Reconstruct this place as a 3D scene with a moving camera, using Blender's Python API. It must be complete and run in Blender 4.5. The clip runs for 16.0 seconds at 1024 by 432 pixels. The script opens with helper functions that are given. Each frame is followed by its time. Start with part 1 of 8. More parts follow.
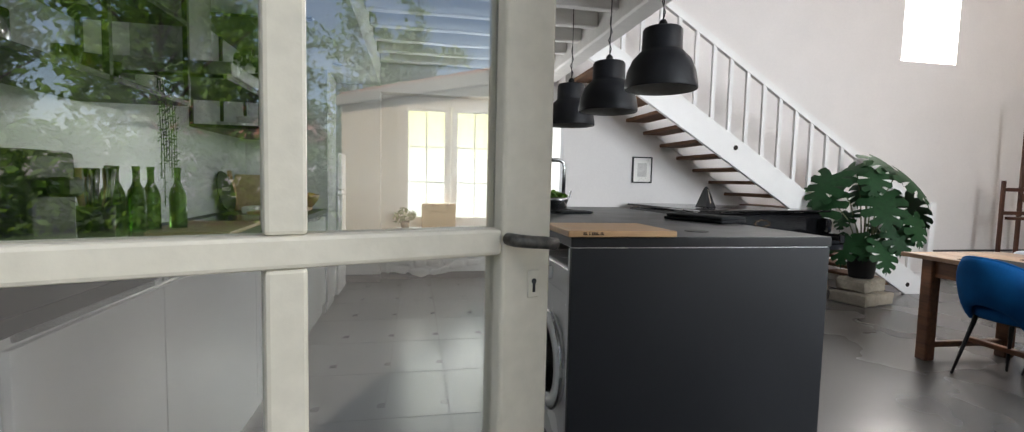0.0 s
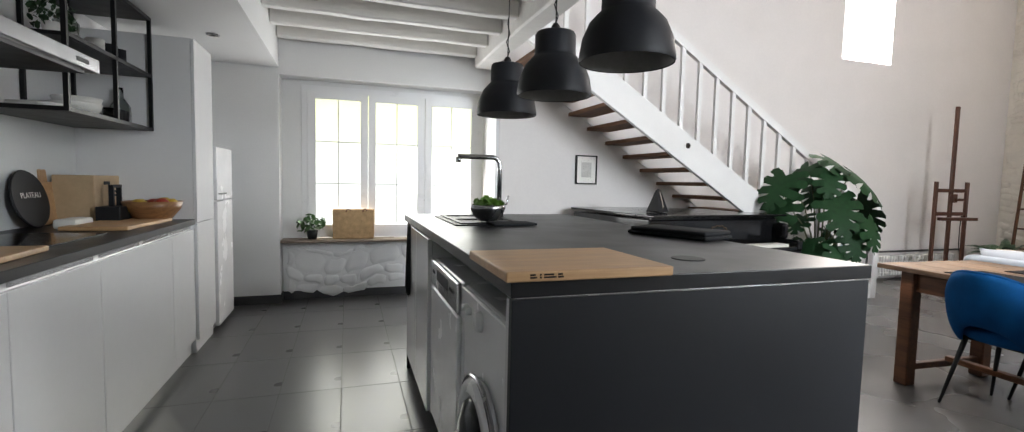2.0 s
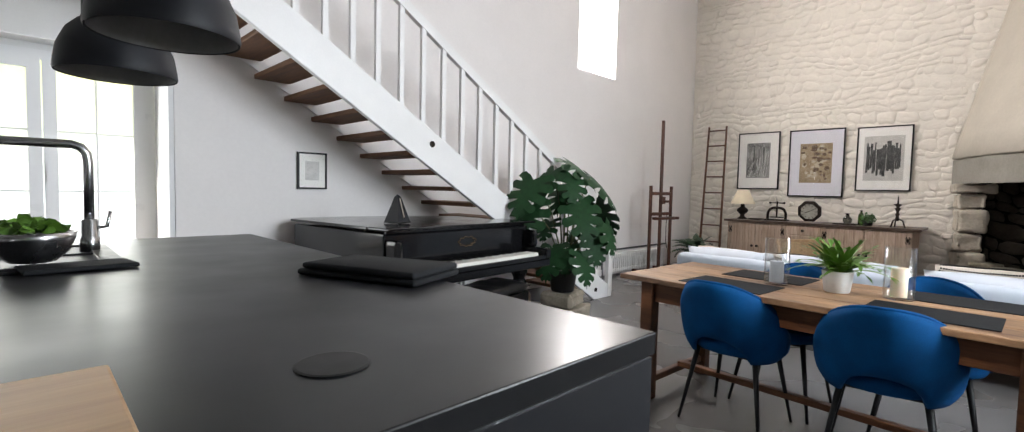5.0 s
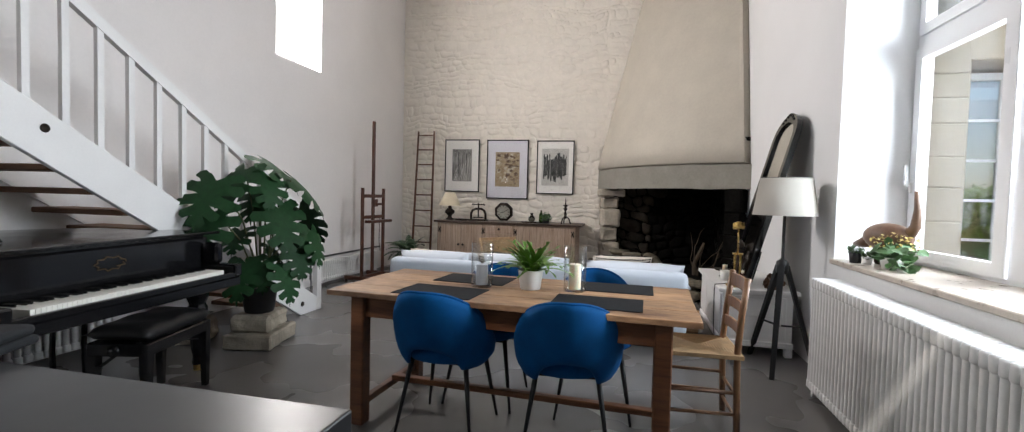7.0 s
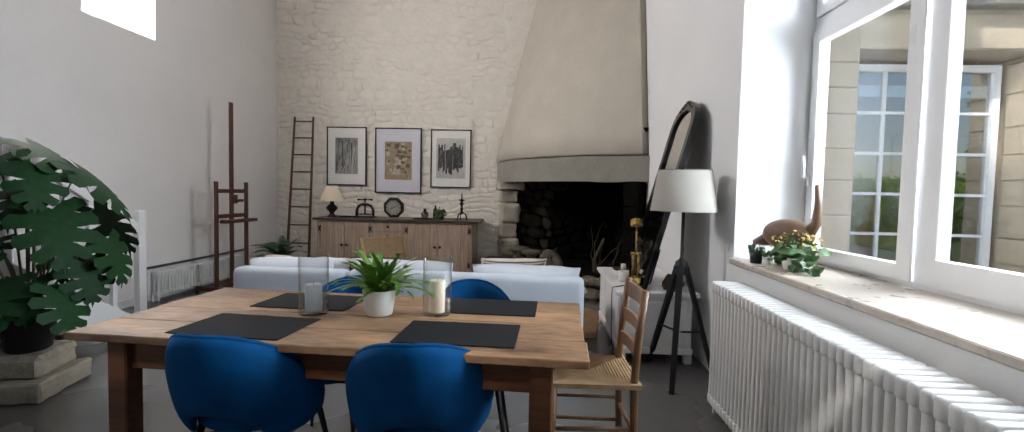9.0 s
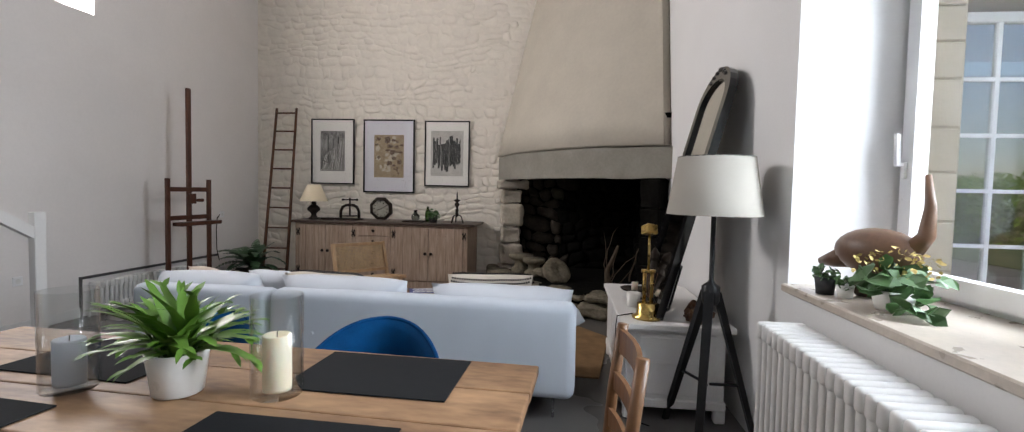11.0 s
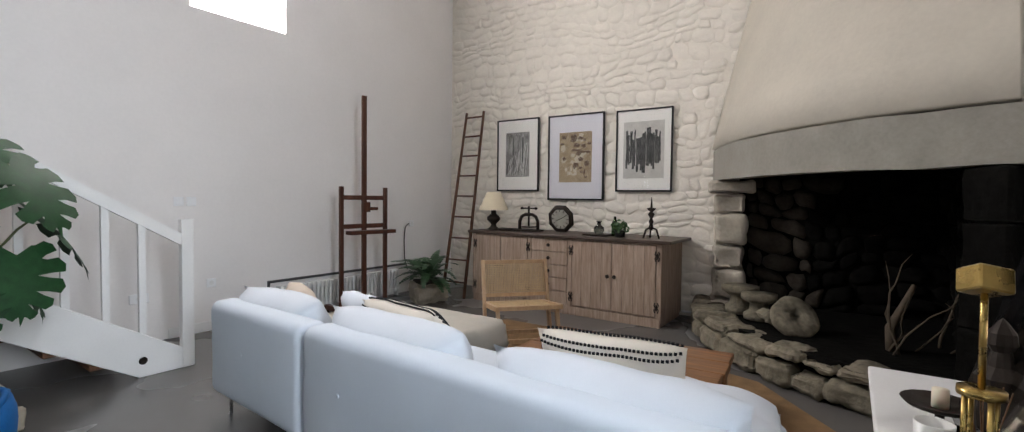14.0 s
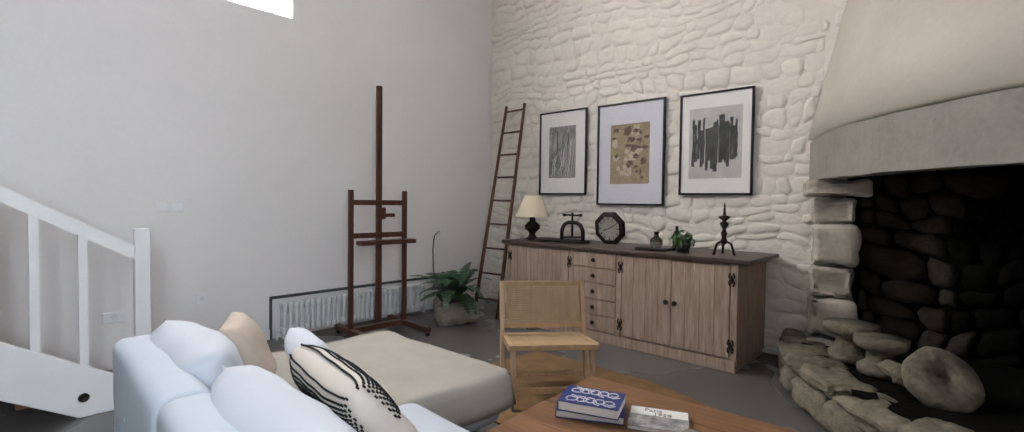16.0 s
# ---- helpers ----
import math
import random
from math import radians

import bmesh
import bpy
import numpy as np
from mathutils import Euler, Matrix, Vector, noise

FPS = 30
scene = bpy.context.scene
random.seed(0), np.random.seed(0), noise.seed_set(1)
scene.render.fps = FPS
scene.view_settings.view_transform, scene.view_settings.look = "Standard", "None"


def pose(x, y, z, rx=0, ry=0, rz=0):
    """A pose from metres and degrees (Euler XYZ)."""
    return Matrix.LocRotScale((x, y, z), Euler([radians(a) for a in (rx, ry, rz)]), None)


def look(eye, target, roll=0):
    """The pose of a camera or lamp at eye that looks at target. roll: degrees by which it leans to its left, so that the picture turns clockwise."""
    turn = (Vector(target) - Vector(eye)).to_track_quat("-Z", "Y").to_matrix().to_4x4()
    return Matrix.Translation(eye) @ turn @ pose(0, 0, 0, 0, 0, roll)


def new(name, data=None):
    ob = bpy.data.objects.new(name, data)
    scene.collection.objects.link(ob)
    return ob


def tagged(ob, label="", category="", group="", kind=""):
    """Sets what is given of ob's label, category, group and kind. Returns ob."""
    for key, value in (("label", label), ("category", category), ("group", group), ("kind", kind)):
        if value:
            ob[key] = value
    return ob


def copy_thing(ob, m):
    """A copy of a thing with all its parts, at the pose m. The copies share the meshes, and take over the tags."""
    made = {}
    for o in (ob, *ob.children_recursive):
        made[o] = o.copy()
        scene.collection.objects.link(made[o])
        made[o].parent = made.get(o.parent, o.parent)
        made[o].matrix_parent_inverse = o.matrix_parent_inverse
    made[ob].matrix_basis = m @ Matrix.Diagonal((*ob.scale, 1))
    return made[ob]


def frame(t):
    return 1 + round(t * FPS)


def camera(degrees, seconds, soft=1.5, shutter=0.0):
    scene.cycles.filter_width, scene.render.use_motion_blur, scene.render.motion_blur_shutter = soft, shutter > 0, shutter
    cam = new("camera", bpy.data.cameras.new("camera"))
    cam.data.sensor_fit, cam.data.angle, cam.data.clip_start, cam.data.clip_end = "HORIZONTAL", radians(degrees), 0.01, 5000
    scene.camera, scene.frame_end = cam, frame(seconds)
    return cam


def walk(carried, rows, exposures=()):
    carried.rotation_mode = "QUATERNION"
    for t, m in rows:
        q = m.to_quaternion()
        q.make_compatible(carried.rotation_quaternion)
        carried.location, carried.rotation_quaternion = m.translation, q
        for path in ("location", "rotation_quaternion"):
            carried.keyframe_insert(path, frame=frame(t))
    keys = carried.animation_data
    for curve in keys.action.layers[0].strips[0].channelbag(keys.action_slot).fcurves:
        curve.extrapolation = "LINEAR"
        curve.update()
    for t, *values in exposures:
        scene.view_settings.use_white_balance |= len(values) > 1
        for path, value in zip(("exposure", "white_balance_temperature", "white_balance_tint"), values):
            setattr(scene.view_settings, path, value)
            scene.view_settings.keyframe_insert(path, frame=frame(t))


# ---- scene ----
cam = camera(92.0, 16.0, soft=1.15)
PATH = [
    (0, (0.375, 0.655, 1.204), (0.763, 2.612, 1.062), 1.3),
    (0.5, (0.409, 0.82, 1.213), (0.864, 2.762, 1.072), 1.2),
    (1, (0.471, 0.978, 1.218), (1.001, 2.902, 1.08), 1.4),
    (1.5, (0.532, 1.164, 1.227), (1.117, 3.071, 1.088), 1.2),
    (2, (0.597, 1.356, 1.225), (1.23, 3.248, 1.086), 1.3),
    (2.5, (0.71, 1.496, 1.227), (1.382, 3.374, 1.085), 1.2),
    (3, (0.823, 1.618, 1.234), (1.541, 3.48, 1.097), 1.4),
    (5.5, (1.376, 1.993, 1.245), (2.983, 3.18, 1.152), 1.4),
    (6, (1.439, 2.004, 1.24), (3.215, 2.921, 1.162), 1.6),
    (6.5, (1.475, 2.039, 1.26), (3.36, 2.702, 1.181), 1.4),
    (7, (1.508, 2.057, 1.279), (3.454, 2.511, 1.201), 1.5),
    (7.5, (1.583, 2.042, 1.276), (3.561, 2.327, 1.203), 1.6),
    (8, (1.725, 1.981, 1.284), (3.716, 2.15, 1.201), 1.4),
    (8.5, (1.934, 1.936, 1.275), (3.928, 2.06, 1.192), 1.4),
    (9, (2.166, 1.902, 1.303), (4.161, 2.004, 1.204), 1.2),
    (11.5, (3.39, 1.548, 1.269), (5.362, 1.866, 1.176), 1.3),
    (12, (3.646, 1.501, 1.26), (5.566, 2.056, 1.171), 0.9),
    (12.5, (3.898, 1.452, 1.262), (5.753, 2.196, 1.178), 0.8),
    (13, (4.138, 1.378, 1.256), (5.929, 2.265, 1.179), 0.8),
    (13.5, (4.38, 1.369, 1.243), (6.095, 2.396, 1.17), 0.6),
    (14, (4.634, 1.364, 1.244), (6.283, 2.494, 1.174), 0.7),
    (14.5, (4.894, 1.374, 1.243), (6.482, 2.589, 1.177), 0.8),
    (15, (5.121, 1.481, 1.233), (6.648, 2.771, 1.172), 0.8),
    (15.5, (5.318, 1.594, 1.245), (6.823, 2.91, 1.186), 0.9),
    (16, (5.557, 1.625, 1.262), (7.029, 2.978, 1.203), 0.7),
]
walk(cam, [(t, look(eye, target, roll)) for t, eye, target, roll in PATH], [(0.0, 0.44, 6700, 12), (1.0, 0.42, 6750, 12), (2.5, 0.52, 6700, 12), (6.0, 0.38, 6550, 12), (7.5, 0.07, 6500, 12), (9.0, -0.09, 6450, 11), (11.5, -0.12, 6550, 13), (13.0, 0.13, 6500, 12), (16.0, 0.20, 6300, 11)])

# ---- world, light and exposure ----
world = bpy.data.worlds.new("world")
scene.world = world
world.use_nodes = True
wn = world.node_tree
sky = wn.nodes.new("ShaderNodeTexSky")
sky.sky_type, sky.sun_disc = "NISHITA", False
sky.sun_elevation, sky.sun_rotation = radians(45), radians(-63)
wn.links.new(sky.outputs[0], wn.nodes["Background"].inputs[0])
wn.nodes["Background"].inputs[1].default_value = 0.15

sun = new("sun", bpy.data.lights.new("sun", "SUN"))
sun.data.energy, sun.data.angle, sun.data.color = 5.0, radians(1.5), (1.0, 0.95, 0.86)
sun.matrix_world = look((-8, 4.0, 9), (0, 0, 0))


def window_lamp(name, eye, target, w, h, watts, color=(1, 1, 1)):
    lamp = new(name, bpy.data.lights.new(name, "AREA"))
    lamp.data.shape, lamp.data.size, lamp.data.size_y = "RECTANGLE", w, h
    lamp.data.energy, lamp.data.color = watts, color
    lamp.matrix_world = look(eye, target)
    return lamp


# skylight coming in through the real openings
window_lamp("daylight_south_window", (4.35, -0.85, 2.4), (2.60, 2.60, 1.5), 1.7, 2.2, 318, (0.84, 0.93, 1.0))
window_lamp("daylight_high_window", (7.1, 6.5, 3.65), (7.0, 3.0, 2.4), 0.85, 1.3, 165, (1.0, 0.97, 0.95))
window_lamp("daylight_kitchen_window", (1.08, 6.62, 1.4), (1.08, 3.0, 1.2), 1.6, 1.3, 22, (0.95, 0.98, 1.0))
window_lamp("daylight_door", (0.5, -0.5, 3.0), (0.6, 2.4, 0.3), 1.5, 1.2, 11, (1.0, 0.97, 0.93))


# ---- materials ----
def nodes_of(name):
    m = bpy.data.materials.new(name)
    m.use_nodes = True
    t = m.node_tree
    return m, t, t.nodes["Principled BSDF"]


def rgb(c):
    return (c[0], c[1], c[2], 1.0)


def surface(name, base, rough=0.5, var=0.12, scale=6.0, grain=60.0, bump=0.15, metal=0.0, dark=None, coat=0.0,
            stretch=(1, 1, 1), depth=0.004, spread=0.0, detail=6.0):
    """A painted, stained or cast surface: base colour that drifts at two scales, uneven gloss and fine relief."""
    m, t, b = nodes_of(name)
    n, l = t.nodes, t.links
    co = n.new("ShaderNodeTexCoord")
    mp = n.new("ShaderNodeMapping")
    mp.inputs["Scale"].default_value = stretch
    l.new(co.outputs["Object"], mp.inputs[0])
    big = n.new("ShaderNodeTexNoise")
    big.inputs["Scale"].default_value, big.inputs["Detail"].default_value = scale, detail
    fine = n.new("ShaderNodeTexNoise")
    fine.inputs["Scale"].default_value, fine.inputs["Detail"].default_value = grain, 4.0
    l.new(mp.outputs[0], big.inputs[0])
    l.new(mp.outputs[0], fine.inputs[0])
    dark = dark or tuple(max(0.0, c * (1 - 2.2 * var)) for c in base)
    ramp = n.new("ShaderNodeValToRGB")
    ramp.color_ramp.elements[0].position, ramp.color_ramp.elements[1].position = 0.32, 0.66
    ramp.color_ramp.elements[0].color, ramp.color_ramp.elements[1].color = rgb(dark), rgb(base)
    mix = n.new("ShaderNodeMix")
    mix.data_type, mix.blend_type = "FLOAT", "MIX"
    mix.inputs[0].default_value = 0.35
    l.new(big.outputs[0], mix.inputs[2])
    l.new(fine.outputs[0], mix.inputs[3])
    l.new(mix.outputs[0], ramp.inputs[0])
    colour = ramp.outputs[0]
    if spread:
        info = n.new("ShaderNodeObjectInfo")
        isl = n.new("ShaderNodeNewGeometry")
        add = n.new("ShaderNodeMath")
        add.operation = "ADD"
        l.new(info.outputs["Random"], add.inputs[0])
        l.new(isl.outputs["Random Per Island"], add.inputs[1])
        rng = n.new("ShaderNodeMapRange")
        rng.inputs[1].default_value, rng.inputs[2].default_value = 0, 2
        rng.inputs[3].default_value, rng.inputs[4].default_value = 1 - spread, 1 + spread
        l.new(add.outputs[0], rng.inputs[0])
        hsv = n.new("ShaderNodeHueSaturation")
        l.new(rng.outputs[0], hsv.inputs["Value"])
        l.new(colour, hsv.inputs["Color"])
        colour = hsv.outputs[0]
    l.new(colour, b.inputs["Base Color"])
    rr = n.new("ShaderNodeMapRange")
    rr.inputs[3].default_value, rr.inputs[4].default_value = max(0.03, rough - 0.1), min(1, rough + 0.1)
    l.new(big.outputs[0], rr.inputs[0])
    l.new(rr.outputs[0], b.inputs["Roughness"])
    b.inputs["Metallic"].default_value = metal
    b.inputs["Coat Weight"].default_value = coat
    b.inputs["Coat Roughness"].default_value = 0.08
    if bump:
        bp = n.new("ShaderNodeBump")
        bp.inputs["Strength"].default_value, bp.inputs["Distance"].default_value = bump, depth
        l.new(mix.outputs[0], bp.inputs["Height"])
        l.new(bp.outputs[0], b.inputs["Normal"])
    return m


def wood(name, base, dark, rough=0.45, along="x", scale=1.0, bump=0.2, coat=0.0, spread=0.12):
    """Timber with a long grain along one axis, and knots and tone that drift."""
    k = {"x": (1.2, 14, 14), "y": (14, 1.2, 14), "z": (14, 14, 1.2)}[along]
    return surface(name, base, rough, dark=dark, scale=2.2 * scale, grain=9 * scale, bump=bump, stretch=k, depth=0.003,
                   spread=spread, coat=coat, detail=8)


def velvet(name, base, sheen):
    m = surface(name, base, 0.85, var=0.16, scale=9, grain=220, bump=0.2, depth=0.001)
    b = m.node_tree.nodes["Principled BSDF"]
    b.inputs["Sheen Weight"].default_value = sheen
    b.inputs["Sheen Roughness"].default_value = 0.35
    b.inputs["Sheen Tint"].default_value = rgb([min(1, c * 2.0 + 0.08) for c in base])
    return m


def glass(name, color=(1, 1, 1), rough=0.0, ior=1.45):
    m, t, b = nodes_of(name)
    b.inputs["Base Color"].default_value = rgb(color)
    b.inputs["Transmission Weight"].default_value = 1.0
    b.inputs["Roughness"].default_value, b.inputs["IOR"].default_value = rough, ior
    return m


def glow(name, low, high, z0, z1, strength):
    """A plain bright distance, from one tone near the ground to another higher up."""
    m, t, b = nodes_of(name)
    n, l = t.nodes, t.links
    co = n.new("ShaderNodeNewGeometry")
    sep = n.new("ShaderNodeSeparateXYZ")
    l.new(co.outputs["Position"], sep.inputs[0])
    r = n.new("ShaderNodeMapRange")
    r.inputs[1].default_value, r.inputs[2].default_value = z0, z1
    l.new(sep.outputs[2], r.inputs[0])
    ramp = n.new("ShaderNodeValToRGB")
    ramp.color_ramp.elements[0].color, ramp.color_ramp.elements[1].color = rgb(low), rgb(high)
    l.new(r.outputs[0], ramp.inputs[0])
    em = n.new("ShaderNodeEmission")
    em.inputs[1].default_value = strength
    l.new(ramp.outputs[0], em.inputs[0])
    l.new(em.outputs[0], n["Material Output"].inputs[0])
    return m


PLASTER = surface("white_plaster", (0.81, 0.78, 0.765), 0.8, var=0.03, scale=1.6, grain=45, bump=0.25, depth=0.006)
PLASTER_COOL = surface("white_wall_paint", (0.78, 0.78, 0.78), 0.75, var=0.03, scale=1.3, grain=70, bump=0.12, depth=0.004)
STONE_WHITE = surface("whitewashed_stone", (0.83, 0.775, 0.69), 0.85, var=0.05, scale=5, grain=22, bump=1.0, depth=0.016, spread=0.03)
HOOD_PLASTER = surface("chimney_render", (0.53, 0.485, 0.41), 0.85, var=0.06, scale=3, grain=30, bump=0.4, depth=0.010)
CONCRETE = surface("polished_concrete", (0.125, 0.118, 0.113), 0.27, var=0.02, scale=0.9, grain=9, bump=0.0, detail=3)
TILE = surface("slate_grey_tile", (0.088, 0.086, 0.087), 0.30, var=0.02, scale=1.2, grain=60, bump=0.0, spread=0.05, detail=3)
GROUT = surface("grey_grout", (0.13, 0.128, 0.125), 0.8, scale=20)
SKIRT = surface("dark_grey_skirting", (0.07, 0.07, 0.073), 0.4, scale=9)
WHITE_PAINT = surface("white_paint", (0.80, 0.79, 0.78), 0.4, var=0.03, scale=5, grain=80, bump=0.1, depth=0.002)
BEAM_PAINT = surface("painted_old_timber", (0.76, 0.745, 0.72), 0.6, var=0.06, scale=3, grain=22, bump=0.6, depth=0.010, stretch=(0.6, 3, 3))
UPVC = surface("white_window_plastic", (0.82, 0.82, 0.83), 0.3, var=0.015, scale=4, grain=50, bump=0.03)
OLD_DOOR = surface("chipped_cream_paint", (0.63, 0.58, 0.475), 0.45, var=0.10, scale=7, grain=50, bump=0.45, depth=0.004)
GLOSS_WHITE = surface("gloss_white_lacquer", (0.78, 0.78, 0.79), 0.12, var=0.015, scale=3, grain=40, bump=0.02, coat=0.4)
SPLASH_GLASS = surface("white_back_painted_glass", (0.74, 0.76, 0.76), 0.16, var=0.015, scale=3, grain=40, bump=0.01)
SPLASH_GLASS.node_tree.nodes["Principled BSDF"].inputs["Specular IOR Level"].default_value = 0.18
APPLIANCE = surface("white_enamel", (0.80, 0.80, 0.81), 0.25, var=0.02, scale=5, bump=0.02)
BLACK_TOP = surface("matt_black_laminate", (0.014, 0.0145, 0.016), 0.34, var=0.1, scale=4, grain=120, bump=0.05, depth=0.001)
BLACK_PANEL = surface("black_panel", (0.012, 0.013, 0.016), 0.5, var=0.08, scale=3, grain=90, bump=0.05, depth=0.001)
BLACK_STEEL = surface("black_steel", (0.012, 0.012, 0.013), 0.45, metal=0.2, scale=12, bump=0.1)
PENDANT = surface("dark_grey_pendant", (0.014, 0.015, 0.019), 0.55, var=0.1, scale=8, bump=0.06)
PENDANT_IN = surface("pendant_inside", (0.20, 0.20, 0.195), 0.5, scale=8)
PIANO = surface("black_piano_lacquer", (0.007, 0.007, 0.008), 0.14, var=0.1, scale=4, grain=60, bump=0.03, coat=0.12)
IVORY = surface("ivory_keys", (0.78, 0.76, 0.70), 0.3, var=0.04, scale=20, spread=0.05, bump=0.02)
LEATHER = surface("black_leather", (0.010, 0.010, 0.011), 0.4, scale=14, grain=190, bump=0.35, depth=0.002)
STEEL = surface("brushed_steel", (0.55, 0.55, 0.56), 0.25, metal=1.0, scale=8, grain=120, bump=0.05)
BRASS = surface("aged_brass", (0.52, 0.36, 0.12), 0.28, metal=1.0, scale=14, bump=0.1)
IRON = surface("dark_cast_iron", (0.030, 0.022, 0.017), 0.55, metal=0.5, scale=22, grain=90, bump=0.4)
STAIR_WOOD = wood("dark_stair_oak", (0.20, 0.098, 0.05), (0.085, 0.04, 0.021), 0.62, "y")
EASEL_WOOD = wood("red_brown_beech", (0.105, 0.040, 0.024), (0.045, 0.017, 0.011), 0.35, "z")
LADDER_WOOD = wood("brown_ladder_wood", (0.17, 0.072, 0.035), (0.06, 0.028, 0.016), 0.5, "z")
TABLE_WOOD = surface("worn_farm_oak", (0.42, 0.25, 0.135), 0.5, dark=(0.085, 0.036, 0.017), scale=2.0, grain=12, bump=0.4, stretch=(3.2, 1.0, 3.2), depth=0.003, spread=0.16, detail=9)
TABLE_DARK = wood("dark_table_oak", (0.16, 0.064, 0.028), (0.060, 0.024, 0.012), 0.42, "y")
CHAIR_OAK = wood("honey_chair_oak", (0.24, 0.115, 0.05), (0.11, 0.05, 0.022), 0.4, "z")
LIMED = wood("limed_oak", (0.50, 0.385, 0.30), (0.25, 0.165, 0.115), 0.6, "z", 1.3, 0.35, spread=0.08)
LIMED_TOP = wood("dark_sideboard_top", (0.085, 0.05, 0.034), (0.035, 0.021, 0.015), 0.4, "y")
LOUNGE_WOOD = wood("pale_lounge_ash", (0.55, 0.37, 0.21), (0.40, 0.245, 0.13), 0.4, "z")
BOARD_WOOD = wood("cutting_board_beech", (0.56, 0.35, 0.18), (0.41, 0.235, 0.115), 0.45, "x", spread=0.06)
COFFEE_WOOD = wood("reclaimed_plank", (0.30, 0.145, 0.062), (0.13, 0.058, 0.026), 0.5, "y", 0.8, 0.4)
RUSH = surface("woven_rush", (0.42, 0.27, 0.135), 0.8, var=0.2, scale=16, grain=110, bump=0.8, depth=0.006)
CANE = surface("woven_cane", (0.60, 0.43, 0.24), 0.6, var=0.14, scale=20, grain=160, bump=0.5, spread=0.06)
JUTE = surface("jute_rug", (0.27, 0.165, 0.085), 0.95, var=0.2, scale=9, grain=140, bump=0.9, depth=0.006)
BLUE_VELVET = velvet("royal_blue_velvet", (0.0008, 0.062, 0.195), 0.05)
SOFA = surface("white_sofa_cover", (0.55, 0.60, 0.665), 0.9, var=0.035, scale=4, grain=260, bump=0.3, depth=0.002)
CUSHION = surface("white_cotton", (0.60, 0.635, 0.69), 0.9, var=0.03, scale=5, grain=200, bump=0.35, depth=0.002)
CREAM_CLOTH = surface("cream_wool_throw", (0.76, 0.71, 0.63), 0.95, var=0.06, scale=7, grain=190, bump=0.6, depth=0.003)
BEIGE_CLOTH = surface("beige_linen", (0.55, 0.46, 0.38), 0.9, var=0.06, scale=9, grain=190, bump=0.4, depth=0.002)
SHADE = surface("linen_lampshade", (0.37, 0.345, 0.305), 0.9, var=0.04, scale=6, grain=220, bump=0.3, depth=0.001)
SHADE_CREAM = surface("cream_lampshade", (0.74, 0.65, 0.48), 0.9, var=0.04, scale=9, grain=160, bump=0.2)
RADIATOR = surface("old_white_radiator_paint", (0.76, 0.755, 0.74), 0.38, var=0.05, scale=9, grain=60, bump=0.3, depth=0.003)
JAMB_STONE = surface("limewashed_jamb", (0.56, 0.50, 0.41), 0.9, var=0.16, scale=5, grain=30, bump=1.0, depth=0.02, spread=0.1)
LIMESTONE = surface("worn_limestone", (0.37, 0.32, 0.25), 0.9, var=0.2, scale=5, grain=34, bump=0.9, depth=0.015, spread=0.1)
HEARTH_STONE = surface("sooty_hearth_stone", (0.24, 0.21, 0.155), 0.9, var=0.28, scale=7, grain=30, bump=1.0, depth=0.03, spread=0.2)
MANTEL = surface("grey_cast_lintel", (0.30, 0.28, 0.24), 0.85, var=0.13, scale=4, grain=40, bump=0.5, depth=0.008)
# soot, set darker still so the colour carries the shade inside the fireplace
SOOT_SHADE = surface("sooty_shaded_rubble", (0.008, 0.0075, 0.0065), 0.95, var=0.3, scale=5, grain=26, bump=1.0, depth=0.02, spread=0.3)
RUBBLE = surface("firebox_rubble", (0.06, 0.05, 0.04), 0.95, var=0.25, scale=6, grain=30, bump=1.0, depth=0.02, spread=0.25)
SILL_STONE = surface("polished_sill_stone", (0.56, 0.49, 0.42), 0.3, var=0.1, scale=12, grain=60, bump=0.05)
SILL_EDGE = surface("brown_sill", (0.25, 0.19, 0.145), 0.5, scale=12)
FACADE = surface("pale_facade_stone", (0.56, 0.47, 0.35), 0.9, var=0.12, scale=3, grain=28, bump=0.6, depth=0.012, spread=0.08)
LEAF_DARK = surface("monstera_leaf", (0.013, 0.055, 0.017), 0.6, var=0.2, scale=8, grain=50, bump=0.15, spread=0.25)
LEAF_FERN = surface("fern_leaf", (0.028, 0.085, 0.028), 0.5, var=0.2, scale=14, spread=0.3)
LEAF_LIME = surface("birds_nest_leaf", (0.115, 0.25, 0.030), 0.4, var=0.16, scale=14, spread=0.25)
LEAF_MID = surface("soft_green_leaf", (0.065, 0.15, 0.045), 0.45, var=0.2, scale=16, spread=0.3)
LEAF_TREE = surface("garden_leaf", (0.14, 0.25, 0.04), 0.6, var=0.2, scale=3, spread=0.35)
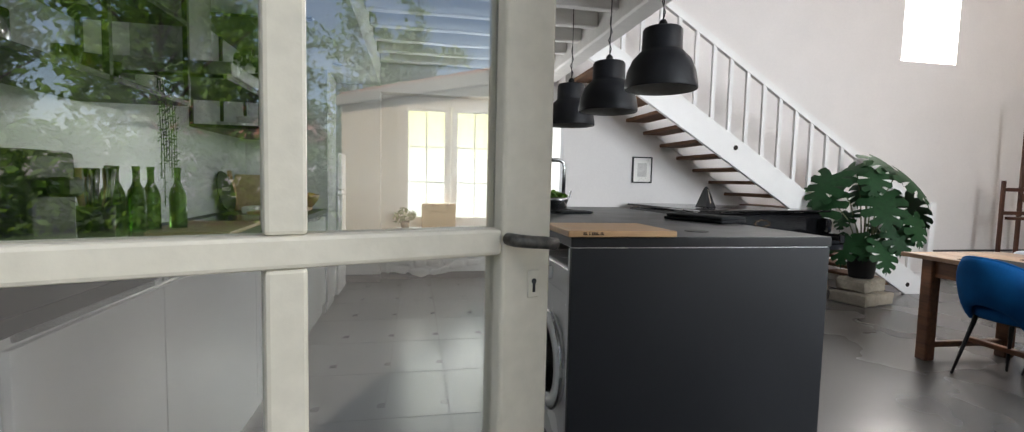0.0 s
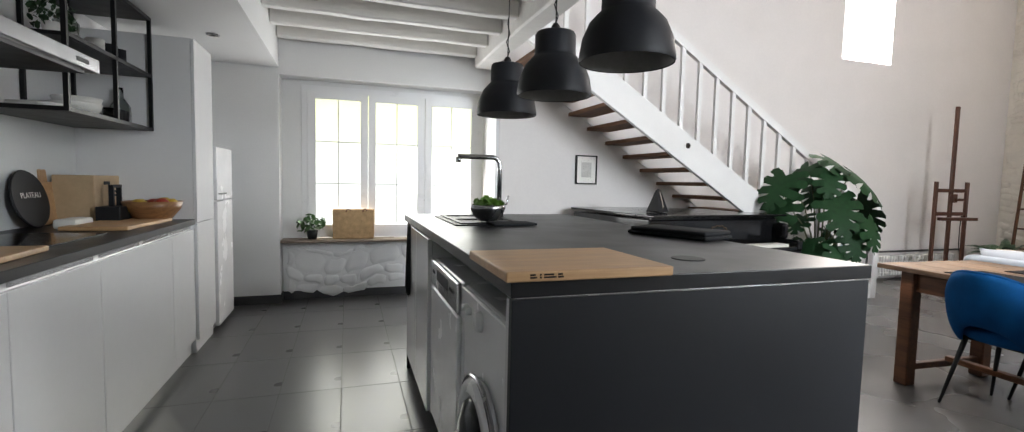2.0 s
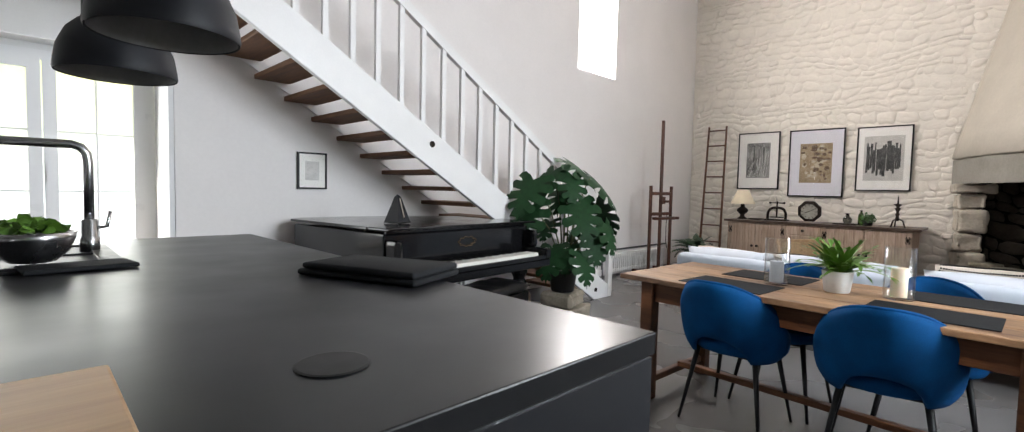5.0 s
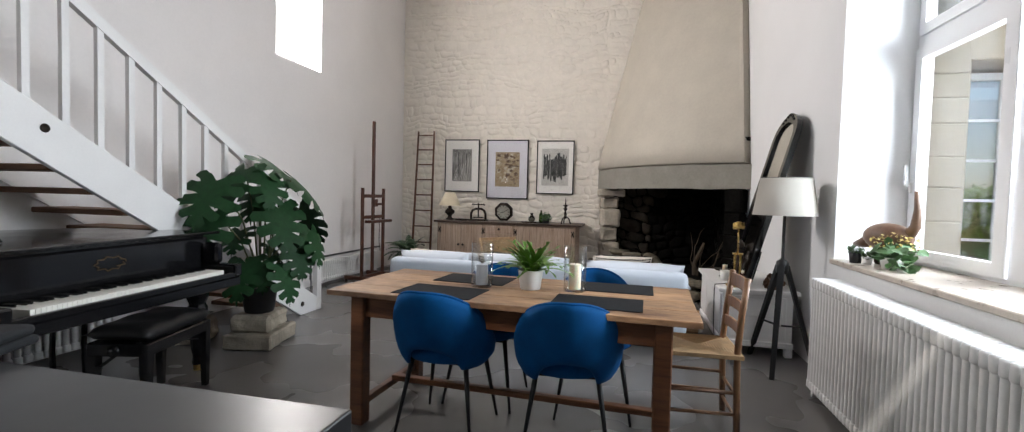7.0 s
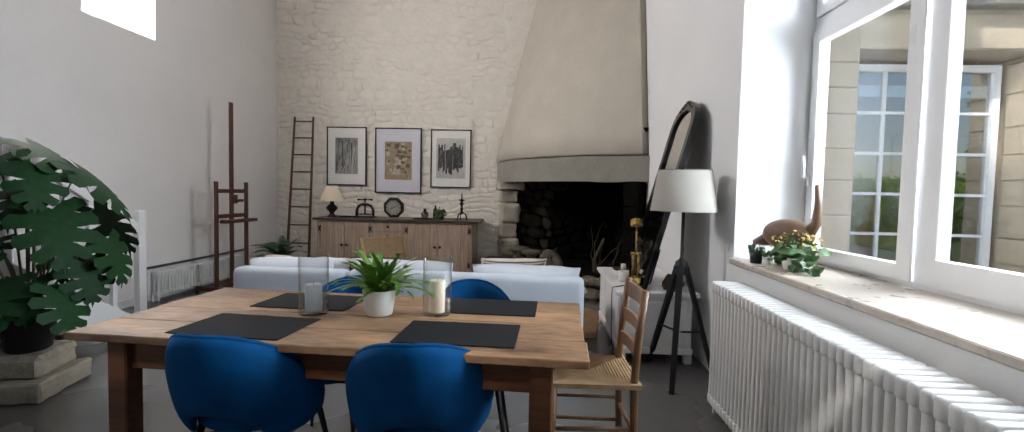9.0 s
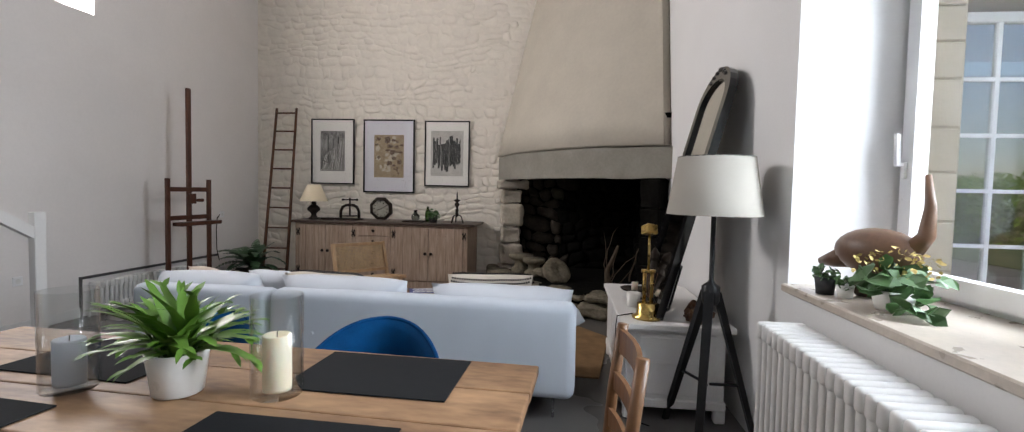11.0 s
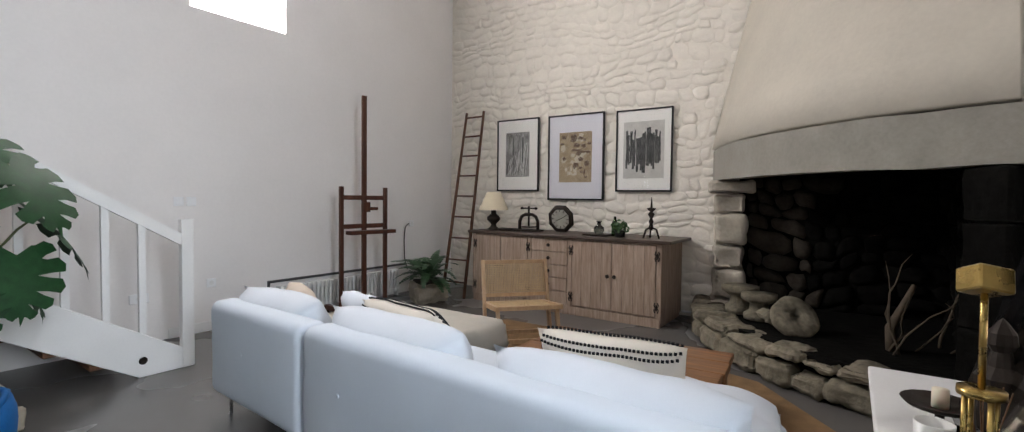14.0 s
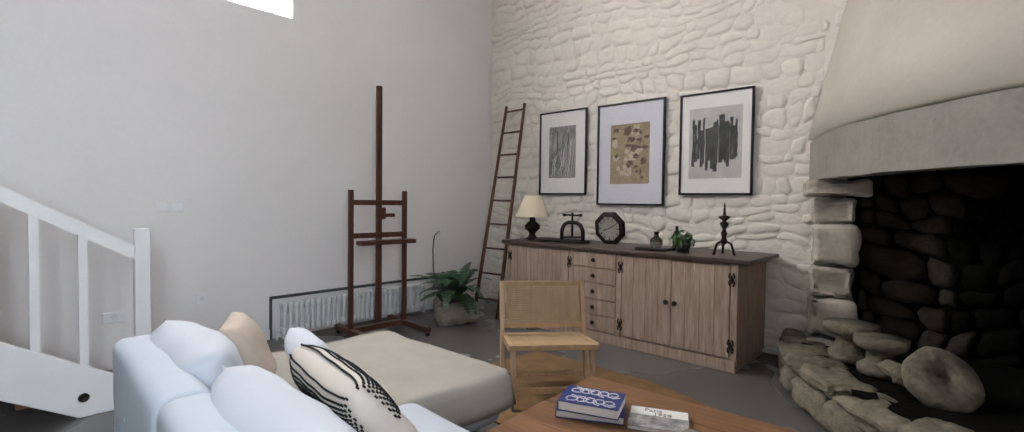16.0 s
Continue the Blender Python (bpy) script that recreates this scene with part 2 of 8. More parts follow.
# leaves that let the sun through
tn = LEAF_TREE.node_tree
leaf_thin, leaf_mix = tn.nodes.new("ShaderNodeBsdfTranslucent"), tn.nodes.new("ShaderNodeMixShader")
leaf_thin.inputs[0].default_value = (0.30, 0.50, 0.06, 1)
leaf_mix.inputs[0].default_value = 0.45
tn.links.new(tn.nodes["Principled BSDF"].outputs[0], leaf_mix.inputs[1])
tn.links.new(leaf_thin.outputs[0], leaf_mix.inputs[2])
tn.links.new(leaf_mix.outputs[0], tn.nodes["Material Output"].inputs[0])
for m in (BLACK_TOP, BLACK_PANEL, PENDANT):
    m.node_tree.nodes["Principled BSDF"].inputs["Specular IOR Level"].default_value = 0.3
BARK = surface("tree_bark", (0.10, 0.075, 0.05), 0.95, scale=12, bump=0.9)
STEM = surface("plant_stem", (0.085, 0.10, 0.035), 0.6, scale=20)
SOIL = surface("potting_soil", (0.025, 0.018, 0.012), 0.95, scale=40, bump=1.0)
POT_BLACK = surface("black_pot", (0.012, 0.013, 0.016), 0.5, scale=10)
POT_WHITE = surface("white_ceramic", (0.78, 0.77, 0.74), 0.3, var=0.03, scale=9)
CANDLE = surface("ivory_wax", (0.80, 0.73, 0.57), 0.55, var=0.03, scale=12)
CANDLE.node_tree.nodes["Principled BSDF"].inputs["Subsurface Weight"].default_value = 0.2
FABRIC_BLACK = surface("black_woven_mat", (0.020, 0.021, 0.023), 0.8, var=0.12, scale=20, grain=260, bump=0.6, depth=0.002)
PAPER = surface("art_paper", (0.85, 0.83, 0.79), 0.7, var=0.02, scale=6)
MAT_LILAC = surface("pale_lilac_mount", (0.70, 0.69, 0.74), 0.7, var=0.02, scale=6)
for m, k in ((FABRIC_BLACK, 0.1), (LEATHER, 0.3), (BLACK_STEEL, 0.3), (TABLE_DARK, 0.3), (BLUE_VELVET, 0.12), (SOOT_SHADE, 0.05), (RUBBLE, 0.1), (HEARTH_STONE, 0.2),
             (EASEL_WOOD, 0.3), (LADDER_WOOD, 0.3), (LEAF_DARK, 0.2), (JUTE, 0.1), (IRON, 0.3), (STAIR_WOOD, 0.3), (PIANO, 0.35)):
    m.node_tree.nodes["Principled BSDF"].inputs["Specular IOR Level"].default_value = k
MIRROR = surface("mirror_silver", (0.82, 0.82, 0.80), 0.04, metal=1.0, var=0.01, bump=0)


def thin_glass(name, tint=(1, 1, 1), gloss=0.045):
    """A thin sheet: clear straight through, glossier at a slant."""
    m, t, b = nodes_of(name)
    n, l = t.nodes, t.links
    tr, gl, fr, mx = n.new("ShaderNodeBsdfTransparent"), n.new("ShaderNodeBsdfGlossy"), n.new("ShaderNodeLayerWeight"), n.new("ShaderNodeMixShader")
    pw, ad = n.new("ShaderNodeMath"), n.new("ShaderNodeMath")
    pw.operation, ad.operation = "POWER", "MULTIPLY_ADD"
    pw.inputs[1].default_value, ad.inputs[1].default_value, ad.inputs[2].default_value = 4.0, 0.7, gloss
    tr.inputs[0].default_value = rgb(tint)
    gl.inputs["Roughness"].default_value = 0.01
    fr.inputs[0].default_value = 0.5
    l.new(fr.outputs["Facing"], pw.inputs[0])
    l.new(pw.outputs[0], ad.inputs[0])
    l.new(ad.outputs[0], mx.inputs[0])
    l.new(tr.outputs[0], mx.inputs[1])
    l.new(gl.outputs[0], mx.inputs[2])
    l.new(mx.outputs[0], n["Material Output"].inputs[0])
    return m


GLASS = thin_glass("clear_pane", (0.97, 0.98, 0.98))
PICTURE_GLASS = thin_glass("picture_pane", (1, 1, 1), 0.02)
DOOR_GLASS = thin_glass("old_door_pane", (0.93, 0.95, 0.94), 0.20)
GLASS_GREEN = glass("green_bottle_glass", (0.10, 0.22, 0.05))
GLASS_FROST = glass("frosted_glass", (0.97, 0.98, 0.97), 0.45)
GRASS = surface("lawn", (0.055, 0.10, 0.022), 0.95, var=0.2, scale=0.7, grain=30, bump=0.8)
PAVING = surface("courtyard_gravel", (0.16, 0.15, 0.14), 0.95, var=0.12, scale=4, grain=60, bump=0.8)
ROOF_TILE = surface("terracotta_roof", (0.36, 0.16, 0.09), 0.85, var=0.2, scale=4, bump=0.5, spread=0.2)
RED_FRUIT = surface("red_fruit", (0.42, 0.05, 0.03), 0.35, scale=20)
YELLOW_FRUIT = surface("yellow_fruit", (0.65, 0.42, 0.05), 0.4, scale=20)
BOWL_WOOD = wood("turned_olive_bowl", (0.36, 0.18, 0.075), (0.19, 0.085, 0.035), 0.4, "x", 2)
PLY = surface("pale_plywood", (0.58, 0.42, 0.26), 0.6, var=0.08, scale=7, grain=40)
WICKER = surface("wicker_panel", (0.50, 0.32, 0.16), 0.75, var=0.2, scale=22, grain=150, bump=0.7)
RED_PAPER = surface("blue_book_cover", (0.012, 0.03, 0.19), 0.35, scale=9)
DRY_WOOD = surface("dry_branch", (0.11, 0.08, 0.052), 0.85, var=0.2, scale=20)
TERRA = surface("rust_wood_figure", (0.165, 0.085, 0.048), 0.45, scale=9, var=0.2)


# ---- shapes ----
def part(name, bm, material, parent=None, label="", smooth=False):
    me = bpy.data.meshes.new(name)
    if "glass" in material.name or "pane" in material.name:
        bmesh.ops.recalc_face_normals(bm, faces=bm.faces[:])
    bm.to_mesh(me)
    bm.free()
    me.materials.append(material)
    if smooth:
        me.polygons.foreach_set("use_smooth", [True] * len(me.polygons))
    ob = new(name, me)
    if parent:
        ob.parent = parent
    if label:
        tagged(ob, label)
    return ob


def thing(name, m, label, category, group="", kind=""):
    ob = new(name)
    ob.empty_display_size = 0.1
    ob.matrix_world = m
    return tagged(ob, label, category, group, kind)


def setting(name, bm, material, label, category, smooth=False):
    return tagged(part(name, bm, material, None, "", smooth), label, category, kind="structure")


def box(x0, y0, z0, x1, y1, z1, bevel=0.0, bm=None, seg=1):
    out = bm or bmesh.new()
    made = bmesh.new() if bevel else out
    r = bmesh.ops.create_cube(made, size=1.0, matrix=Matrix.LocRotScale(((x0 + x1) / 2, (y0 + y1) / 2, (z0 + z1) / 2), None,
                              (abs(x1 - x0), abs(y1 - y0), abs(z1 - z0))))
    if bevel:
        bmesh.ops.bevel(made, geom=made.edges[:], offset=bevel, segments=seg, affect="EDGES", profile=0.5)
        join(out, made)
    return out


def join(out, other, m=None):
    """Adds the faces of other to out, moved by m, and frees other."""
    if m is not None:
        bmesh.ops.transform(other, matrix=m, verts=other.verts)
    me = bpy.data.meshes.new("join")
    other.to_mesh(me)
    other.free()
    out.from_mesh(me)
    bpy.data.meshes.remove(me)
    return out


def bar(a, b, w, h=None, taper=1.0, sides=4, bm=None, up=(0, 0, 1)):
    """A straight post from a to b, w by h across at a, and taper times that at b; sides above 4 make it round."""
    out = bm or bmesh.new()
    a, b, h = Vector(a), Vector(b), h or w
    d = (b - a).normalized()
    u = Vector(up)
    if abs(d.dot(u)) > 0.98:
        u = Vector((0, 1, 0))
    s = d.cross(u).normalized()
    u = s.cross(d).normalized()
    rings = []
    for p, k in ((a, 1.0), (b, taper)):
        ring = []
        for i in range(sides):
            t = 2 * math.pi * (i + 0.5) / sides
            f = math.sqrt(2) if sides == 4 else 1.0
            ring.append(out.verts.new(p + s * (math.cos(t) * f * w / 2 * k) + u * (math.sin(t) * f * h / 2 * k)))
        rings.append(ring)
    for i in range(sides):
        j = (i + 1) % sides
        out.faces.new((rings[0][i], rings[0][j], rings[1][j], rings[1][i]))
    out.faces.new(rings[0][::-1])
    out.faces.new(rings[1])
    bmesh.ops.recalc_face_normals(out, faces=out.faces[:]) if bm is None else None
    return out


def tube(points, r, sides=8, bm=None, r1=None):
    """A round rod along a line of points, from radius r to r1."""
    out = bm or bmesh.new()
    pts = [Vector(p) for p in points]
    rings, side = [], None
    for i, p in enumerate(pts):
        d = (pts[min(i + 1, len(pts) - 1)] - pts[max(i - 1, 0)]).normalized()
        if side is None:
            side = d.orthogonal().normalized()
        side = (side - d * side.dot(d)).normalized()
        up = d.cross(side)
        rad = r if r1 is None else r + (r1 - r) * i / (len(pts) - 1)
        rings.append([out.verts.new(p + (side * math.cos(2 * math.pi * k / sides) + up * math.sin(2 * math.pi * k / sides)) * rad)
                      for k in range(sides)])
    for a, b in zip(rings, rings[1:]):
        for k in range(sides):
            out.faces.new((a[k], a[(k + 1) % sides], b[(k + 1) % sides], b[k]))
    out.faces.new(rings[0][::-1])
    out.faces.new(rings[-1])
    return out


def lathe(profile, sides=24, bm=None, centre=(0, 0, 0), closed=True):
    """A turned body: the profile is a row of (radius, height) from the bottom up."""
    out = bm or bmesh.new()
    cx, cy, cz = centre
    rings = []
    for r, z in profile:
        if r < 1e-5:
            rings.append([out.verts.new((cx, cy, cz + z))])
        else:
            rings.append([out.verts.new((cx + r * math.cos(2 * math.pi * k / sides), cy + r * math.sin(2 * math.pi * k / sides), cz + z))
                          for k in range(sides)])
    for a, b in zip(rings, rings[1:]):
        for k in range(sides):
            j = (k + 1) % sides
            if len(a) == 1 and len(b) == 1:
                continue
            if len(a) == 1:
                out.faces.new((a[0], b[j], b[k]))
            elif len(b) == 1:
                out.faces.new((a[k], a[j], b[0]))
            else:
                out.faces.new((a[k], a[j], b[j], b[k]))
    if closed:
        if len(rings[0]) > 1:
            out.faces.new(rings[0][::-1])
        if len(rings[-1]) > 1:
            out.faces.new(rings[-1])
    return out


def prism(outline, z0, z1, bevel=0.0):
    """A slab with the given outline in plan."""
    bm = bmesh.new()
    f = bm.faces.new([bm.verts.new((x, y, z0)) for x, y in outline])
    r = bmesh.ops.extrude_face_region(bm, geom=[f])
    bmesh.ops.translate(bm, verts=[v for v in r["geom"] if isinstance(v, bmesh.types.BMVert)], vec=(0, 0, z1 - z0))
    bmesh.ops.recalc_face_normals(bm, faces=bm.faces[:])
    if bevel:
        bmesh.ops.bevel(bm, geom=[e for e in bm.edges if len(e.link_faces) == 2 and e.calc_face_angle(0) > 0.6], offset=bevel, segments=2,
                        affect="EDGES", profile=0.5)
    return bm


def pillow(w, d, h, n=14, puff=0.5, seed=0, sag=0.0, wrinkle=0.008):
    """A stuffed cushion lying flat, w by d, h thick, with pinched corners and soft creases."""
    bm = bmesh.new()
    top, low = {}, {}
    for i in range(n + 1):
        for j in range(n + 1):
            u, v = 2 * i / n - 1, 2 * j / n - 1
            e = max(0.0, (1 - u ** 4) * (1 - v ** 4)) ** puff
            pin = 1 - 0.06 * (1 - abs(u * v)) * (abs(u) ** 3 + abs(v) ** 3)
            x, y = u * w / 2 * pin, v * d / 2 * pin
            k = noise.noise((x * 7 + seed, y * 7, seed * 1.7)) * wrinkle * 2 * e
            rim = i in (0, n) or j in (0, n)
            top[i, j] = bm.verts.new((x, y, h / 2 * e + k - sag * (u * u)))
            low[i, j] = top[i, j] if rim else bm.verts.new((x, y, -h / 2 * e + k - sag * (u * u)))
    for i in range(n):
        for j in range(n):
            bm.faces.new((top[i, j], top[i + 1, j], top[i + 1, j + 1], top[i, j + 1]))
            bm.faces.new((low[i, j], low[i, j + 1], low[i + 1, j + 1], low[i + 1, j]))
    return bm


def soft_block(x0, y0, z0, x1, y1, z1, r=0.06, seed=0, amount=0.006, seg=4):
    """An upholstered block with round edges and slightly uneven faces."""
    bm = bmesh.new()
    bmesh.ops.create_cube(bm, size=1.0, matrix=Matrix.LocRotScale(((x0 + x1) / 2, (y0 + y1) / 2, (z0 + z1) / 2), None,
                          (x1 - x0, y1 - y0, z1 - z0)))
    bmesh.ops.bevel(bm, geom=bm.edges[:], offset=r, segments=seg, affect="EDGES", profile=0.5)
    long = [e for e in bm.edges if e.calc_length() > 0.25]
    bmesh.ops.subdivide_edges(bm, edges=long, cuts=7, use_grid_fill=True)
    bm.normal_update()
    for v in bm.verts:
        k = noise.noise(v.co * 3.1 + Vector((seed, seed, 0))) * amount + noise.noise(v.co * 11 + Vector((0, seed, 0))) * amount * 0.4
        v.co += v.normal * k
    return bm


def rough_block(w, d, h, seed=0, amount=0.03, cuts=5, r=0.02):
    """A weathered stone block standing on its base."""
    bm = bmesh.new()
    bmesh.ops.create_cube(bm, size=1.0, matrix=Matrix.LocRotScale((0, 0, h / 2), None, (w, d, h)))
    bmesh.ops.bevel(bm, geom=bm.edges[:], offset=r, segments=1, affect="EDGES")
    bmesh.ops.subdivide_edges(bm, edges=bm.edges[:], cuts=cuts, use_grid_fill=True)
    bm.normal_update()
    for v in bm.verts:
        k = noise.noise(v.co * 6 + Vector((seed * 3.1, 0, seed))) * amount + noise.noise(v.co * 17 + Vector((0, seed, 0))) * amount * 0.4
        v.co += v.normal * (k - amount * 0.3)
        v.co.z = max(0.0, v.co.z)
    return bm


def rail_slope(p, q, w, h):
    """A board between two points, standing on edge: w thick sideways, h deep upright."""
    bm = bmesh.new()
    p, q = Vector(p), Vector(q)
    s = Vector((-(q - p).y, (q - p).x, 0)).normalized() * (w / 2)
    u = Vector((0, 0, h / 2))
    a = [bm.verts.new(p + s * i + u * j) for i, j in ((-1, -1), (1, -1), (1, 1), (-1, 1))]
    b = [bm.verts.new(q + s * i + u * j) for i, j in ((-1, -1), (1, -1), (1, 1), (-1, 1))]
    for i in range(4):
        bm.faces.new((a[i], a[(i + 1) % 4], b[(i + 1) % 4], b[i]))
    bm.faces.new(a[::-1])
    bm.faces.new(b)
    bmesh.ops.recalc_face_normals(bm, faces=bm.faces[:])
    return bm


def framed(w, h, border, depth):
    """A flat rectangular frame in the xz plane, from x 0 to w and z 0 to h, with mitred look, depth along y."""
    bm = bmesh.new()
    for x0, z0, x1, z1 in ((0, 0, w, border), (0, h - border, w, h), (0, border, border, h - border), (w - border, border, w, h - border)):
        box(x0, 0, z0, x1, depth, z1, 0.0, bm)
    return bm


# ---- the shell ----
NORTH, EAST, SOUTH, WEST, KITCHEN_N = 6.19, 10.10, 0.60, -1.03, 6.53
JOG = 2.06
TOP = 5.2
DOOR_Y = 0.86

# floors
setting("floor", box(2.05, -0.1, -0.06, EAST, NORTH, 0.0), CONCRETE, "polished grey concrete floor of the living room", "floor")
kitchen_floor = setting("floor_kitchen", box(WEST - 0.2, 0.5, -0.06, 2.05, 6.9, -0.0012), GROUT, "dark grey tiled kitchen floor", "floor")

# north wall of the living room with the high window
bm = bmesh.new()
for a in ((JOG, NORTH, 0, 6.65, NORTH + 0.5, TOP), (7.54, NORTH, 0, EAST + 0.5, NORTH + 0.5, TOP),
          (6.65, NORTH, 0, 7.54, NORTH + 0.5, 2.90), (6.65, NORTH, 4.3, 7.54, NORTH + 0.5, TOP)):
    box(*a, 0.0, bm)
# sloping cill of the high window
vs = [bm.verts.new(p) for p in ((6.65, NORTH, 2.90), (7.54, NORTH, 2.90), (7.54, NORTH + 0.42, 3.05), (6.65, NORTH + 0.42, 3.05))]
bm.faces.new(vs)
setting("wall_north", bm, PLASTER, "smooth white plastered wall behind the stairs", "wall")

# kitchen north wall, with the recess of the window
bm = bmesh.new()
box(WEST - 0.2, KITCHEN_N, 0, -0.013, 7.0, 2.65, 0.0, bm)
box(-0.013, KITCHEN_N, 2.18, JOG, 7.0, 2.65, 0.0, bm)
box(JOG - 0.035, NORTH + 0.003, 0, JOG - 0.003, 6.70, 2.18, 0.0, bm)
box(-0.013, 6.70, 0, JOG, 7.0, 0.585, 0.0, bm)
box(-0.013, 6.735, 0.585, 0.168, 7.0, 2.18, 0.0, bm)
box(2.022, 6.735, 0.585, JOG, 7.0, 2.18, 0.0, bm)
box(0.168, 6.735, 2.137, 2.022, 7.0, 2.18, 0.0, bm)
setting("wall_kitchen_north", bm, PLASTER_COOL, "white painted kitchen wall with a deep window recess", "wall")
setting("wall_west", box(WEST - 0.2, 0.5, 0, WEST, KITCHEN_N, 2.65), PLASTER_COOL, "white painted kitchen wall", "wall")
setting("wall_mezzanine", box(JOG - 0.02, 0.5, 2.72, JOG + 0.02, NORTH, TOP), PLASTER, "white plastered wall above the kitchen", "wall")

# east wall: a plain backing for its stones
wall_east = setting("wall_east", box(EAST, -0.1, 0, EAST + 0.5, NORTH + 0.5, TOP), STONE_WHITE, "whitewashed rubble stone wall", "wall")

# south wall with the large window, and the thicker stretch with the entrance door
WIN = (3.05, 5.49, 0.86, 3.35)
bm = bmesh.new()
for a in ((WIN[1], 0.05, 0, EAST + 0.5, SOUTH, TOP), (2.30, 0.05, 0, WIN[0], SOUTH, TOP),
          (WIN[0], 0.05, 0, WIN[1], SOUTH, WIN[2]), (WIN[0], 0.05, WIN[3], WIN[1], SOUTH, TOP),
          (1.30, 0.55, 0, 2.30, DOOR_Y, TOP), (WEST - 0.2, 0.55, 0, -0.45, DOOR_Y, TOP), (-0.45, 0.55, 2.12, 1.30, DOOR_Y, TOP)):
    box(*a, 0.0, bm)
setting("wall_south", bm, PLASTER_COOL, "white painted wall with a large window and the entrance", "wall")

# ceilings
setting("ceiling", box(JOG - 0.2, -0.1, TOP, EAST + 0.5, 7.0, TOP + 0.1), PLASTER, "white high ceiling", "ceiling")
setting("ceiling_kitchen", box(WEST - 0.2, 0.5, 2.62, JOG - 0.02, 7.0, 2.70), BEAM_PAINT, "white boarded ceiling over the kitchen", "ceiling")
bm = bmesh.new()
box(WEST, DOOR_Y, 2.245, -0.01, KITCHEN_N, 2.62, 0.0, bm)
setting("ceiling_soffit", bm, PLASTER_COOL, "white boxed soffit above the kitchen units", "ceiling")


def joist(y):
    bm = bmesh.new()
    box(-0.01, -0.045, 2.49, 1.86, 0.045, 2.62, 0.012, bm, 1)
    bmesh.ops.subdivide_edges(bm, edges=[e for e in bm.edges if e.calc_length() > 1], cuts=14)
    for v in bm.verts:
        v.co.y += noise.noise(v.co * 2 + Vector((0, y * 7, 0))) * 0.012
        v.co.z += noise.noise(v.co * 2.5 + Vector((y * 5, 3, 0))) * 0.008
        v.co.z = min(v.co.z, 2.622)
    ob = part("joist", bm, BEAM_PAINT)
    ob.location.y = y
    return tagged(ob, "white painted old wooden joist under the kitchen ceiling", "beam", "kitchen joists", "structure")


for i in range(13):
    joist(1.25 + 0.43 * i)
bm = box(1.86, DOOR_Y, 2.40, 2.035, NORTH + 0.3, 2.68, 0.015)
bmesh.ops.subdivide_edges(bm, edges=[e for e in bm.edges if e.calc_length() > 2], cuts=40)
for v in bm.verts:
    v.co.x += noise.noise(v.co * 1.7) * 0.014
    v.co.z += noise.noise(v.co * 2.1 + Vector((9, 0, 0))) * 0.010
setting("beam_main", bm, BEAM_PAINT, "white painted rough main beam along the edge of the mezzanine", "beam")


def ceiling_spot(y):
    spot = thing("ceiling_spot", pose(-0.33, y, 2.245), "small recessed round ceiling spotlight in the soffit", "spotlight", "soffit spotlights")
    part("ring", lathe([(0.045, 0.0), (0.045, -0.006), (0.032, -0.008), (0.030, 0.0)], 20), STEEL, spot, smooth=True)
    part("lens", lathe([(0.0, -0.003), (0.029, -0.002)], 20, closed=False), PENDANT_IN, spot)


for y in (2.6, 4.2, 5.55):
    ceiling_spot(y)

# skirtings
bm = bmesh.new()
box(-0.44, KITCHEN_N - 0.012, 0, -0.001, KITCHEN_N - 0.001, 0.085, 0.0, bm)
box(-0.012, KITCHEN_N - 0.012, 0, -0.001, 6.69, 0.085, 0.0, bm)
box(-0.001, 6.665, 0, JOG, 6.678, 0.085, 0.0, bm)
setting("baseboard", bm, SKIRT, "dark grey tile skirting", "baseboard")
bm = bmesh.new()
box(6.45, NORTH - 0.014, 0, 7.34, NORTH - 0.001, 0.09, 0.003, bm)
setting("baseboard_living", bm, WHITE_PAINT, "white skirting board", "baseboard")
# shallow slot that the low radiator stands in
bm = bmesh.new()
box(7.34, NORTH - 0.022, 0.36, 9.2, NORTH - 0.001, 0.385, 0.0, bm)
box(7.33, NORTH - 0.022, 0.0, 7.348, NORTH - 0.001, 0.385, 0.0, bm)
setting("trim_radiator_niche", bm, SKIRT, "dark edge round the low radiator niche", "trim")


# ---- windows ----
def casement(w, h, bars_v, bars_h, pane_mat, parent, x, z, y=0.0, border=0.062):
    """One glazed leaf from x to x + w in the parent's plane, with its panes and bars."""
    m = Matrix.Translation((x, y, z))
    leaf = part("window_frame", framed(w, h, border, 0.06), UPVC, parent)
    leaf.matrix_local = m
    iw, ih = w - 2 * border, h - 2 * border
    pane = part("pane", box(border - 0.004, 0.026, border - 0.004, w - border + 0.004, 0.032, h - border + 0.004), pane_mat, leaf)
    pane.visible_shadow = False
    for i in range(1, bars_v + 1):
        part("glazing_bar", box(border + iw * i / (bars_v + 1) - 0.006, 0.018, border, border + iw * i / (bars_v + 1) + 0.006, 0.040, h - border), UPVC, leaf)
    for i in range(1, bars_h + 1):
        part("glazing_bar", box(border, 0.019, border + ih * i / (bars_h + 1) - 0.006, w - border, 0.039, border + ih * i / (bars_h + 1) + 0.006), UPVC, leaf)
    return leaf


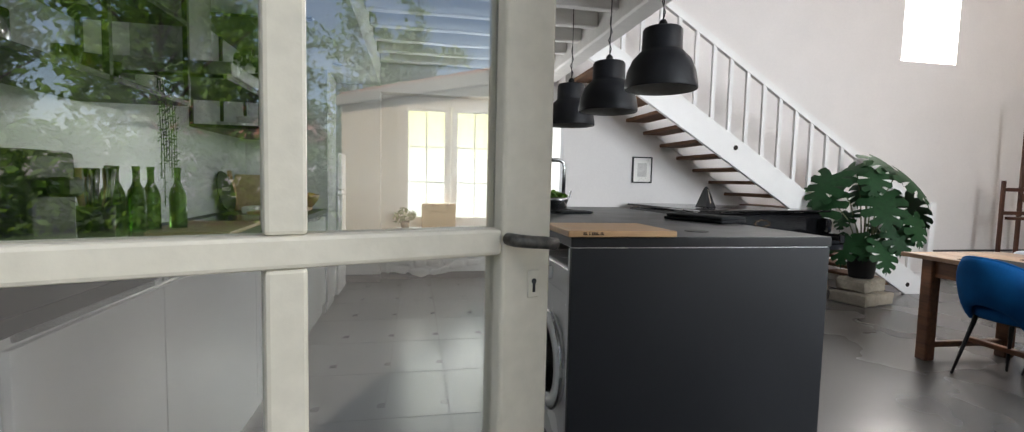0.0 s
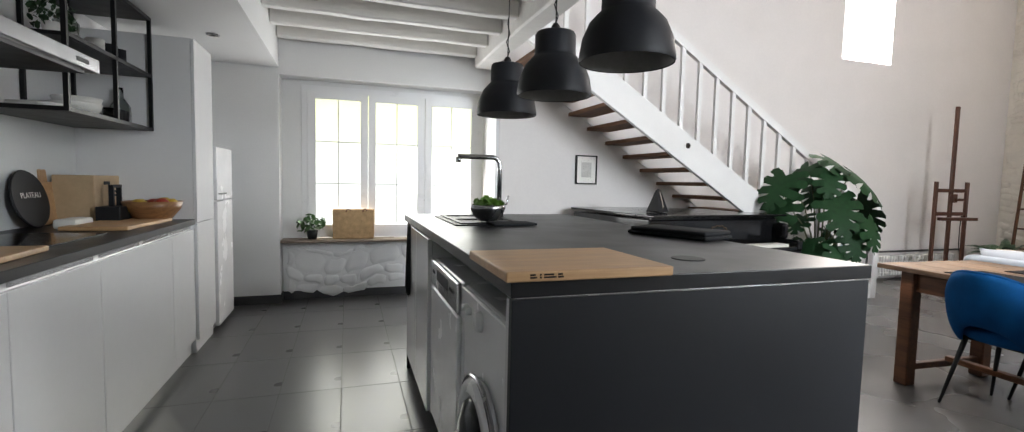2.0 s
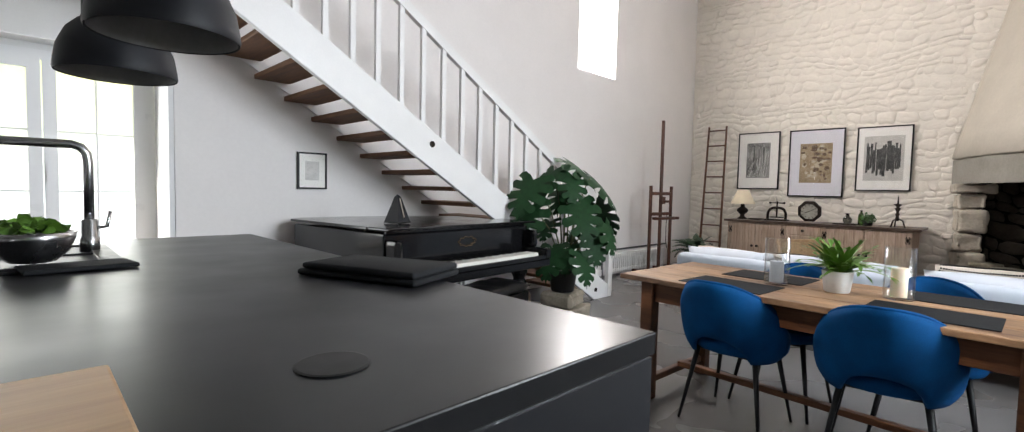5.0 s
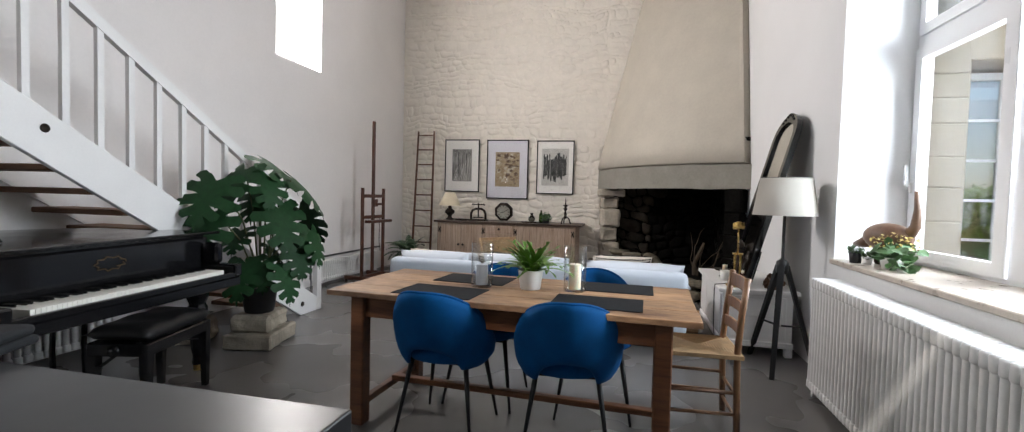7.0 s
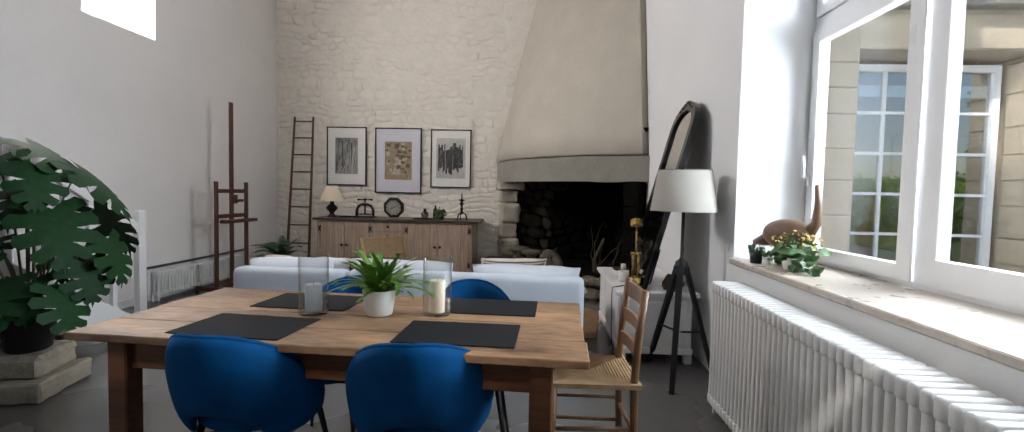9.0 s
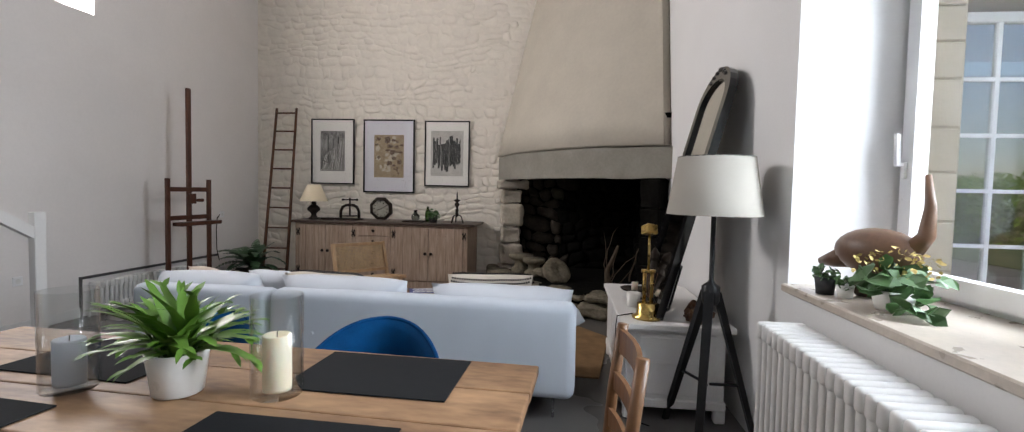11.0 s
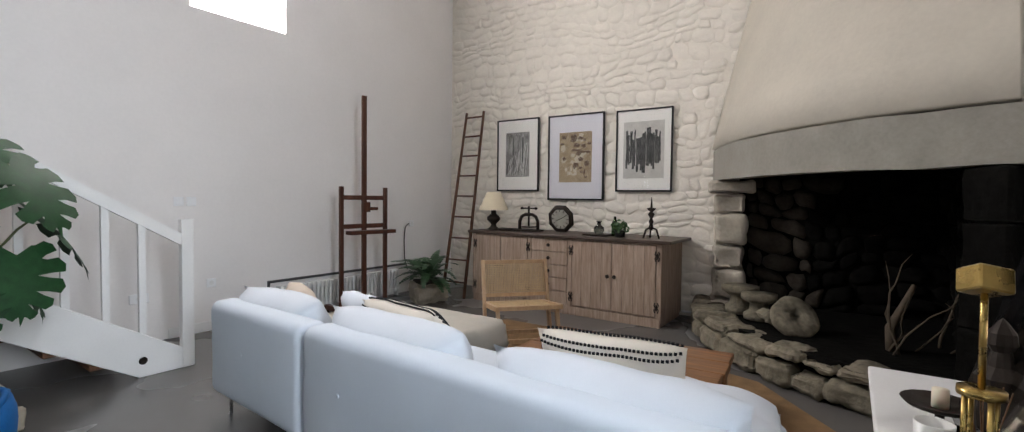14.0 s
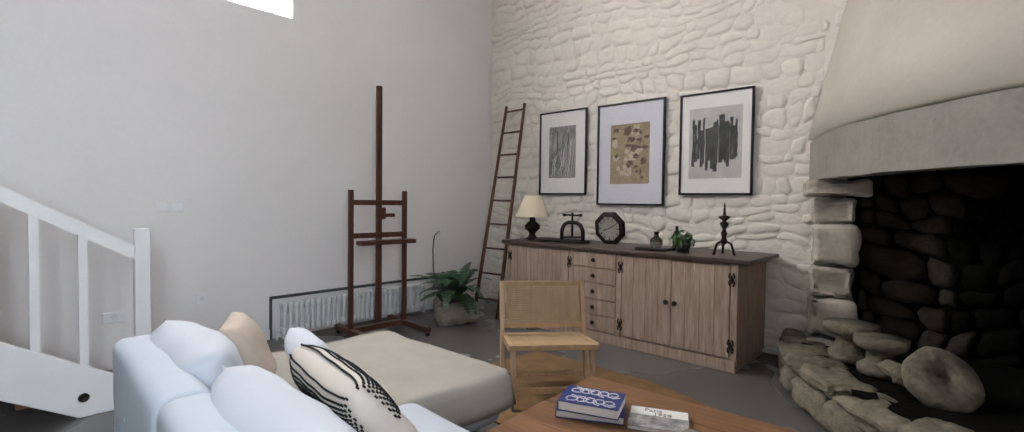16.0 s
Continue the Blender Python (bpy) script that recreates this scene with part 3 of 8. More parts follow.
kw = thing("window_1", pose(0.17, 6.72, 0.615), "white three-part kitchen window with frosted panes and thin bars", "window", kind="structure")
part("window_frame", framed(1.85, 1.52, 0.055, 0.10), UPVC, kw)
for i in range(3):
    casement(0.575, 1.41, 1, 2, GLASS_FROST, kw, 0.057 + i * 0.582, 0.055, -0.012, 0.072)
for i in (1, 2):
    grip = part("handle", bar((0.057 + i * 0.582 + 0.02, -0.035, 0.62), (0.057 + i * 0.582 + 0.02, -0.035, 0.74), 0.016, 0.018), UPVC, kw)
kitchen_sill = setting("sill_kitchen", box(-0.008, 6.50, 0.585, 2.05, 6.72, 0.612, 0.006), SILL_EDGE, "worn brown wooden kitchen window sill", "sill")
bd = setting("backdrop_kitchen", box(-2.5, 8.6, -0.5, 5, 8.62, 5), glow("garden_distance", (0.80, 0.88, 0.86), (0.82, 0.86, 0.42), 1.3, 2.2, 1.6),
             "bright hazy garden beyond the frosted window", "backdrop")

# large south window: two tall leaves under a transom light
sw = thing("window_2", pose(WIN[1], 0.145, 0.875, 0, 0, 180), "large white double window with a transom light", "window", kind="structure")
W2, H2 = WIN[1] - WIN[0], WIN[3] - 0.875
part("window_frame", framed(W2, H2, 0.045, 0.07), UPVC, sw)
part("transom", box(0.045, -0.005, 1.475, W2 - 0.045, 0.07, 1.56), UPVC, sw)
casement(0.905, 1.43, 0, 0, GLASS, sw, 0.035, 0.045, -0.03, 0.075)
casement(1.435, 1.43, 0, 0, GLASS, sw, 0.965, 0.045, -0.018, 0.12)
casement(0.905, 0.86, 0, 0, GLASS, sw, 0.035, 1.565, -0.02, 0.07)
casement(1.435, 0.86, 0, 0, GLASS, sw, 0.965, 1.565, -0.02, 0.08)
part("cover_strip", box(0.925, -0.042, 0.05, 0.975, -0.031, 1.47, 0.004), UPVC, sw)
hb = bmesh.new()
box(0.058, -0.045, 0.50, 0.083, -0.031, 0.57, 0.004, hb)
bar((0.070, -0.066, 0.555), (0.070, -0.072, 0.69), 0.020, 0.016, bm=hb)
bar((0.070, -0.03, 0.56), (0.070, -0.074, 0.56), 0.016, bm=hb)
part("handle", hb, WHITE_PAINT, sw, "white window handle")
sill2 = setting("sill_south", box(WIN[0], 0.14, 0.86, WIN[1], SOUTH + 0.03, 0.895, 0.006), SILL_STONE, "polished beige stone window sill", "sill")

# high north window
hw = thing("window_3", pose(6.65, NORTH + 0.40, 3.04), "small white window high in the wall, flooded with daylight", "window", kind="structure")
part("window_frame", framed(0.89, 1.26, 0.05, 0.06), UPVC, hw)
hp = part("pane", box(0.05, 0.02, 0.05, 0.84, 0.026, 1.21), GLASS, hw)
hp.visible_shadow = False
setting("backdrop_north", box(2, 9.0, 1.0, 14, 9.02, 9), glow("bright_sky_north", (0.95, 0.95, 0.92), (1.0, 1.0, 1.0), 2, 6, 2.5),
        "bright white sky beyond the high window", "backdrop")

# ---- entrance door ----
DOOR_W = 0.98
door = thing("door_1", pose(0.517,1.20, 0.0, 0, 0, 20), "half-open glazed entrance door, chipped cream paint", "door", kind="structure")


def door_bar(x0, x1, z0, z1, name, y0=-0.02, y1=0.02):
    b = part(name, box(-x1, y0, z0, -x0, y1, z1, 0.004, seg=2), OLD_DOOR, door)
    return b


door_bar(0.0, 0.062, 0.02, 2.08, "stile")
door_bar(DOOR_W - 0.062, DOOR_W, 0.02, 2.08, "stile")
door_bar(0.062, DOOR_W - 0.062, 2.0, 2.08, "rail")
door_bar(0.062, DOOR_W - 0.062, 0.02, 0.55, "panel", -0.012, 0.012)
door_bar(0.062, DOOR_W - 0.062, 1.126, 1.154, "rail")
door_bar(0.062, DOOR_W - 0.062, 0.55, 0.59, "rail")
for x in (0.251, 0.474, 0.697):
    door_bar(x, x + 0.034, 0.59, 1.126, "mullion", -0.017, 0.017)
    door_bar(x, x + 0.034, 1.154, 2.0, "mullion", -0.017, 0.017)
edges = [0.062, 0.251, 0.285, 0.474, 0.508, 0.697, 0.731, DOOR_W - 0.062]
for i in range(4):
    for z0, z1 in ((0.59, 1.126), (1.154, 2.0)):
        pn = part("pane", box(-edges[2 * i + 1], -0.002, z0, -edges[2 * i], 0.002, z1), DOOR_GLASS, door)
        pn.visible_shadow = False
lever = bmesh.new()
tube([(-0.055, -0.02, 1.143), (-0.055, -0.036, 1.143), (-0.052, -0.043, 1.143), (-0.043, -0.045, 1.142), (-0.028, -0.046, 1.141), (-0.012, -0.046, 1.139)], 0.0068, 10, lever)
lathe([(0.012, 0), (0.012, 0.004), (0.009, 0.006), (0.0, 0.006)], 16, lever)
part("handle", lever, surface("worn_black_handle", (0.014, 0.013, 0.012), 0.4, dark=(0.09, 0.08, 0.065), scale=110, grain=240, bump=0.3), door,
     "worn black lever handle with chipped paint", True)
key = bmesh.new()
box(-0.030, -0.0225, 1.078, -0.016, -0.0200, 1.108, 0.001, key)
part("escutcheon", key, OLD_DOOR, door)
hole = lathe([(0.0030, 0), (0.0030, 0.001), (0, 0.001)], 12)
bmesh.ops.transform(hole, matrix=pose(-0.023, -0.0225, 1.096, 90), verts=hole.verts)
box(-0.0245, -0.0238, 1.084, -0.0215, -0.0226, 1.096, 0, hole)
part("keyhole", hole, POT_BLACK, door)


# ---- kitchen: the island ----
IX0, IX1, IY0, IY1, IZ = 0.945, 2.068, 2.390, 4.56, 1.003
island = thing("kitchen_island", pose(0, 0, 0), "matt black kitchen island with white line under the worktop", "island")
part("end_panel", box(IX0 + 0.004, IY0 + 0.004, 0, IX1 - 0.004, IY0 + 0.026, IZ - 0.045, 0.001), BLACK_PANEL, island)
part("back_panel", box(IX1 - 0.028, IY0 + 0.028, 0, IX1 - 0.006, IY1 - 0.006, IZ - 0.045, 0.001), BLACK_PANEL, island)
part("end_panel", box(IX0 + 0.02, IY1 - 0.028, 0, IX1 - 0.028, IY1 - 0.006, IZ - 0.045, 0.001), BLACK_PANEL, island)
part("trim_line", box(IX0 + 0.010, IY0 + 0.010, IZ - 0.045, IX1 - 0.010, IY1 - 0.010, IZ - 0.040), STEEL, island, "thin pale line under the worktop")
part("side_edge", box(IX0 + 0.006, IY0 + 0.027, 0.02, IX0 + 0.03, IY0 + 0.050, IZ - 0.048), GLOSS_WHITE, island)
part("plinth", box(IX0 + 0.09, IY0 + 0.05, 0, IX0 + 0.11, IY1 - 0.03, 0.10), BLACK_PANEL, island)
part("carcass", box(IX0 + 0.65, IY0 + 0.05, 0.0, IX1 - 0.03, IY1 - 0.03, IZ - 0.048), BLACK_PANEL, island)
worktop = part("island_worktop", box(IX0, IY0, IZ - 0.040, IX1, IY1, IZ, 0.003, seg=2), BLACK_TOP)
tagged(worktop, "matt black laminate worktop on the kitchen island", "worktop")

wash = thing("washing_machine", pose(IX0 + 0.045, IY0 + 0.055, 0), "white front-loading washing machine under the worktop", "washing machine")
part("body", box(0.0, 0.0, 0.03, 0.58, 0.60, 0.86, 0.012, seg=2), APPLIANCE, wash)
part("control_panel", box(-0.010, 0.005, 0.745, 0.0, 0.595, 0.855, 0.004), APPLIANCE, wash)
for y, r in ((0.33, 0.032), (0.46, 0.014), (0.51, 0.014)):
    k = lathe([(r, 0), (r * 0.9, 0.018), (0, 0.020)], 18)
    bmesh.ops.transform(k, matrix=pose(-0.009, y, 0.80, 0, -90), verts=k.verts)
    part("knob", k, APPLIANCE, wash, smooth=True)
dr = lathe([(0.165, 0), (0.205, 0.004), (0.215, 0.020), (0.200, 0.040), (0.165, 0.044), (0.160, 0.02)], 40)
bmesh.ops.transform(dr, matrix=pose(0.0, 0.30, 0.42, 0, -90), verts=dr.verts)
wdoor = part("door", dr, APPLIANCE, wash, "round white porthole door", True)
dg = lathe([(0.160, 0.02), (0.14, 0.050), (0.08, 0.070), (0, 0.074)], 32)
bmesh.ops.transform(dg, matrix=pose(0.0, 0.30, 0.42, 0, -90), verts=dg.verts)
part("porthole", dg, glass("dark_porthole", (0.10, 0.11, 0.12)), wdoor, "dark glass porthole", True)
rim = lathe([(0.214, 0.018), (0.222, 0.026), (0.214, 0.034)], 40, closed=False)
bmesh.ops.transform(rim, matrix=pose(0.0, 0.30, 0.42, 0, -90), verts=rim.verts)
part("ring", rim, STEEL, wdoor, smooth=True)

dish = thing("dishwasher", pose(IX0 + 0.045, IY0 + 0.675, 0), "white dishwasher with a grey control strip", "dishwasher")
part("body", box(0.0, 0.0, 0.10, 0.56, 0.595, 0.86, 0.006), APPLIANCE, dish)
part("door", box(-0.018, 0.004, 0.13, 0.0, 0.591, 0.735, 0.006), APPLIANCE, dish)
ctl = part("control_panel", box(-0.020, 0.004, 0.742, 0.0, 0.591, 0.858, 0.006), STEEL, dish, "brushed grey control strip")
part("handle_recess", box(-0.0215, 0.18, 0.790, -0.0205, 0.42, 0.835), BLACK_PANEL, ctl)
for y in (0.07, 0.10, 0.13, 0.48, 0.51):
    part("button", box(-0.0225, y, 0.805, -0.0200, y + 0.012, 0.817), BLACK_PANEL, ctl)

sinkcab = thing("sink_cabinet", pose(IX0 + 0.03, IY0 + 1.285, 0), "gloss white sink cabinet in the island", "cabinet")
part("body", box(0.005, 0.0, 0.10, 0.60, 0.83, 0.955), GLOSS_WHITE, sinkcab)
part("door", box(-0.016, 0.002, 0.11, 0.004, 0.413, 0.945, 0.002), GLOSS_WHITE, sinkcab)
part("door", box(-0.016, 0.417, 0.11, 0.004, 0.828, 0.945, 0.002), GLOSS_WHITE, sinkcab)
tw = bmesh.new()
fold = [(-0.022 - 0.010 * math.sin(k * 1.9) ** 2, 0.36 + 0.18 * k / 14) for k in range(15)]
low = [tw.verts.new((x, y, 0.53 + 0.015 * math.sin(y * 60))) for x, y in fold]
high = [tw.verts.new((-0.018, y, 0.955)) for x, y in fold]
for k in range(14):
    tw.faces.new((low[k], low[k + 1], high[k + 1], high[k]))
bmesh.ops.solidify(tw, geom=tw.faces[:], thickness=0.004)
towel = part("tea_towel", tw, FABRIC_BLACK)
towel.matrix_world = pose(IX0 + 0.03, IY0 + 1.285 + 0.28, 0)
tagged(towel, "black tea towel hanging from the island", "towel")

# sink, tap, bowl
sink = thing("sink", pose(1.10, 3.72, IZ), "black sink drainer set in the worktop", "sink")
part("rim", box(0.0, 0.0, 0.0, 0.40, 0.62, 0.006, 0.002), BLACK_STEEL, sink)
bs = bmesh.new()
for a in ((0.03, 0.03, 0.006, 0.06, 0.59, 0.012), (0.34, 0.03, 0.006, 0.37, 0.59, 0.012), (0.06, 0.03, 0.006, 0.34, 0.05, 0.012),
          (0.06, 0.57, 0.006, 0.34, 0.59, 0.012), (0.06, 0.30, 0.006, 0.34, 0.32, 0.012)):
    box(*a, 0.002, bs)
part("basin", bs, BLACK_STEEL, sink)
cloth = part("dishcloth", box(0, 0, 0, 0.24, 0.13, 0.012, 0.005, seg=2), FABRIC_BLACK)
bm2 = cloth.data
for v in bm2.vertices:
    v.co.z += 0.006 * math.sin(v.co.x * 40)
cloth.matrix_world = pose(1.28, 3.66, IZ + 0.002, 0, 0, 8)
tagged(cloth, "crumpled black dishcloth on the worktop", "cloth")
tap = thing("kitchen_tap", pose(1.44, 4.12, IZ), "tall brushed steel kitchen tap with a long spout", "tap")
part("base", lathe([(0.027, 0), (0.027, 0.05), (0.023, 0.055), (0.023, 0.11), (0.018, 0.115), (0.0, 0.115)], 18), STEEL, tap, smooth=True)
part("spout", tube([(0, 0, 0.10), (0, 0, 0.30), (-0.004, 0, 0.33), (-0.018, 0, 0.350), (-0.04, 0, 0.358), (-0.25, 0, 0.358)], 0.014, 12), STEEL, tap, smooth=True)
part("nozzle", lathe([(0.016, 0), (0.016, 0.03), (0, 0.03)], 14, centre=(-0.245, 0, 0.325)), STEEL, tap, smooth=True)
part("lever", tube([(0.02, 0, 0.085), (0.045, 0, 0.088), (0.055, -0.005, 0.14)], 0.006, 8), STEEL, tap, smooth=True)
bowl = thing("salad_bowl", pose(1.30, 3.86, IZ + 0.012), "steel bowl heaped with green salad leaves", "bowl")
part("bowl", lathe([(0.035, 0), (0.05, 0.003), (0.078, 0.03), (0.092, 0.065), (0.096, 0.085), (0.092, 0.085), (0.07, 0.03), (0, 0.012)], 28), STEEL, bowl, smooth=True)
lf = bmesh.new()
for i in range(70):
    a, r = random.uniform(0, 6.28), random.uniform(0, 0.075)
    c = Vector((math.cos(a) * r, math.sin(a) * r, 0.085 + random.uniform(0, 0.045) * (1 - r / 0.1)))
    s = random.uniform(0.012, 0.026)
    q = Euler((random.uniform(-1, 1), random.uniform(-1, 1), random.uniform(0, 6.28))).to_matrix()
    vs = [lf.verts.new(c + q @ Vector(p) * s) for p in ((-1, 0, 0), (-0.4, 0.7, 0.25), (0.5, 0.6, 0), (1, 0, -0.2), (0.4, -0.7, 0.2), (-0.5, -0.6, 0))]
    lf.faces.new(vs)
part("leaves", lf, LEAF_LIME, bowl)

board = thing("chopping_board", pose(0.925, 2.365, IZ + 0.001), "thick beech chopping board lying at the worktop edge", "chopping board")
bb = box(0, 0, 0, 0.43, 0.345, 0.024, 0.004, seg=2)
part("board", bb, BOARD_WOOD, board)
st = bmesh.new()
for k, (x, w) in enumerate(((0.055, 0.016), (0.078, 0.005), (0.088, 0.030), (0.122, 0.014))):
    box(x, -0.0012, 0.008, x + w, 0.0, 0.012, 0, st)
    box(x, -0.0012, 0.014, x + w * 0.8, 0.0, 0.018, 0, st)
part("brand_mark", st, IRON, board)
socket = tagged(part("worktop_socket", lathe([(0.05, 0), (0.05, 0.002), (0.046, 0.003), (0, 0.003)], 32), BLACK_STEEL), "round pop-up socket lid in the worktop", "socket")
socket.matrix_world = pose(1.58, 2.60, IZ)
folio = thing("tablet_sleeve", pose(1.98, 3.18, IZ + 0.001, 0, 0, 22), "folded black cloth sleeve on the worktop", "sleeve")
part("lower_fold", soft_block(-0.11, -0.19, 0, 0.11, 0.19, 0.016, 0.007, 3, 0.002, 2), FABRIC_BLACK, folio, smooth=True)
part("upper_fold", soft_block(-0.105, -0.185, 0.016, 0.108, 0.18, 0.034, 0.008, 5, 0.003, 2), FABRIC_BLACK, folio, smooth=True)


# ---- pendants over the island ----
def pendant(x, y, z, top):
    p = thing("pendant_lamp", pose(x, y, z), "dark grey metal bell pendant lamp on a cable", "pendant lamp", "pendants over the island")
    outer = [(0.185, 0.0), (0.188, 0.008), (0.186, 0.03), (0.176, 0.09), (0.150, 0.150), (0.118, 0.185), (0.106, 0.196), (0.104, 0.205), (0.102, 0.30), (0.095, 0.312), (0.02, 0.316)]
    part("shade", lathe(outer + [(0.02, 0.310), (0.09, 0.300), (0.10, 0.19), (0.145, 0.145), (0.172, 0.085), (0.181, 0.0)], 40, closed=False), PENDANT, p, smooth=True)
    part("inner_shade", lathe([(0.180, 0.003), (0.170, 0.085), (0.143, 0.143), (0.10, 0.185), (0.0, 0.19)], 40, closed=False), PENDANT_IN, p, "pale grey inside of the shade", True)
    part("cap", lathe([(0.022, 0.312), (0.022, 0.345), (0.012, 0.36), (0, 0.36)], 16), BLACK_STEEL, p, smooth=True)
    part("cable", tube([(0, 0, 0.35), (0.004, 0, 0.36 + (top - z - 0.36) * 0.5), (0, 0, top - z)], 0.003, 6), BLACK_STEEL, p)
    part("cord_knot", tube([(0, 0, 0.36), (0.012, 0.004, 0.40), (-0.010, 0.0, 0.45), (0.010, -0.004, 0.50), (-0.004, 0, 0.56), (0, 0, 0.60)], 0.0035, 6), BLACK_STEEL, p)
    part("ceiling_rose", lathe([(0.03, 0), (0.03, 0.02), (0, 0.02)], 16, centre=(0, 0, top - z - 0.02)), BLACK_STEEL, p)


pendant(1.64, 3.10, 1.70, 2.63)
pendant(1.59, 3.70, 1.66, 2.63)
pendant(1.55, 4.36, 1.64, 2.63)

# ---- kitchen: west units ----
FX = -0.385


def base_unit(y0, y1, drawers):
    u = thing("base_cabinet", pose(0, 0, 0), "gloss white handleless kitchen base unit", "cabinet", "kitchen base units")
    part("body", box(WEST + 0.003, y0, 0.09, FX - 0.021, y1, 0.885), GLOSS_WHITE, u)
    zs = [0.10, 0.36, 0.62, 0.86] if drawers else [0.10, 0.86]
    for a, b in zip(zs, zs[1:]):
        part("drawer_front" if drawers else "door", box(FX - 0.02, y0 + 0.002, a, FX, y1 - 0.002, b - 0.006, 0.002), GLOSS_WHITE, u)
    part("grip_rail", box(FX - 0.018, y0 + 0.03, 0.862, FX - 0.012, y1 - 0.03, 0.882), STEEL, u)
    part("plinth", box(FX - 0.045, y0, 0, FX - 0.030, y1, 0.09), GLOSS_WHITE, u)


for y0, y1, d in ((1.75, 2.35, False), (2.35, 3.25, False), (3.25, 3.85, False), (3.85, 4.75, False), (4.75, 5.19, False)):
    base_unit(y0, y1, d)
wt = part("kitchen_worktop", box(WEST + 0.003, 1.70, 0.886, FX + 0.01, 5.19, 0.924, 0.003), BLACK_TOP)
tagged(wt, "dark grey worktop along the kitchen wall", "worktop")
tall = thing("tall_cabinet", pose(0, 0, 0), "tall gloss white kitchen column unit", "cabinet")
part("body", box(WEST + 0.003, 5.195, 0.0, FX - 0.001, 5.645, 2.12), GLOSS_WHITE, tall)
part("door", box(FX, 5.197, 0.90, FX + 0.02, 5.643, 2.118, 0.002), GLOSS_WHITE, tall)
part("door", box(FX, 5.197, 0.09, FX + 0.02, 5.643, 0.894, 0.002), GLOSS_WHITE, tall)
fridge = thing("fridge", pose(0, 0, 0), "white fridge freezer with a steel handle", "fridge")
part("body", box(WEST + 0.02, 5.66, 0.03, FX, 6.17, 1.44, 0.01, seg=2), APPLIANCE, fridge)
fd = part("door", box(FX + 0.002, 5.66, 0.05, FX + 0.042, 6.17, 1.02, 0.008, seg=2), APPLIANCE, fridge)
fd2 = part("door", box(FX + 0.002, 5.66, 1.03, FX + 0.042, 6.17, 1.44, 0.008, seg=2), APPLIANCE, fridge)
part("handle", tube([(FX + 0.040, 5.69, 1.08), (FX + 0.066, 5.69, 1.08), (FX + 0.066, 5.83, 1.08), (FX + 0.040, 5.83, 1.08)], 0.006, 8), STEEL, fd2)

# ---- stairs ----
SY = 5.30
SLOPE = 0.612


def on_stair(x):
    """Height of the stringer's lower edge above the floor at x."""
    return (5.945 - x) * SLOPE


stairs = thing("staircase", pose(0, 0, 0), "open staircase with white stringers and dark oak treads", "staircase")


def stringer(y0, y1):
    bm = bmesh.new()
    xt = 1.90
    side = [(5.945, 0.0), (6.285, 0.0), (6.285, 0.10), (xt, (6.285 - xt) * SLOPE + 0.10), (xt, on_stair(xt))]
    a = [bm.verts.new((x, y0, z)) for x, z in side]
    b = [bm.verts.new((x, y1, z)) for x, z in side]
    for i in range(5):
        j = (i + 1) % 5
        bm.faces.new((a[i], a[j], b[j], b[i]))
    bm.faces.new(a[::-1])
    bm.faces.new(b)
    bmesh.ops.recalc_face_normals(bm, faces=bm.faces[:])
    bmesh.ops.bevel(bm, geom=bm.edges[:], offset=0.004, segments=1, affect="EDGES")
    return bm


outer = part("stringer", stringer(SY, SY + 0.045), WHITE_PAINT, stairs)
part("wall_strip", rail_slope((5.95, NORTH - 0.014, 0.10), (1.95, NORTH - 0.014, 0.10 + 4.0 * SLOPE), 0.020, 0.028), WHITE_PAINT, stairs)
for i in range(18):
    x = 5.93 - 0.222 * (i + 1)
    z = 0.140 * (i + 1)
    if x < 1.98:
        break
    part("tread", box(x - 0.02, SY + 0.047, z - 0.038, x + 0.255, NORTH - 0.026, z, 0.006), STAIR_WOOD, stairs)
for x in (5.965, 3.655):
    k = lathe([(0.026, 0), (0.026, 0.003), (0.018, 0.004), (0.017, 0.001), (0, 0.002)], 18)
    bmesh.ops.transform(k, matrix=pose(x, SY - 0.0005, on_stair(x) + 0.125 if x > 5 else 1.60, 90), verts=k.verts)
    part("bolt", k, IRON, outer, "dark bolt head", True)
part("newel", box(6.205, SY - 0.005, 0, 6.285, SY + 0.05, 1.07, 0.004), WHITE_PAINT, stairs)


def rail_z(x):
    return 0.90 + (6.25 - x) * SLOPE


bm = rail_slope((6.21, SY + 0.022, rail_z(6.21)), (2.02, SY + 0.022, rail_z(2.02)), 0.045, 0.085)
part("handrail", bm, WHITE_PAINT, stairs)
for i in range(20):
    x = 5.97 - 0.200 * i
    if x < 2.1:
        break
    part("baluster", box(x - 0.02, SY + 0.006, (6.285 - x) * SLOPE + 0.09, x + 0.02, SY + 0.038, rail_z(x) - 0.03), WHITE_PAINT, stairs)


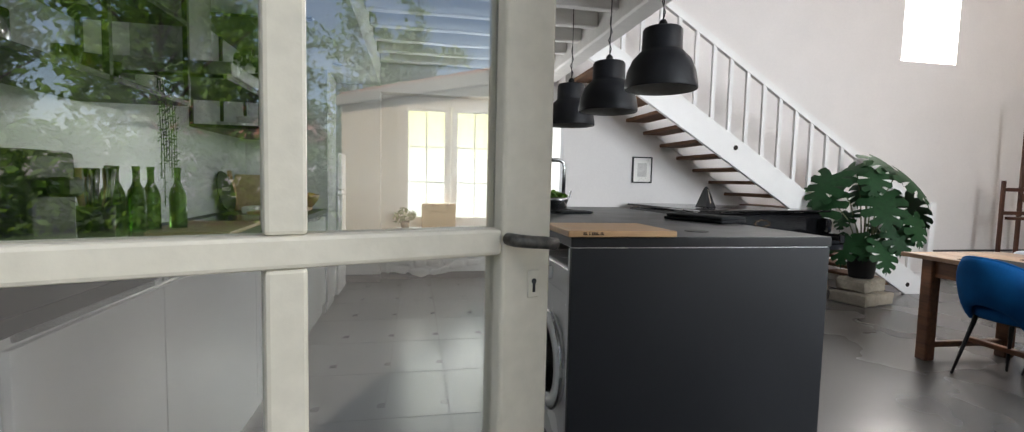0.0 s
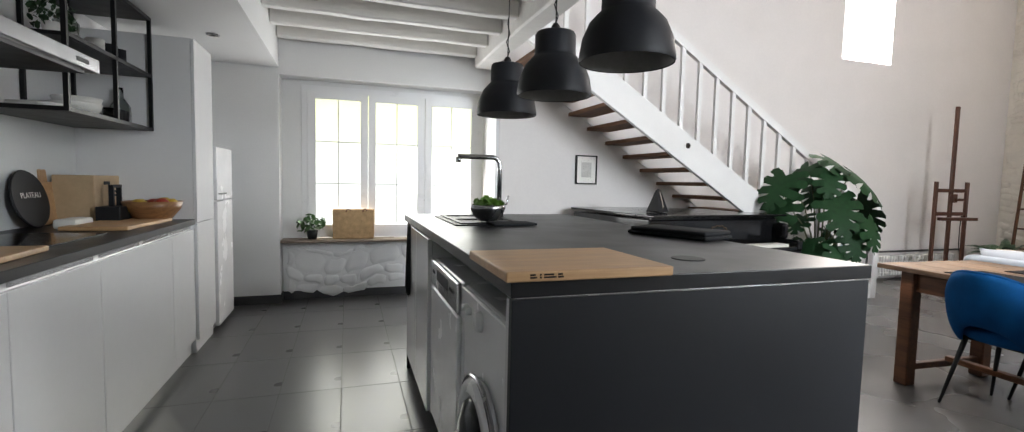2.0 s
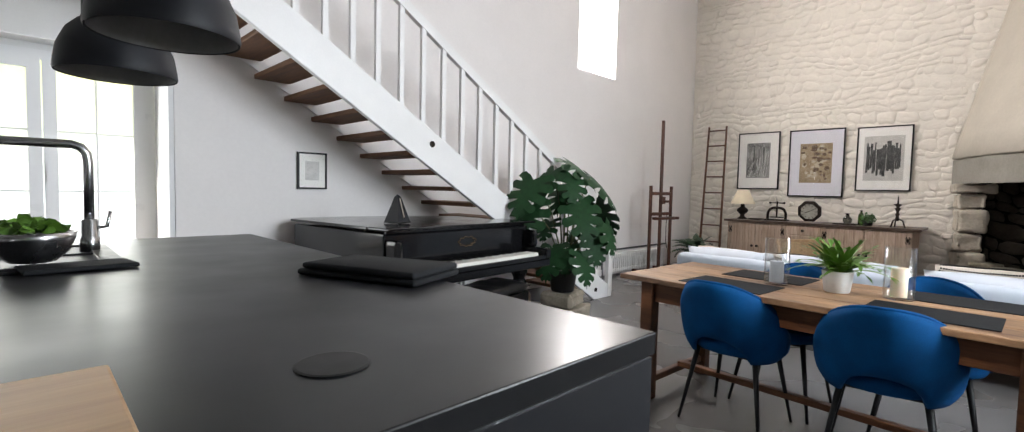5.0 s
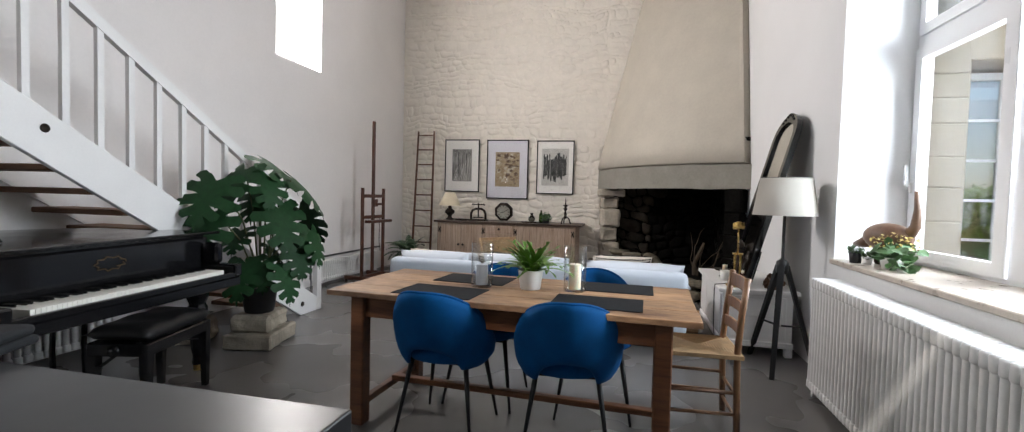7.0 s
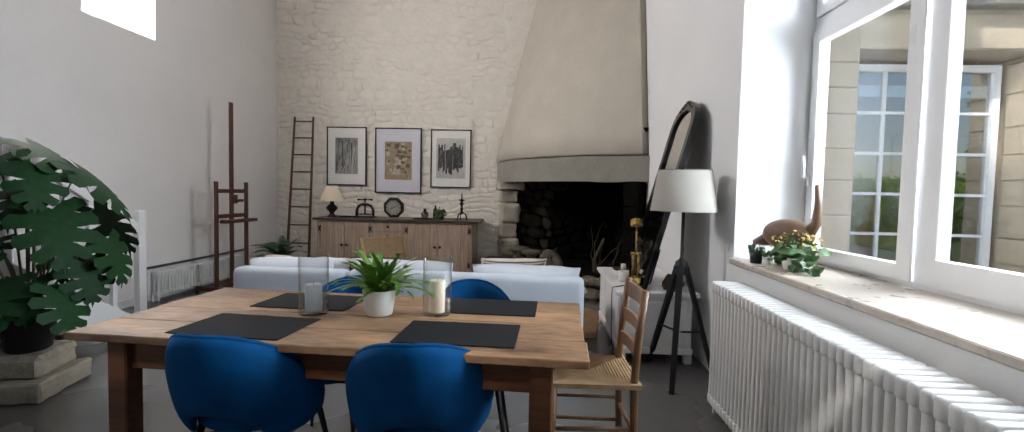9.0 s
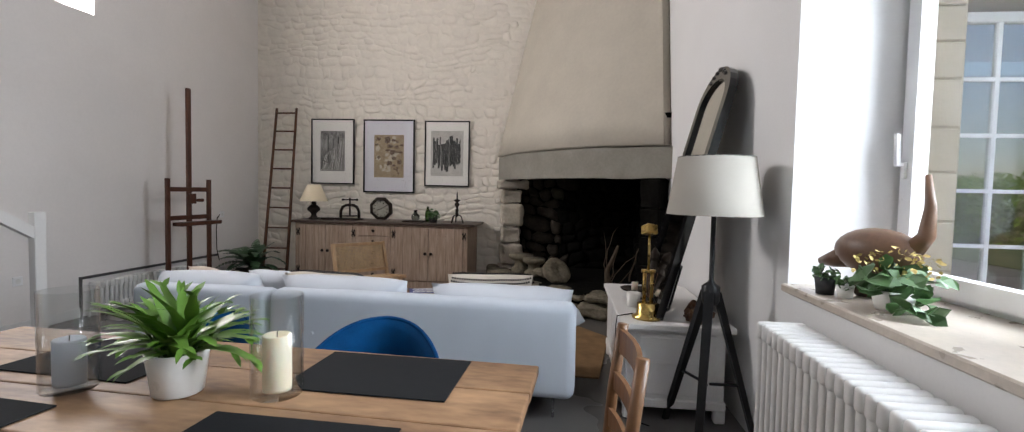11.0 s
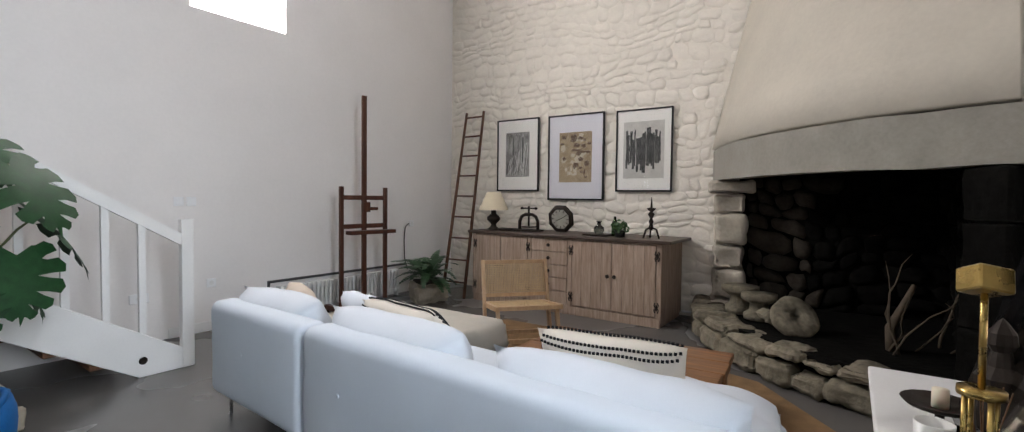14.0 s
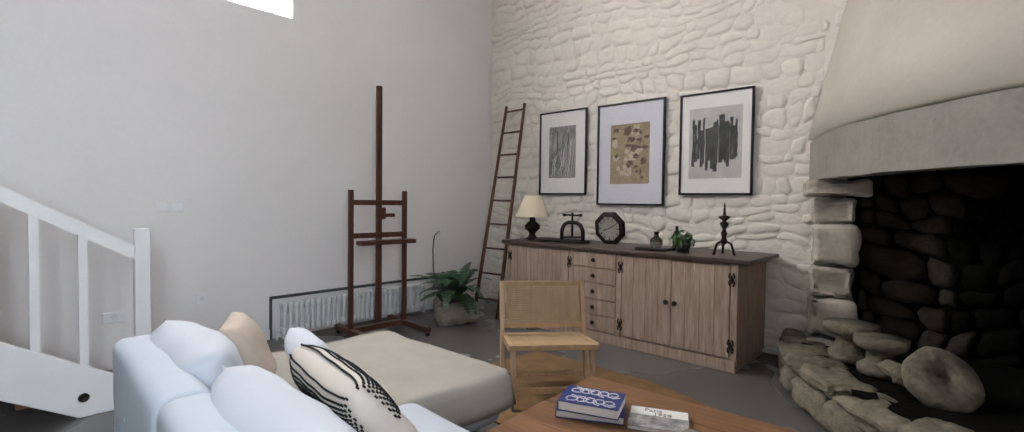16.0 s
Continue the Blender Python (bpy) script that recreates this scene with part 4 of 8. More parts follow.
# ---- dining ----
table = thing("dining_table", pose(4.252, 2.655, 0, 0, 0, -3.0), "worn oak farmhouse dining table with a dark base", "table")
for i in range(4):
    x = -0.43 + i * 0.2155
    bm = box(x, -0.955 + random.uniform(-0.006, 0.006), 0.722, x + 0.213, 0.955 + random.uniform(-0.006, 0.006), 0.752, 0.005, seg=2)
    part("plank", bm, TABLE_WOOD, table)
for y in (-0.80, 0.80):
    part("end_rail", box(-0.32, y - 0.014, 0.60, 0.32, y + 0.014, 0.721, 0.003), TABLE_DARK, table)
for x in (-0.335, 0.335):
    part("apron", box(x - 0.013, -0.80, 0.60, x + 0.013, 0.80, 0.721, 0.003), TABLE_DARK, table)
for x in (-0.335, 0.335):
    for y in (-0.80, 0.80):
        part("leg", box(x - 0.04, y - 0.04, 0, x + 0.04, y + 0.04, 0.7205, 0.006), TABLE_DARK, table)
for y in (-0.80, 0.80):
    part("stretcher", box(-0.295, y - 0.02, 0.09, 0.295, y + 0.02, 0.13, 0.004), TABLE_DARK, table)
part("long_stretcher", box(-0.025, -0.78, 0.131, 0.025, 0.78, 0.165, 0.004), TABLE_DARK, table)


def blue_chair():
    """A velvet shell chair that faces +x, on splayed black legs."""
    c = thing("dining_chair", pose(0, 0, 0), "royal blue velvet shell chair on thin black legs", "chair", "blue chairs round the table")
    # seat pad
    seat = prism([(0.232 * math.cos(a) * (1.06 if math.cos(a) > 0 else 1.0), 0.232 * math.sin(a)) for a in [2 * math.pi * k / 28 for k in range(28)]], 0.41, 0.485, 0.028)
    part("seat", seat, BLUE_VELVET, c, smooth=True)
    # wrapped back: a curved upholstered band with a gap above the seat
    bm = bmesh.new()
    n, mrows = 26, 10
    def shell(u, v, r):
        k = abs(2 * u - 1)
        a = math.pi + (u - 0.5) * math.radians(172)
        w = abs(math.sin(a))
        low = 0.392 + 0.118 * math.sqrt(max(0.0, 1 - (w / 0.60) ** 2)) + 0.035 * k ** 8
        top = 0.560 + 0.242 * (1 - min(1.0, w) ** 2.5) ** 0.45 - 0.03 * k ** 6
        z = low + (top - low) * v
        f = max(0.0, (z - 0.392) / 0.43)
        lean = 0.105 * f * (1 - 0.55 * k)
        rr = r - 0.014 * (1 - f) ** 2 + 0.016 * math.sin(math.pi * min(1.0, f))
        return Vector((math.cos(a) * rr * 1.06 - lean, math.sin(a) * rr, z))
    grid_o = [[bm.verts.new(shell(i / n, j / mrows, 0.274 - 0.020 * (abs(2 * j / mrows - 1) ** 4))) for j in range(mrows + 1)] for i in range(n + 1)]
    grid_i = [[bm.verts.new(shell(i / n, j / mrows, 0.218 + 0.020 * (abs(2 * j / mrows - 1) ** 4))) for j in range(mrows + 1)] for i in range(n + 1)]
    for i in range(n):
        for j in range(mrows):
            bm.faces.new((grid_o[i][j], grid_o[i][j + 1], grid_o[i + 1][j + 1], grid_o[i + 1][j]))
            bm.faces.new((grid_i[i][j], grid_i[i + 1][j], grid_i[i + 1][j + 1], grid_i[i][j + 1]))
        bm.faces.new((grid_o[i][mrows], grid_i[i][mrows], grid_i[i + 1][mrows], grid_o[i + 1][mrows]))
        bm.faces.new((grid_o[i][0], grid_o[i + 1][0], grid_i[i + 1][0], grid_i[i][0]))
    for i in (0, n):
        for j in range(mrows):
            bm.faces.new((grid_o[i][j], grid_i[i][j], grid_i[i][j + 1], grid_o[i][j + 1]))
    bmesh.ops.recalc_face_normals(bm, faces=bm.faces[:])
    part("backrest", bm, BLUE_VELVET, c, smooth=True)
    part("piping", tube([shell(i / n, 1.0, 0.246) + Vector((0, 0, 0.003)) for i in range(n + 1)], 0.008, 6), BLUE_VELVET, c, smooth=True)
    for sx, sy in ((1, 1), (1, -1), (-1, 1), (-1, -1)):
        part("leg", bar((sx * 0.14, sy * 0.15, 0.42), (sx * 0.215, sy * 0.215, 0.0), 0.030, 0.030, 0.5, 10), BLACK_STEEL, c, smooth=True)
    part("seat_frame", box(-0.15, -0.16, 0.395, 0.15, 0.16, 0.412, 0.004), BLACK_STEEL, c)
    return c


chair = blue_chair()
chair.matrix_world = pose(4.07, 2.99, 0, 0, 0, -3)
copy_thing(chair, pose(4.06, 2.335, 0, 0, 0, 6))
copy_thing(chair, pose(4.53, 2.90, 0, 0, 0, 178))
copy_thing(chair, pose(4.53, 2.23, 0, 0, 0, 184))

rush = thing("rush_chair", pose(4.55, 1.63, 0, 0, 0, 92), "honey oak ladderback chair with a woven rush seat", "chair")
for y in (-0.19, 0.19):
    part("back_leg", tube([(-0.19, y * 0.92, 0), (-0.18, y * 0.92, 0.25), (-0.175, y * 0.92, 0.45), (-0.19, y * 0.9, 0.66), (-0.215, y * 0.88, 0.87)], 0.018, 8), CHAIR_OAK, rush, smooth=True)
    part("front_leg", tube([(0.19, y, 0), (0.19, y, 0.44)], 0.018, 8), CHAIR_OAK, rush, smooth=True)
for z in (0.12, 0.24):
    for a, b in (((-0.185, -0.175, z), (0.19, -0.19, z)), ((-0.185, 0.175, z), (0.19, 0.19, z)), ((0.19, -0.19, z + 0.05), (0.19, 0.19, z + 0.05)), ((-0.185, -0.175, z - 0.03), (-0.185, 0.175, z - 0.03))):
        part("stretcher", tube([a, b], 0.010, 6), CHAIR_OAK, rush, smooth=True)
for z, h, x in ((0.57, 0.06, -0.18), (0.69, 0.06, -0.192), (0.82, 0.075, -0.205)):
    bm = bmesh.new()
    for i in range(9):
        y = -0.17 + 0.34 * i / 8
        dx = -0.022 * (1 - (2 * i / 8 - 1) ** 2)
        for zz in (z - h / 2, z + h / 2):
            bm.verts.new((x + dx - 0.007, y, zz)), bm.verts.new((x + dx + 0.007, y, zz))
    bm.verts.ensure_lookup_table()
    for i in range(8):
        a, b = 4 * i, 4 * i + 4
        for p, q in ((0, 1), (1, 3), (3, 2), (2, 0)):
            bm.faces.new((bm.verts[a + p], bm.verts[a + q], bm.verts[b + q], bm.verts[b + p]))
    bmesh.ops.recalc_face_normals(bm, faces=bm.faces[:])
    part("back_slat", bm, CHAIR_OAK, rush)
bm = bmesh.new()
for k in range(4):
    ca, sa = math.cos(k * math.pi / 2), math.sin(k * math.pi / 2)
    for i in range(14):
        t0, t1 = i / 14, (i + 1) / 14 - 0.012
        r0, r1 = 0.205 * (1 - t0), 0.205 * (1 - t1)
        pts = [(r0, -r0, 0.452 - 0.006 * t0), (r0, r0, 0.452 - 0.006 * t0), (r1, r1, 0.456 - 0.006 * t1), (r1, -r1, 0.456 - 0.006 * t1)]
        low = [(x, y, z - 0.022) for x, y, z in pts]
        vs = [bm.verts.new((x * ca - y * sa, x * sa + y * ca, z)) for x, y, z in pts + low]
        for f in ((0, 1, 2, 3), (4, 7, 6, 5), (0, 4, 5, 1), (1, 5, 6, 2), (2, 6, 7, 3), (3, 7, 4, 0)):
            bm.faces.new([vs[q] for q in f])
tagged(part("seat", bm, RUSH, rush), "woven rush seat", kind="stuff")


def placemat(x, y, turn):
    m = part("placemat", box(-0.15, -0.225, 0, 0.15, 0.225, 0.004, 0.0015), FABRIC_BLACK)
    m.matrix_world = pose(x, y, 0.753, 0, 0, turn)
    tagged(m, "black woven placemat on the dining table", "placemat", "placemats on the table")


for a in ((4.03, 3.03, -5), (4.03, 2.19, -2), (4.47, 2.97, -4), (4.48, 2.12, -2)):
    placemat(*a)


def hurricane(x, y, wax, h):
    c = thing("candle_holder", pose(x, y, 0.7535), "clear glass hurricane cylinder with a thick candle", "candle holder", "candles on the table")
    g = part("glass_cylinder", lathe([(0.0, 0.0), (0.060, 0.0), (0.063, 0.004), (0.063, 0.255), (0.0605, 0.255), (0.0605, 0.010), (0.0, 0.010)], 32, closed=False), GLASS, c, smooth=True)
    g.visible_shadow = False
    part("candle", lathe([(0.0, 0.011), (0.034, 0.011), (0.035, 0.02), (0.035, h), (0.031, h + 0.004), (0.02, h - 0.002), (0.0, h - 0.004)], 24, closed=False), wax, c, smooth=True)
    part("wick", tube([(0, 0, h - 0.004), (0.001, 0, h + 0.012)], 0.0015, 5), IRON, c)


hurricane(4.26, 2.87, CUSHION, 0.125)
hurricane(4.31, 2.335, CANDLE, 0.15)


def leaf_blade(bm, base, yaw, pitch, length, width, curl, segs=6, wave=0.0):
    """A strap leaf that rises from base and bends over."""
    p = Vector(base)
    side = Vector((-math.sin(yaw), math.cos(yaw), 0))
    rows = []
    for i in range(segs + 1):
        t = i / segs
        w = width * (math.sin(math.pi * min(1, 0.12 + 0.88 * t)) ** 0.7 + 0.05) * (1 + wave * math.sin(i * 2.6))
        up = Vector((-math.cos(yaw) * math.sin(pitch), -math.sin(yaw) * math.sin(pitch), math.cos(pitch)))
        rows.append((bm.verts.new(p - side * w / 2 + up * 0.10 * w), bm.verts.new(p), bm.verts.new(p + side * w / 2 + up * 0.10 * w)))
        d = Vector((math.cos(yaw) * math.cos(pitch), math.sin(yaw) * math.cos(pitch), math.sin(pitch)))
        p = p + d * (length / segs)
        pitch -= curl / segs
        if i == segs - 2:
            near_tip = (p.copy(), pitch)
    for a, b in zip(rows, rows[1:]):
        bm.faces.new((a[0], a[1], b[1], b[0]))
        bm.faces.new((a[1], a[2], b[2], b[1]))
    return near_tip


fern = thing("potted_fern", pose(4.28, 2.585, 0.7535), "bright green bird's-nest fern in a white pot", "potted plant")
part("pot", lathe([(0.0, 0), (0.054, 0), (0.058, 0.004), (0.072, 0.108), (0.070, 0.111), (0.064, 0.094), (0, 0.088)], 28, closed=False), POT_WHITE, fern, smooth=True)
bm = bmesh.new()
rf = random.Random(17)
for i in range(84):
    yaw, pitch, reach = rf.uniform(0, 6.28), rf.uniform(0.45, 1.45), rf.uniform(0.13, 0.25)
    tip = leaf_blade(bm, (rf.uniform(-0.03, 0.03), rf.uniform(-0.03, 0.03), 0.09), yaw, pitch, reach, rf.uniform(0.024, 0.040), rf.uniform(0.5, 1.5), 9, 0.22)
    for k in range(rf.choice((0, 2, 3))):
        leaf_blade(bm, tip[0], yaw + rf.uniform(-0.9, 0.9), tip[1] + rf.uniform(-0.1, 0.4), rf.uniform(0.03, 0.055), 0.016, 0.5, 3, 0.1)
part("leaves", bm, LEAF_LIME, fern, smooth=True)

# ---- piano ----
piano = thing("grand_piano", pose(3.128, 4.75, 0, 0, 0, 6), "old black lacquered baby grand piano, lid closed", "piano")
# local: x along the keys, y towards the tail
PX0, PX1, PT = -0.17, 1.36, 1.36
body = [(PX0, 0.10), (PX1, 0.10), (PX1, 0.62), (PX1 - 0.06, 0.86), (PX1 - 0.24, 1.02), (PX1 - 0.50, 1.14), (PX1 - 0.74, 1.24), (PX1 - 0.98, 1.33), (PX1 - 1.16, PT), (PX0 + 0.10, PT), (PX0, PT - 0.08)]
part("case", prism(body, 0.62, 0.935, 0.012), PIANO, piano)
lid = [(x + (0.022 if x > 0.5 else -0.022), y + (0.02 if y > 0.5 else 0.16)) for x, y in body]
part("lid", prism(lid, 0.955, 0.975, 0.005), PIANO, piano)
part("lid_front", box(PX0 - 0.02, 0.02, 0.958, PX1 + 0.02, 0.255, 0.978, 0.005), PIANO, piano)
part("nameboard", box(PX0 + 0.03, 0.115, 0.735, PX1 - 0.03, 0.135, 0.95), PIANO, piano)
orn = bmesh.new()
for k in range(9):
    a = k * 0.7
    tube([(0.60 + 0.10 * math.cos(a) * (1 - k * 0.06), 0.097, 0.84 + 0.030 * math.sin(a)), (0.60 + 0.10 * math.cos(a + 0.35), 0.097, 0.84 + 0.042 * math.sin(a + 0.35)),
          (0.60 + 0.08 * math.cos(a + 0.7), 0.097, 0.84 + 0.03 * math.sin(a + 0.7))], 0.004, 5, orn)
part("ornament", orn, surface("dull_gilt", (0.13, 0.085, 0.04), 0.5, metal=0.6, scale=30), piano, "dull gilt scrollwork ornament")
part("keybed", box(PX0, -0.16, 0.60, PX1, 0.12, 0.665, 0.008), PIANO, piano)
part("keyslip", box(PX0 + 0.06, -0.165, 0.665, PX1 - 0.06, -0.140, 0.700, 0.004), PIANO, piano)
for x in (PX0, PX1 - 0.075):
    ck = bmesh.new()
    box(x, -0.17, 0.665, x + 0.075, 0.10, 0.755, 0.012, ck, 2)
    box(x, -0.04, 0.75, x + 0.06, 0.10, 0.90, 0.03, ck, 2)
    part("key_block", ck, PIANO, piano)
kx0 = -0.005
for i in range(52):
    if i == 0:
        kb = box(0, -0.135, 0.670, 0.0225, 0.105, 0.722, 0.0012)
        first = part("white_key", kb, IVORY, piano)
        first.location.x = kx0
    else:
        ob = new("white_key", first.data)
        ob.parent = piano
        ob.location.x = kx0 + 0.0235 * i
bk = None
for i in range(51):
    if i % 7 in (1, 4):
        continue
    if bk is None:
        bk = part("black_key", box(0, -0.03, 0.7225, 0.011, 0.105, 0.734, 0.0012), PIANO, piano)
        ob = bk
    else:
        ob = new("black_key", bk.data)
        ob.parent = piano
    ob.location.x = kx0 + 0.0235 * (i + 1) - 0.006
for x, y in ((PX0 + 0.10, 0.10), (PX1 - 0.10, 0.10), (PX0 + 0.35, PT - 0.22)):
    lg = lathe([(0.03, 0.04), (0.034, 0.06), (0.028, 0.10), (0.04, 0.16), (0.055, 0.34), (0.065, 0.44), (0.05, 0.47), (0.07, 0.52), (0.07, 0.62)], 8, centre=(x, y, 0))
    leg = part("leg", lg, PIANO, piano)
    part("castor", lathe([(0.0, 0), (0.025, 0), (0.025, 0.04), (0, 0.04)], 10, centre=(x, y, 0)), BRASS, leg)
ly = bmesh.new()
for x in (0.50, 0.68):
    tube([(x, 0.35, 0.06), (x - 0.01, 0.35, 0.35), (x, 0.35, 0.61)], 0.014, 8, ly)
box(0.46, 0.30, 0.03, 0.72, 0.42, 0.07, 0.006, ly)
part("pedal_lyre", ly, PIANO, piano)
metro = thing("metronome", pose(3.27, 5.19, 0.975, 0, 0, 15), "black pyramid metronome on the piano", "metronome")
bm = bmesh.new()
for z0, z1, w0, w1 in ((0.012, 0.20, 0.068, 0.016), (0.20, 0.215, 0.016, 0.003)):
    a = [bm.verts.new((sx * w0, sy * w0, z0)) for sx, sy in ((-1, -1), (1, -1), (1, 1), (-1, 1))]
    b = [bm.verts.new((sx * w1, sy * w1, z1)) for sx, sy in ((-1, -1), (1, -1), (1, 1), (-1, 1))]
    for i in range(4):
        bm.faces.new((a[i], a[(i + 1) % 4], b[(i + 1) % 4], b[i]))
    bm.faces.new(a[::-1])
    bm.faces.new(b)
part("body", bm, BLACK_PANEL, metro)
part("base", box(-0.072, -0.072, 0.004, 0.072, 0.072, 0.014, 0.003), PIANO, metro)
part("front_plate", box(-0.010, -0.061, 0.03, 0.010, -0.058, 0.05), STEEL, metro)
part("scale", rail_slope((0, -0.066, 0.05), (0, -0.022, 0.185), 0.014, 0.004), STEEL, metro, "pale graduated scale")

bench = thing("piano_bench", pose(3.87, 4.78, 0, 0, 0, 14), "black adjustable piano bench with a tufted leather seat", "bench")
part("seat", pillow(0.60, 0.36, 0.09, 14, 0.28, 4), LEATHER, bench, smooth=True).location.z = 0.475
part("frame", box(-0.29, -0.165, 0.36, 0.29, 0.165, 0.43, 0.006), PIANO, bench)
for x in (-0.26, 0.26):
    for y in (-0.14, 0.14):
        part("leg", bar((x, y, 0.40), (x * 1.02, y * 1.02, 0), 0.05, 0.05, 0.65), PIANO, bench)
    kb = lathe([(0.028, 0), (0.032, 0.012), (0.028, 0.03), (0, 0.03)], 16)
    bmesh.ops.transform(kb, matrix=pose(x + (0.03 if x > 0 else -0.03), 0, 0.395, 0, 90 if x > 0 else -90), verts=kb.verts)
    part("knob", kb, PIANO, bench, smooth=True)
for a, b in (((-0.27, -0.10, 0.435), (0.27, -0.10, 0.30)), ((-0.27, 0.10, 0.30), (0.27, 0.10, 0.435))):
    part("scissor_bar", bar(a, b, 0.02, 0.006), BLACK_STEEL, bench)

# radiator behind the piano
def column_radiator(name, label, m, length, h, depth, pitch, cols):
    r = thing(name, m, label, "radiator")
    n = int(length / pitch)
    first = None
    for i in range(n):
        if first is None:
            bm = bmesh.new()
            w = pitch * 0.36
            for k in range(cols):
                y = depth * (k + 0.5) / cols
                lathe([(w * 0.6, 0.05), (w, 0.09), (w * 0.92, h * 0.5), (w, h - 0.06), (w * 0.7, h - 0.03)], 8, bm, (0, y, 0))
            box(-pitch * 0.40, 0.004, h - 0.075, pitch * 0.40, depth - 0.004, h - 0.006, 0.012, bm, 2)
            box(-pitch * 0.40, 0.004, 0.045, pitch * 0.40, depth - 0.004, 0.105, 0.012, bm, 2)
            first = part("section", bm, RADIATOR, r, smooth=True)
            ob = first
        else:
            ob = new("section", first.data)
            ob.parent = r
        ob.location.x = pitch * (i + 0.5)
    for x in (pitch * 0.5, length - pitch * 1.5):
        part("foot", box(x - 0.012, 0.02, 0, x + 0.012, depth - 0.02, 0.055, 0.003), RADIATOR, r)
    vb = bmesh.new()
    tube([(-0.03, depth / 2, 0.0), (-0.03, depth / 2, 0.075), (0.0, depth / 2, 0.075)], 0.010, 8, vb)
    part("pipe", vb, RADIATOR, r)
    return r


column_radiator("radiator", "large white cast-iron column radiator with chipped paint under the window", pose(2.80, 0.655, 0), 2.40, 0.795, 0.19, 0.048, 4)
column_radiator("radiator", "low white cast-iron radiator along the wall", pose(7.40, 6.075, 0), 1.66, 0.335, 0.10, 0.052, 2)
column_radiator("radiator", "white cast-iron radiator behind the piano", pose(2.75, 6.03, 0), 1.95, 0.50, 0.12, 0.060, 2)

# ---- monstera ----
monstera = thing("monstera_plant", pose(5.02, 5.02, 0.27), "tall monstera plant with split dark green leaves", "potted plant")
part("pot", lathe([(0.0, 0), (0.105, 0), (0.112, 0.01), (0.138, 0.19), (0.145, 0.195), (0.145, 0.215), (0.132, 0.215), (0.128, 0.18), (0.0, 0.175)], 28, closed=False), POT_BLACK, monstera, "dark blue-black pot", True)
part("soil", lathe([(0.0, 0.185), (0.127, 0.180)], 20, closed=False), SOIL, monstera)


def monstera_leaf(rng):
    """One blade a metre long, stalk at the origin and tip towards +x: curved fingers parted by deep cuts."""
    bm = bmesh.new()
    n = 5

    def spot(t, d, s):
        ang = -0.75 + 1.75 * t
        reach = (0.42 + 0.26 * math.sin(math.pi * min(1.0, t * 0.95 + 0.12))) * (1.0 - 0.62 * t ** 2.2)
        x, y = t * 0.92 + d * reach * math.sin(ang), d * reach * math.cos(ang)
        return (x, s * y, 0.10 * y - 0.42 * y * y - 0.22 * x * x)

    mid = [bm.verts.new(spot(i / n, 0, 1)) for i in range(n + 1)]
    for s in (1, -1):
        before = None
        for i in range(n):
            t0, t1 = i / n, (i + 1) / n
            cut = rng.uniform(0.28, 0.44) if i else 0.5
            if before is None:
                before = bm.verts.new(spot(t0, cut, s))
            after = bm.verts.new(spot(t1, cut, s))
            outer = [bm.verts.new(spot(t0 + g * (t1 - t0), d, s)) for g, d in ((0.13, 0.60), (0.15, 0.88), (0.48, 1.0), (0.82, 0.95), (0.87, 0.64))]
            f = [[mid[i], before, after, mid[i + 1]], [before, outer[0], outer[4], after], [outer[0], outer[1], outer[2], outer[3], outer[4]]]
            for loop in f:
                bm.faces.new(loop if s < 0 else loop[::-1])
            before = after
        tip = bm.verts.new((1.10, 0, -0.30))
        loop = [mid[n], before, tip]
        bm.faces.new(loop if s < 0 else loop[::-1])
    return bm


# each leaf: across and along the plant's face, height of its middle, length, droop
LEAVES = ((0.14, 0.10, 1.16, 0.40, 0.55), (-0.20, -0.08, 1.04, 0.40, 0.75), (-0.36, -0.26, 0.93, 0.42, 0.80), (-0.36, -0.32, 0.68, 0.42, 0.85),
          (0.07, -0.12, 1.01, 0.30, 0.95), (0.37, 0.10, 0.98, 0.44, 0.70), (0.40, 0.24, 0.72, 0.40, 0.80), (0.28, 0.18, 0.46, 0.30, 0.95), (0.17, -0.22, 0.72, 0.42, 0.85), (0.43, -0.06, 0.54, 0.33, 1.05),
          (0.30, -0.16, 0.42, 0.27, 1.15), (0.20, -0.25, 0.26, 0.30, 1.05), (-0.13, -0.22, 0.31, 0.36, 0.75), (-0.17, -0.10, 0.60, 0.24, 0.70),
          (0.12, 0.16, 0.46, 0.24, 0.80), (0.02, -0.20, 0.33, 0.26, 0.95), (-0.04, 0.02, 0.90, 0.34, 0.75))
ACROSS, ALONG = Vector((0.64, -0.77, 0)), Vector((0.77, 0.64, 0))
rng = random.Random(5)
blades = []
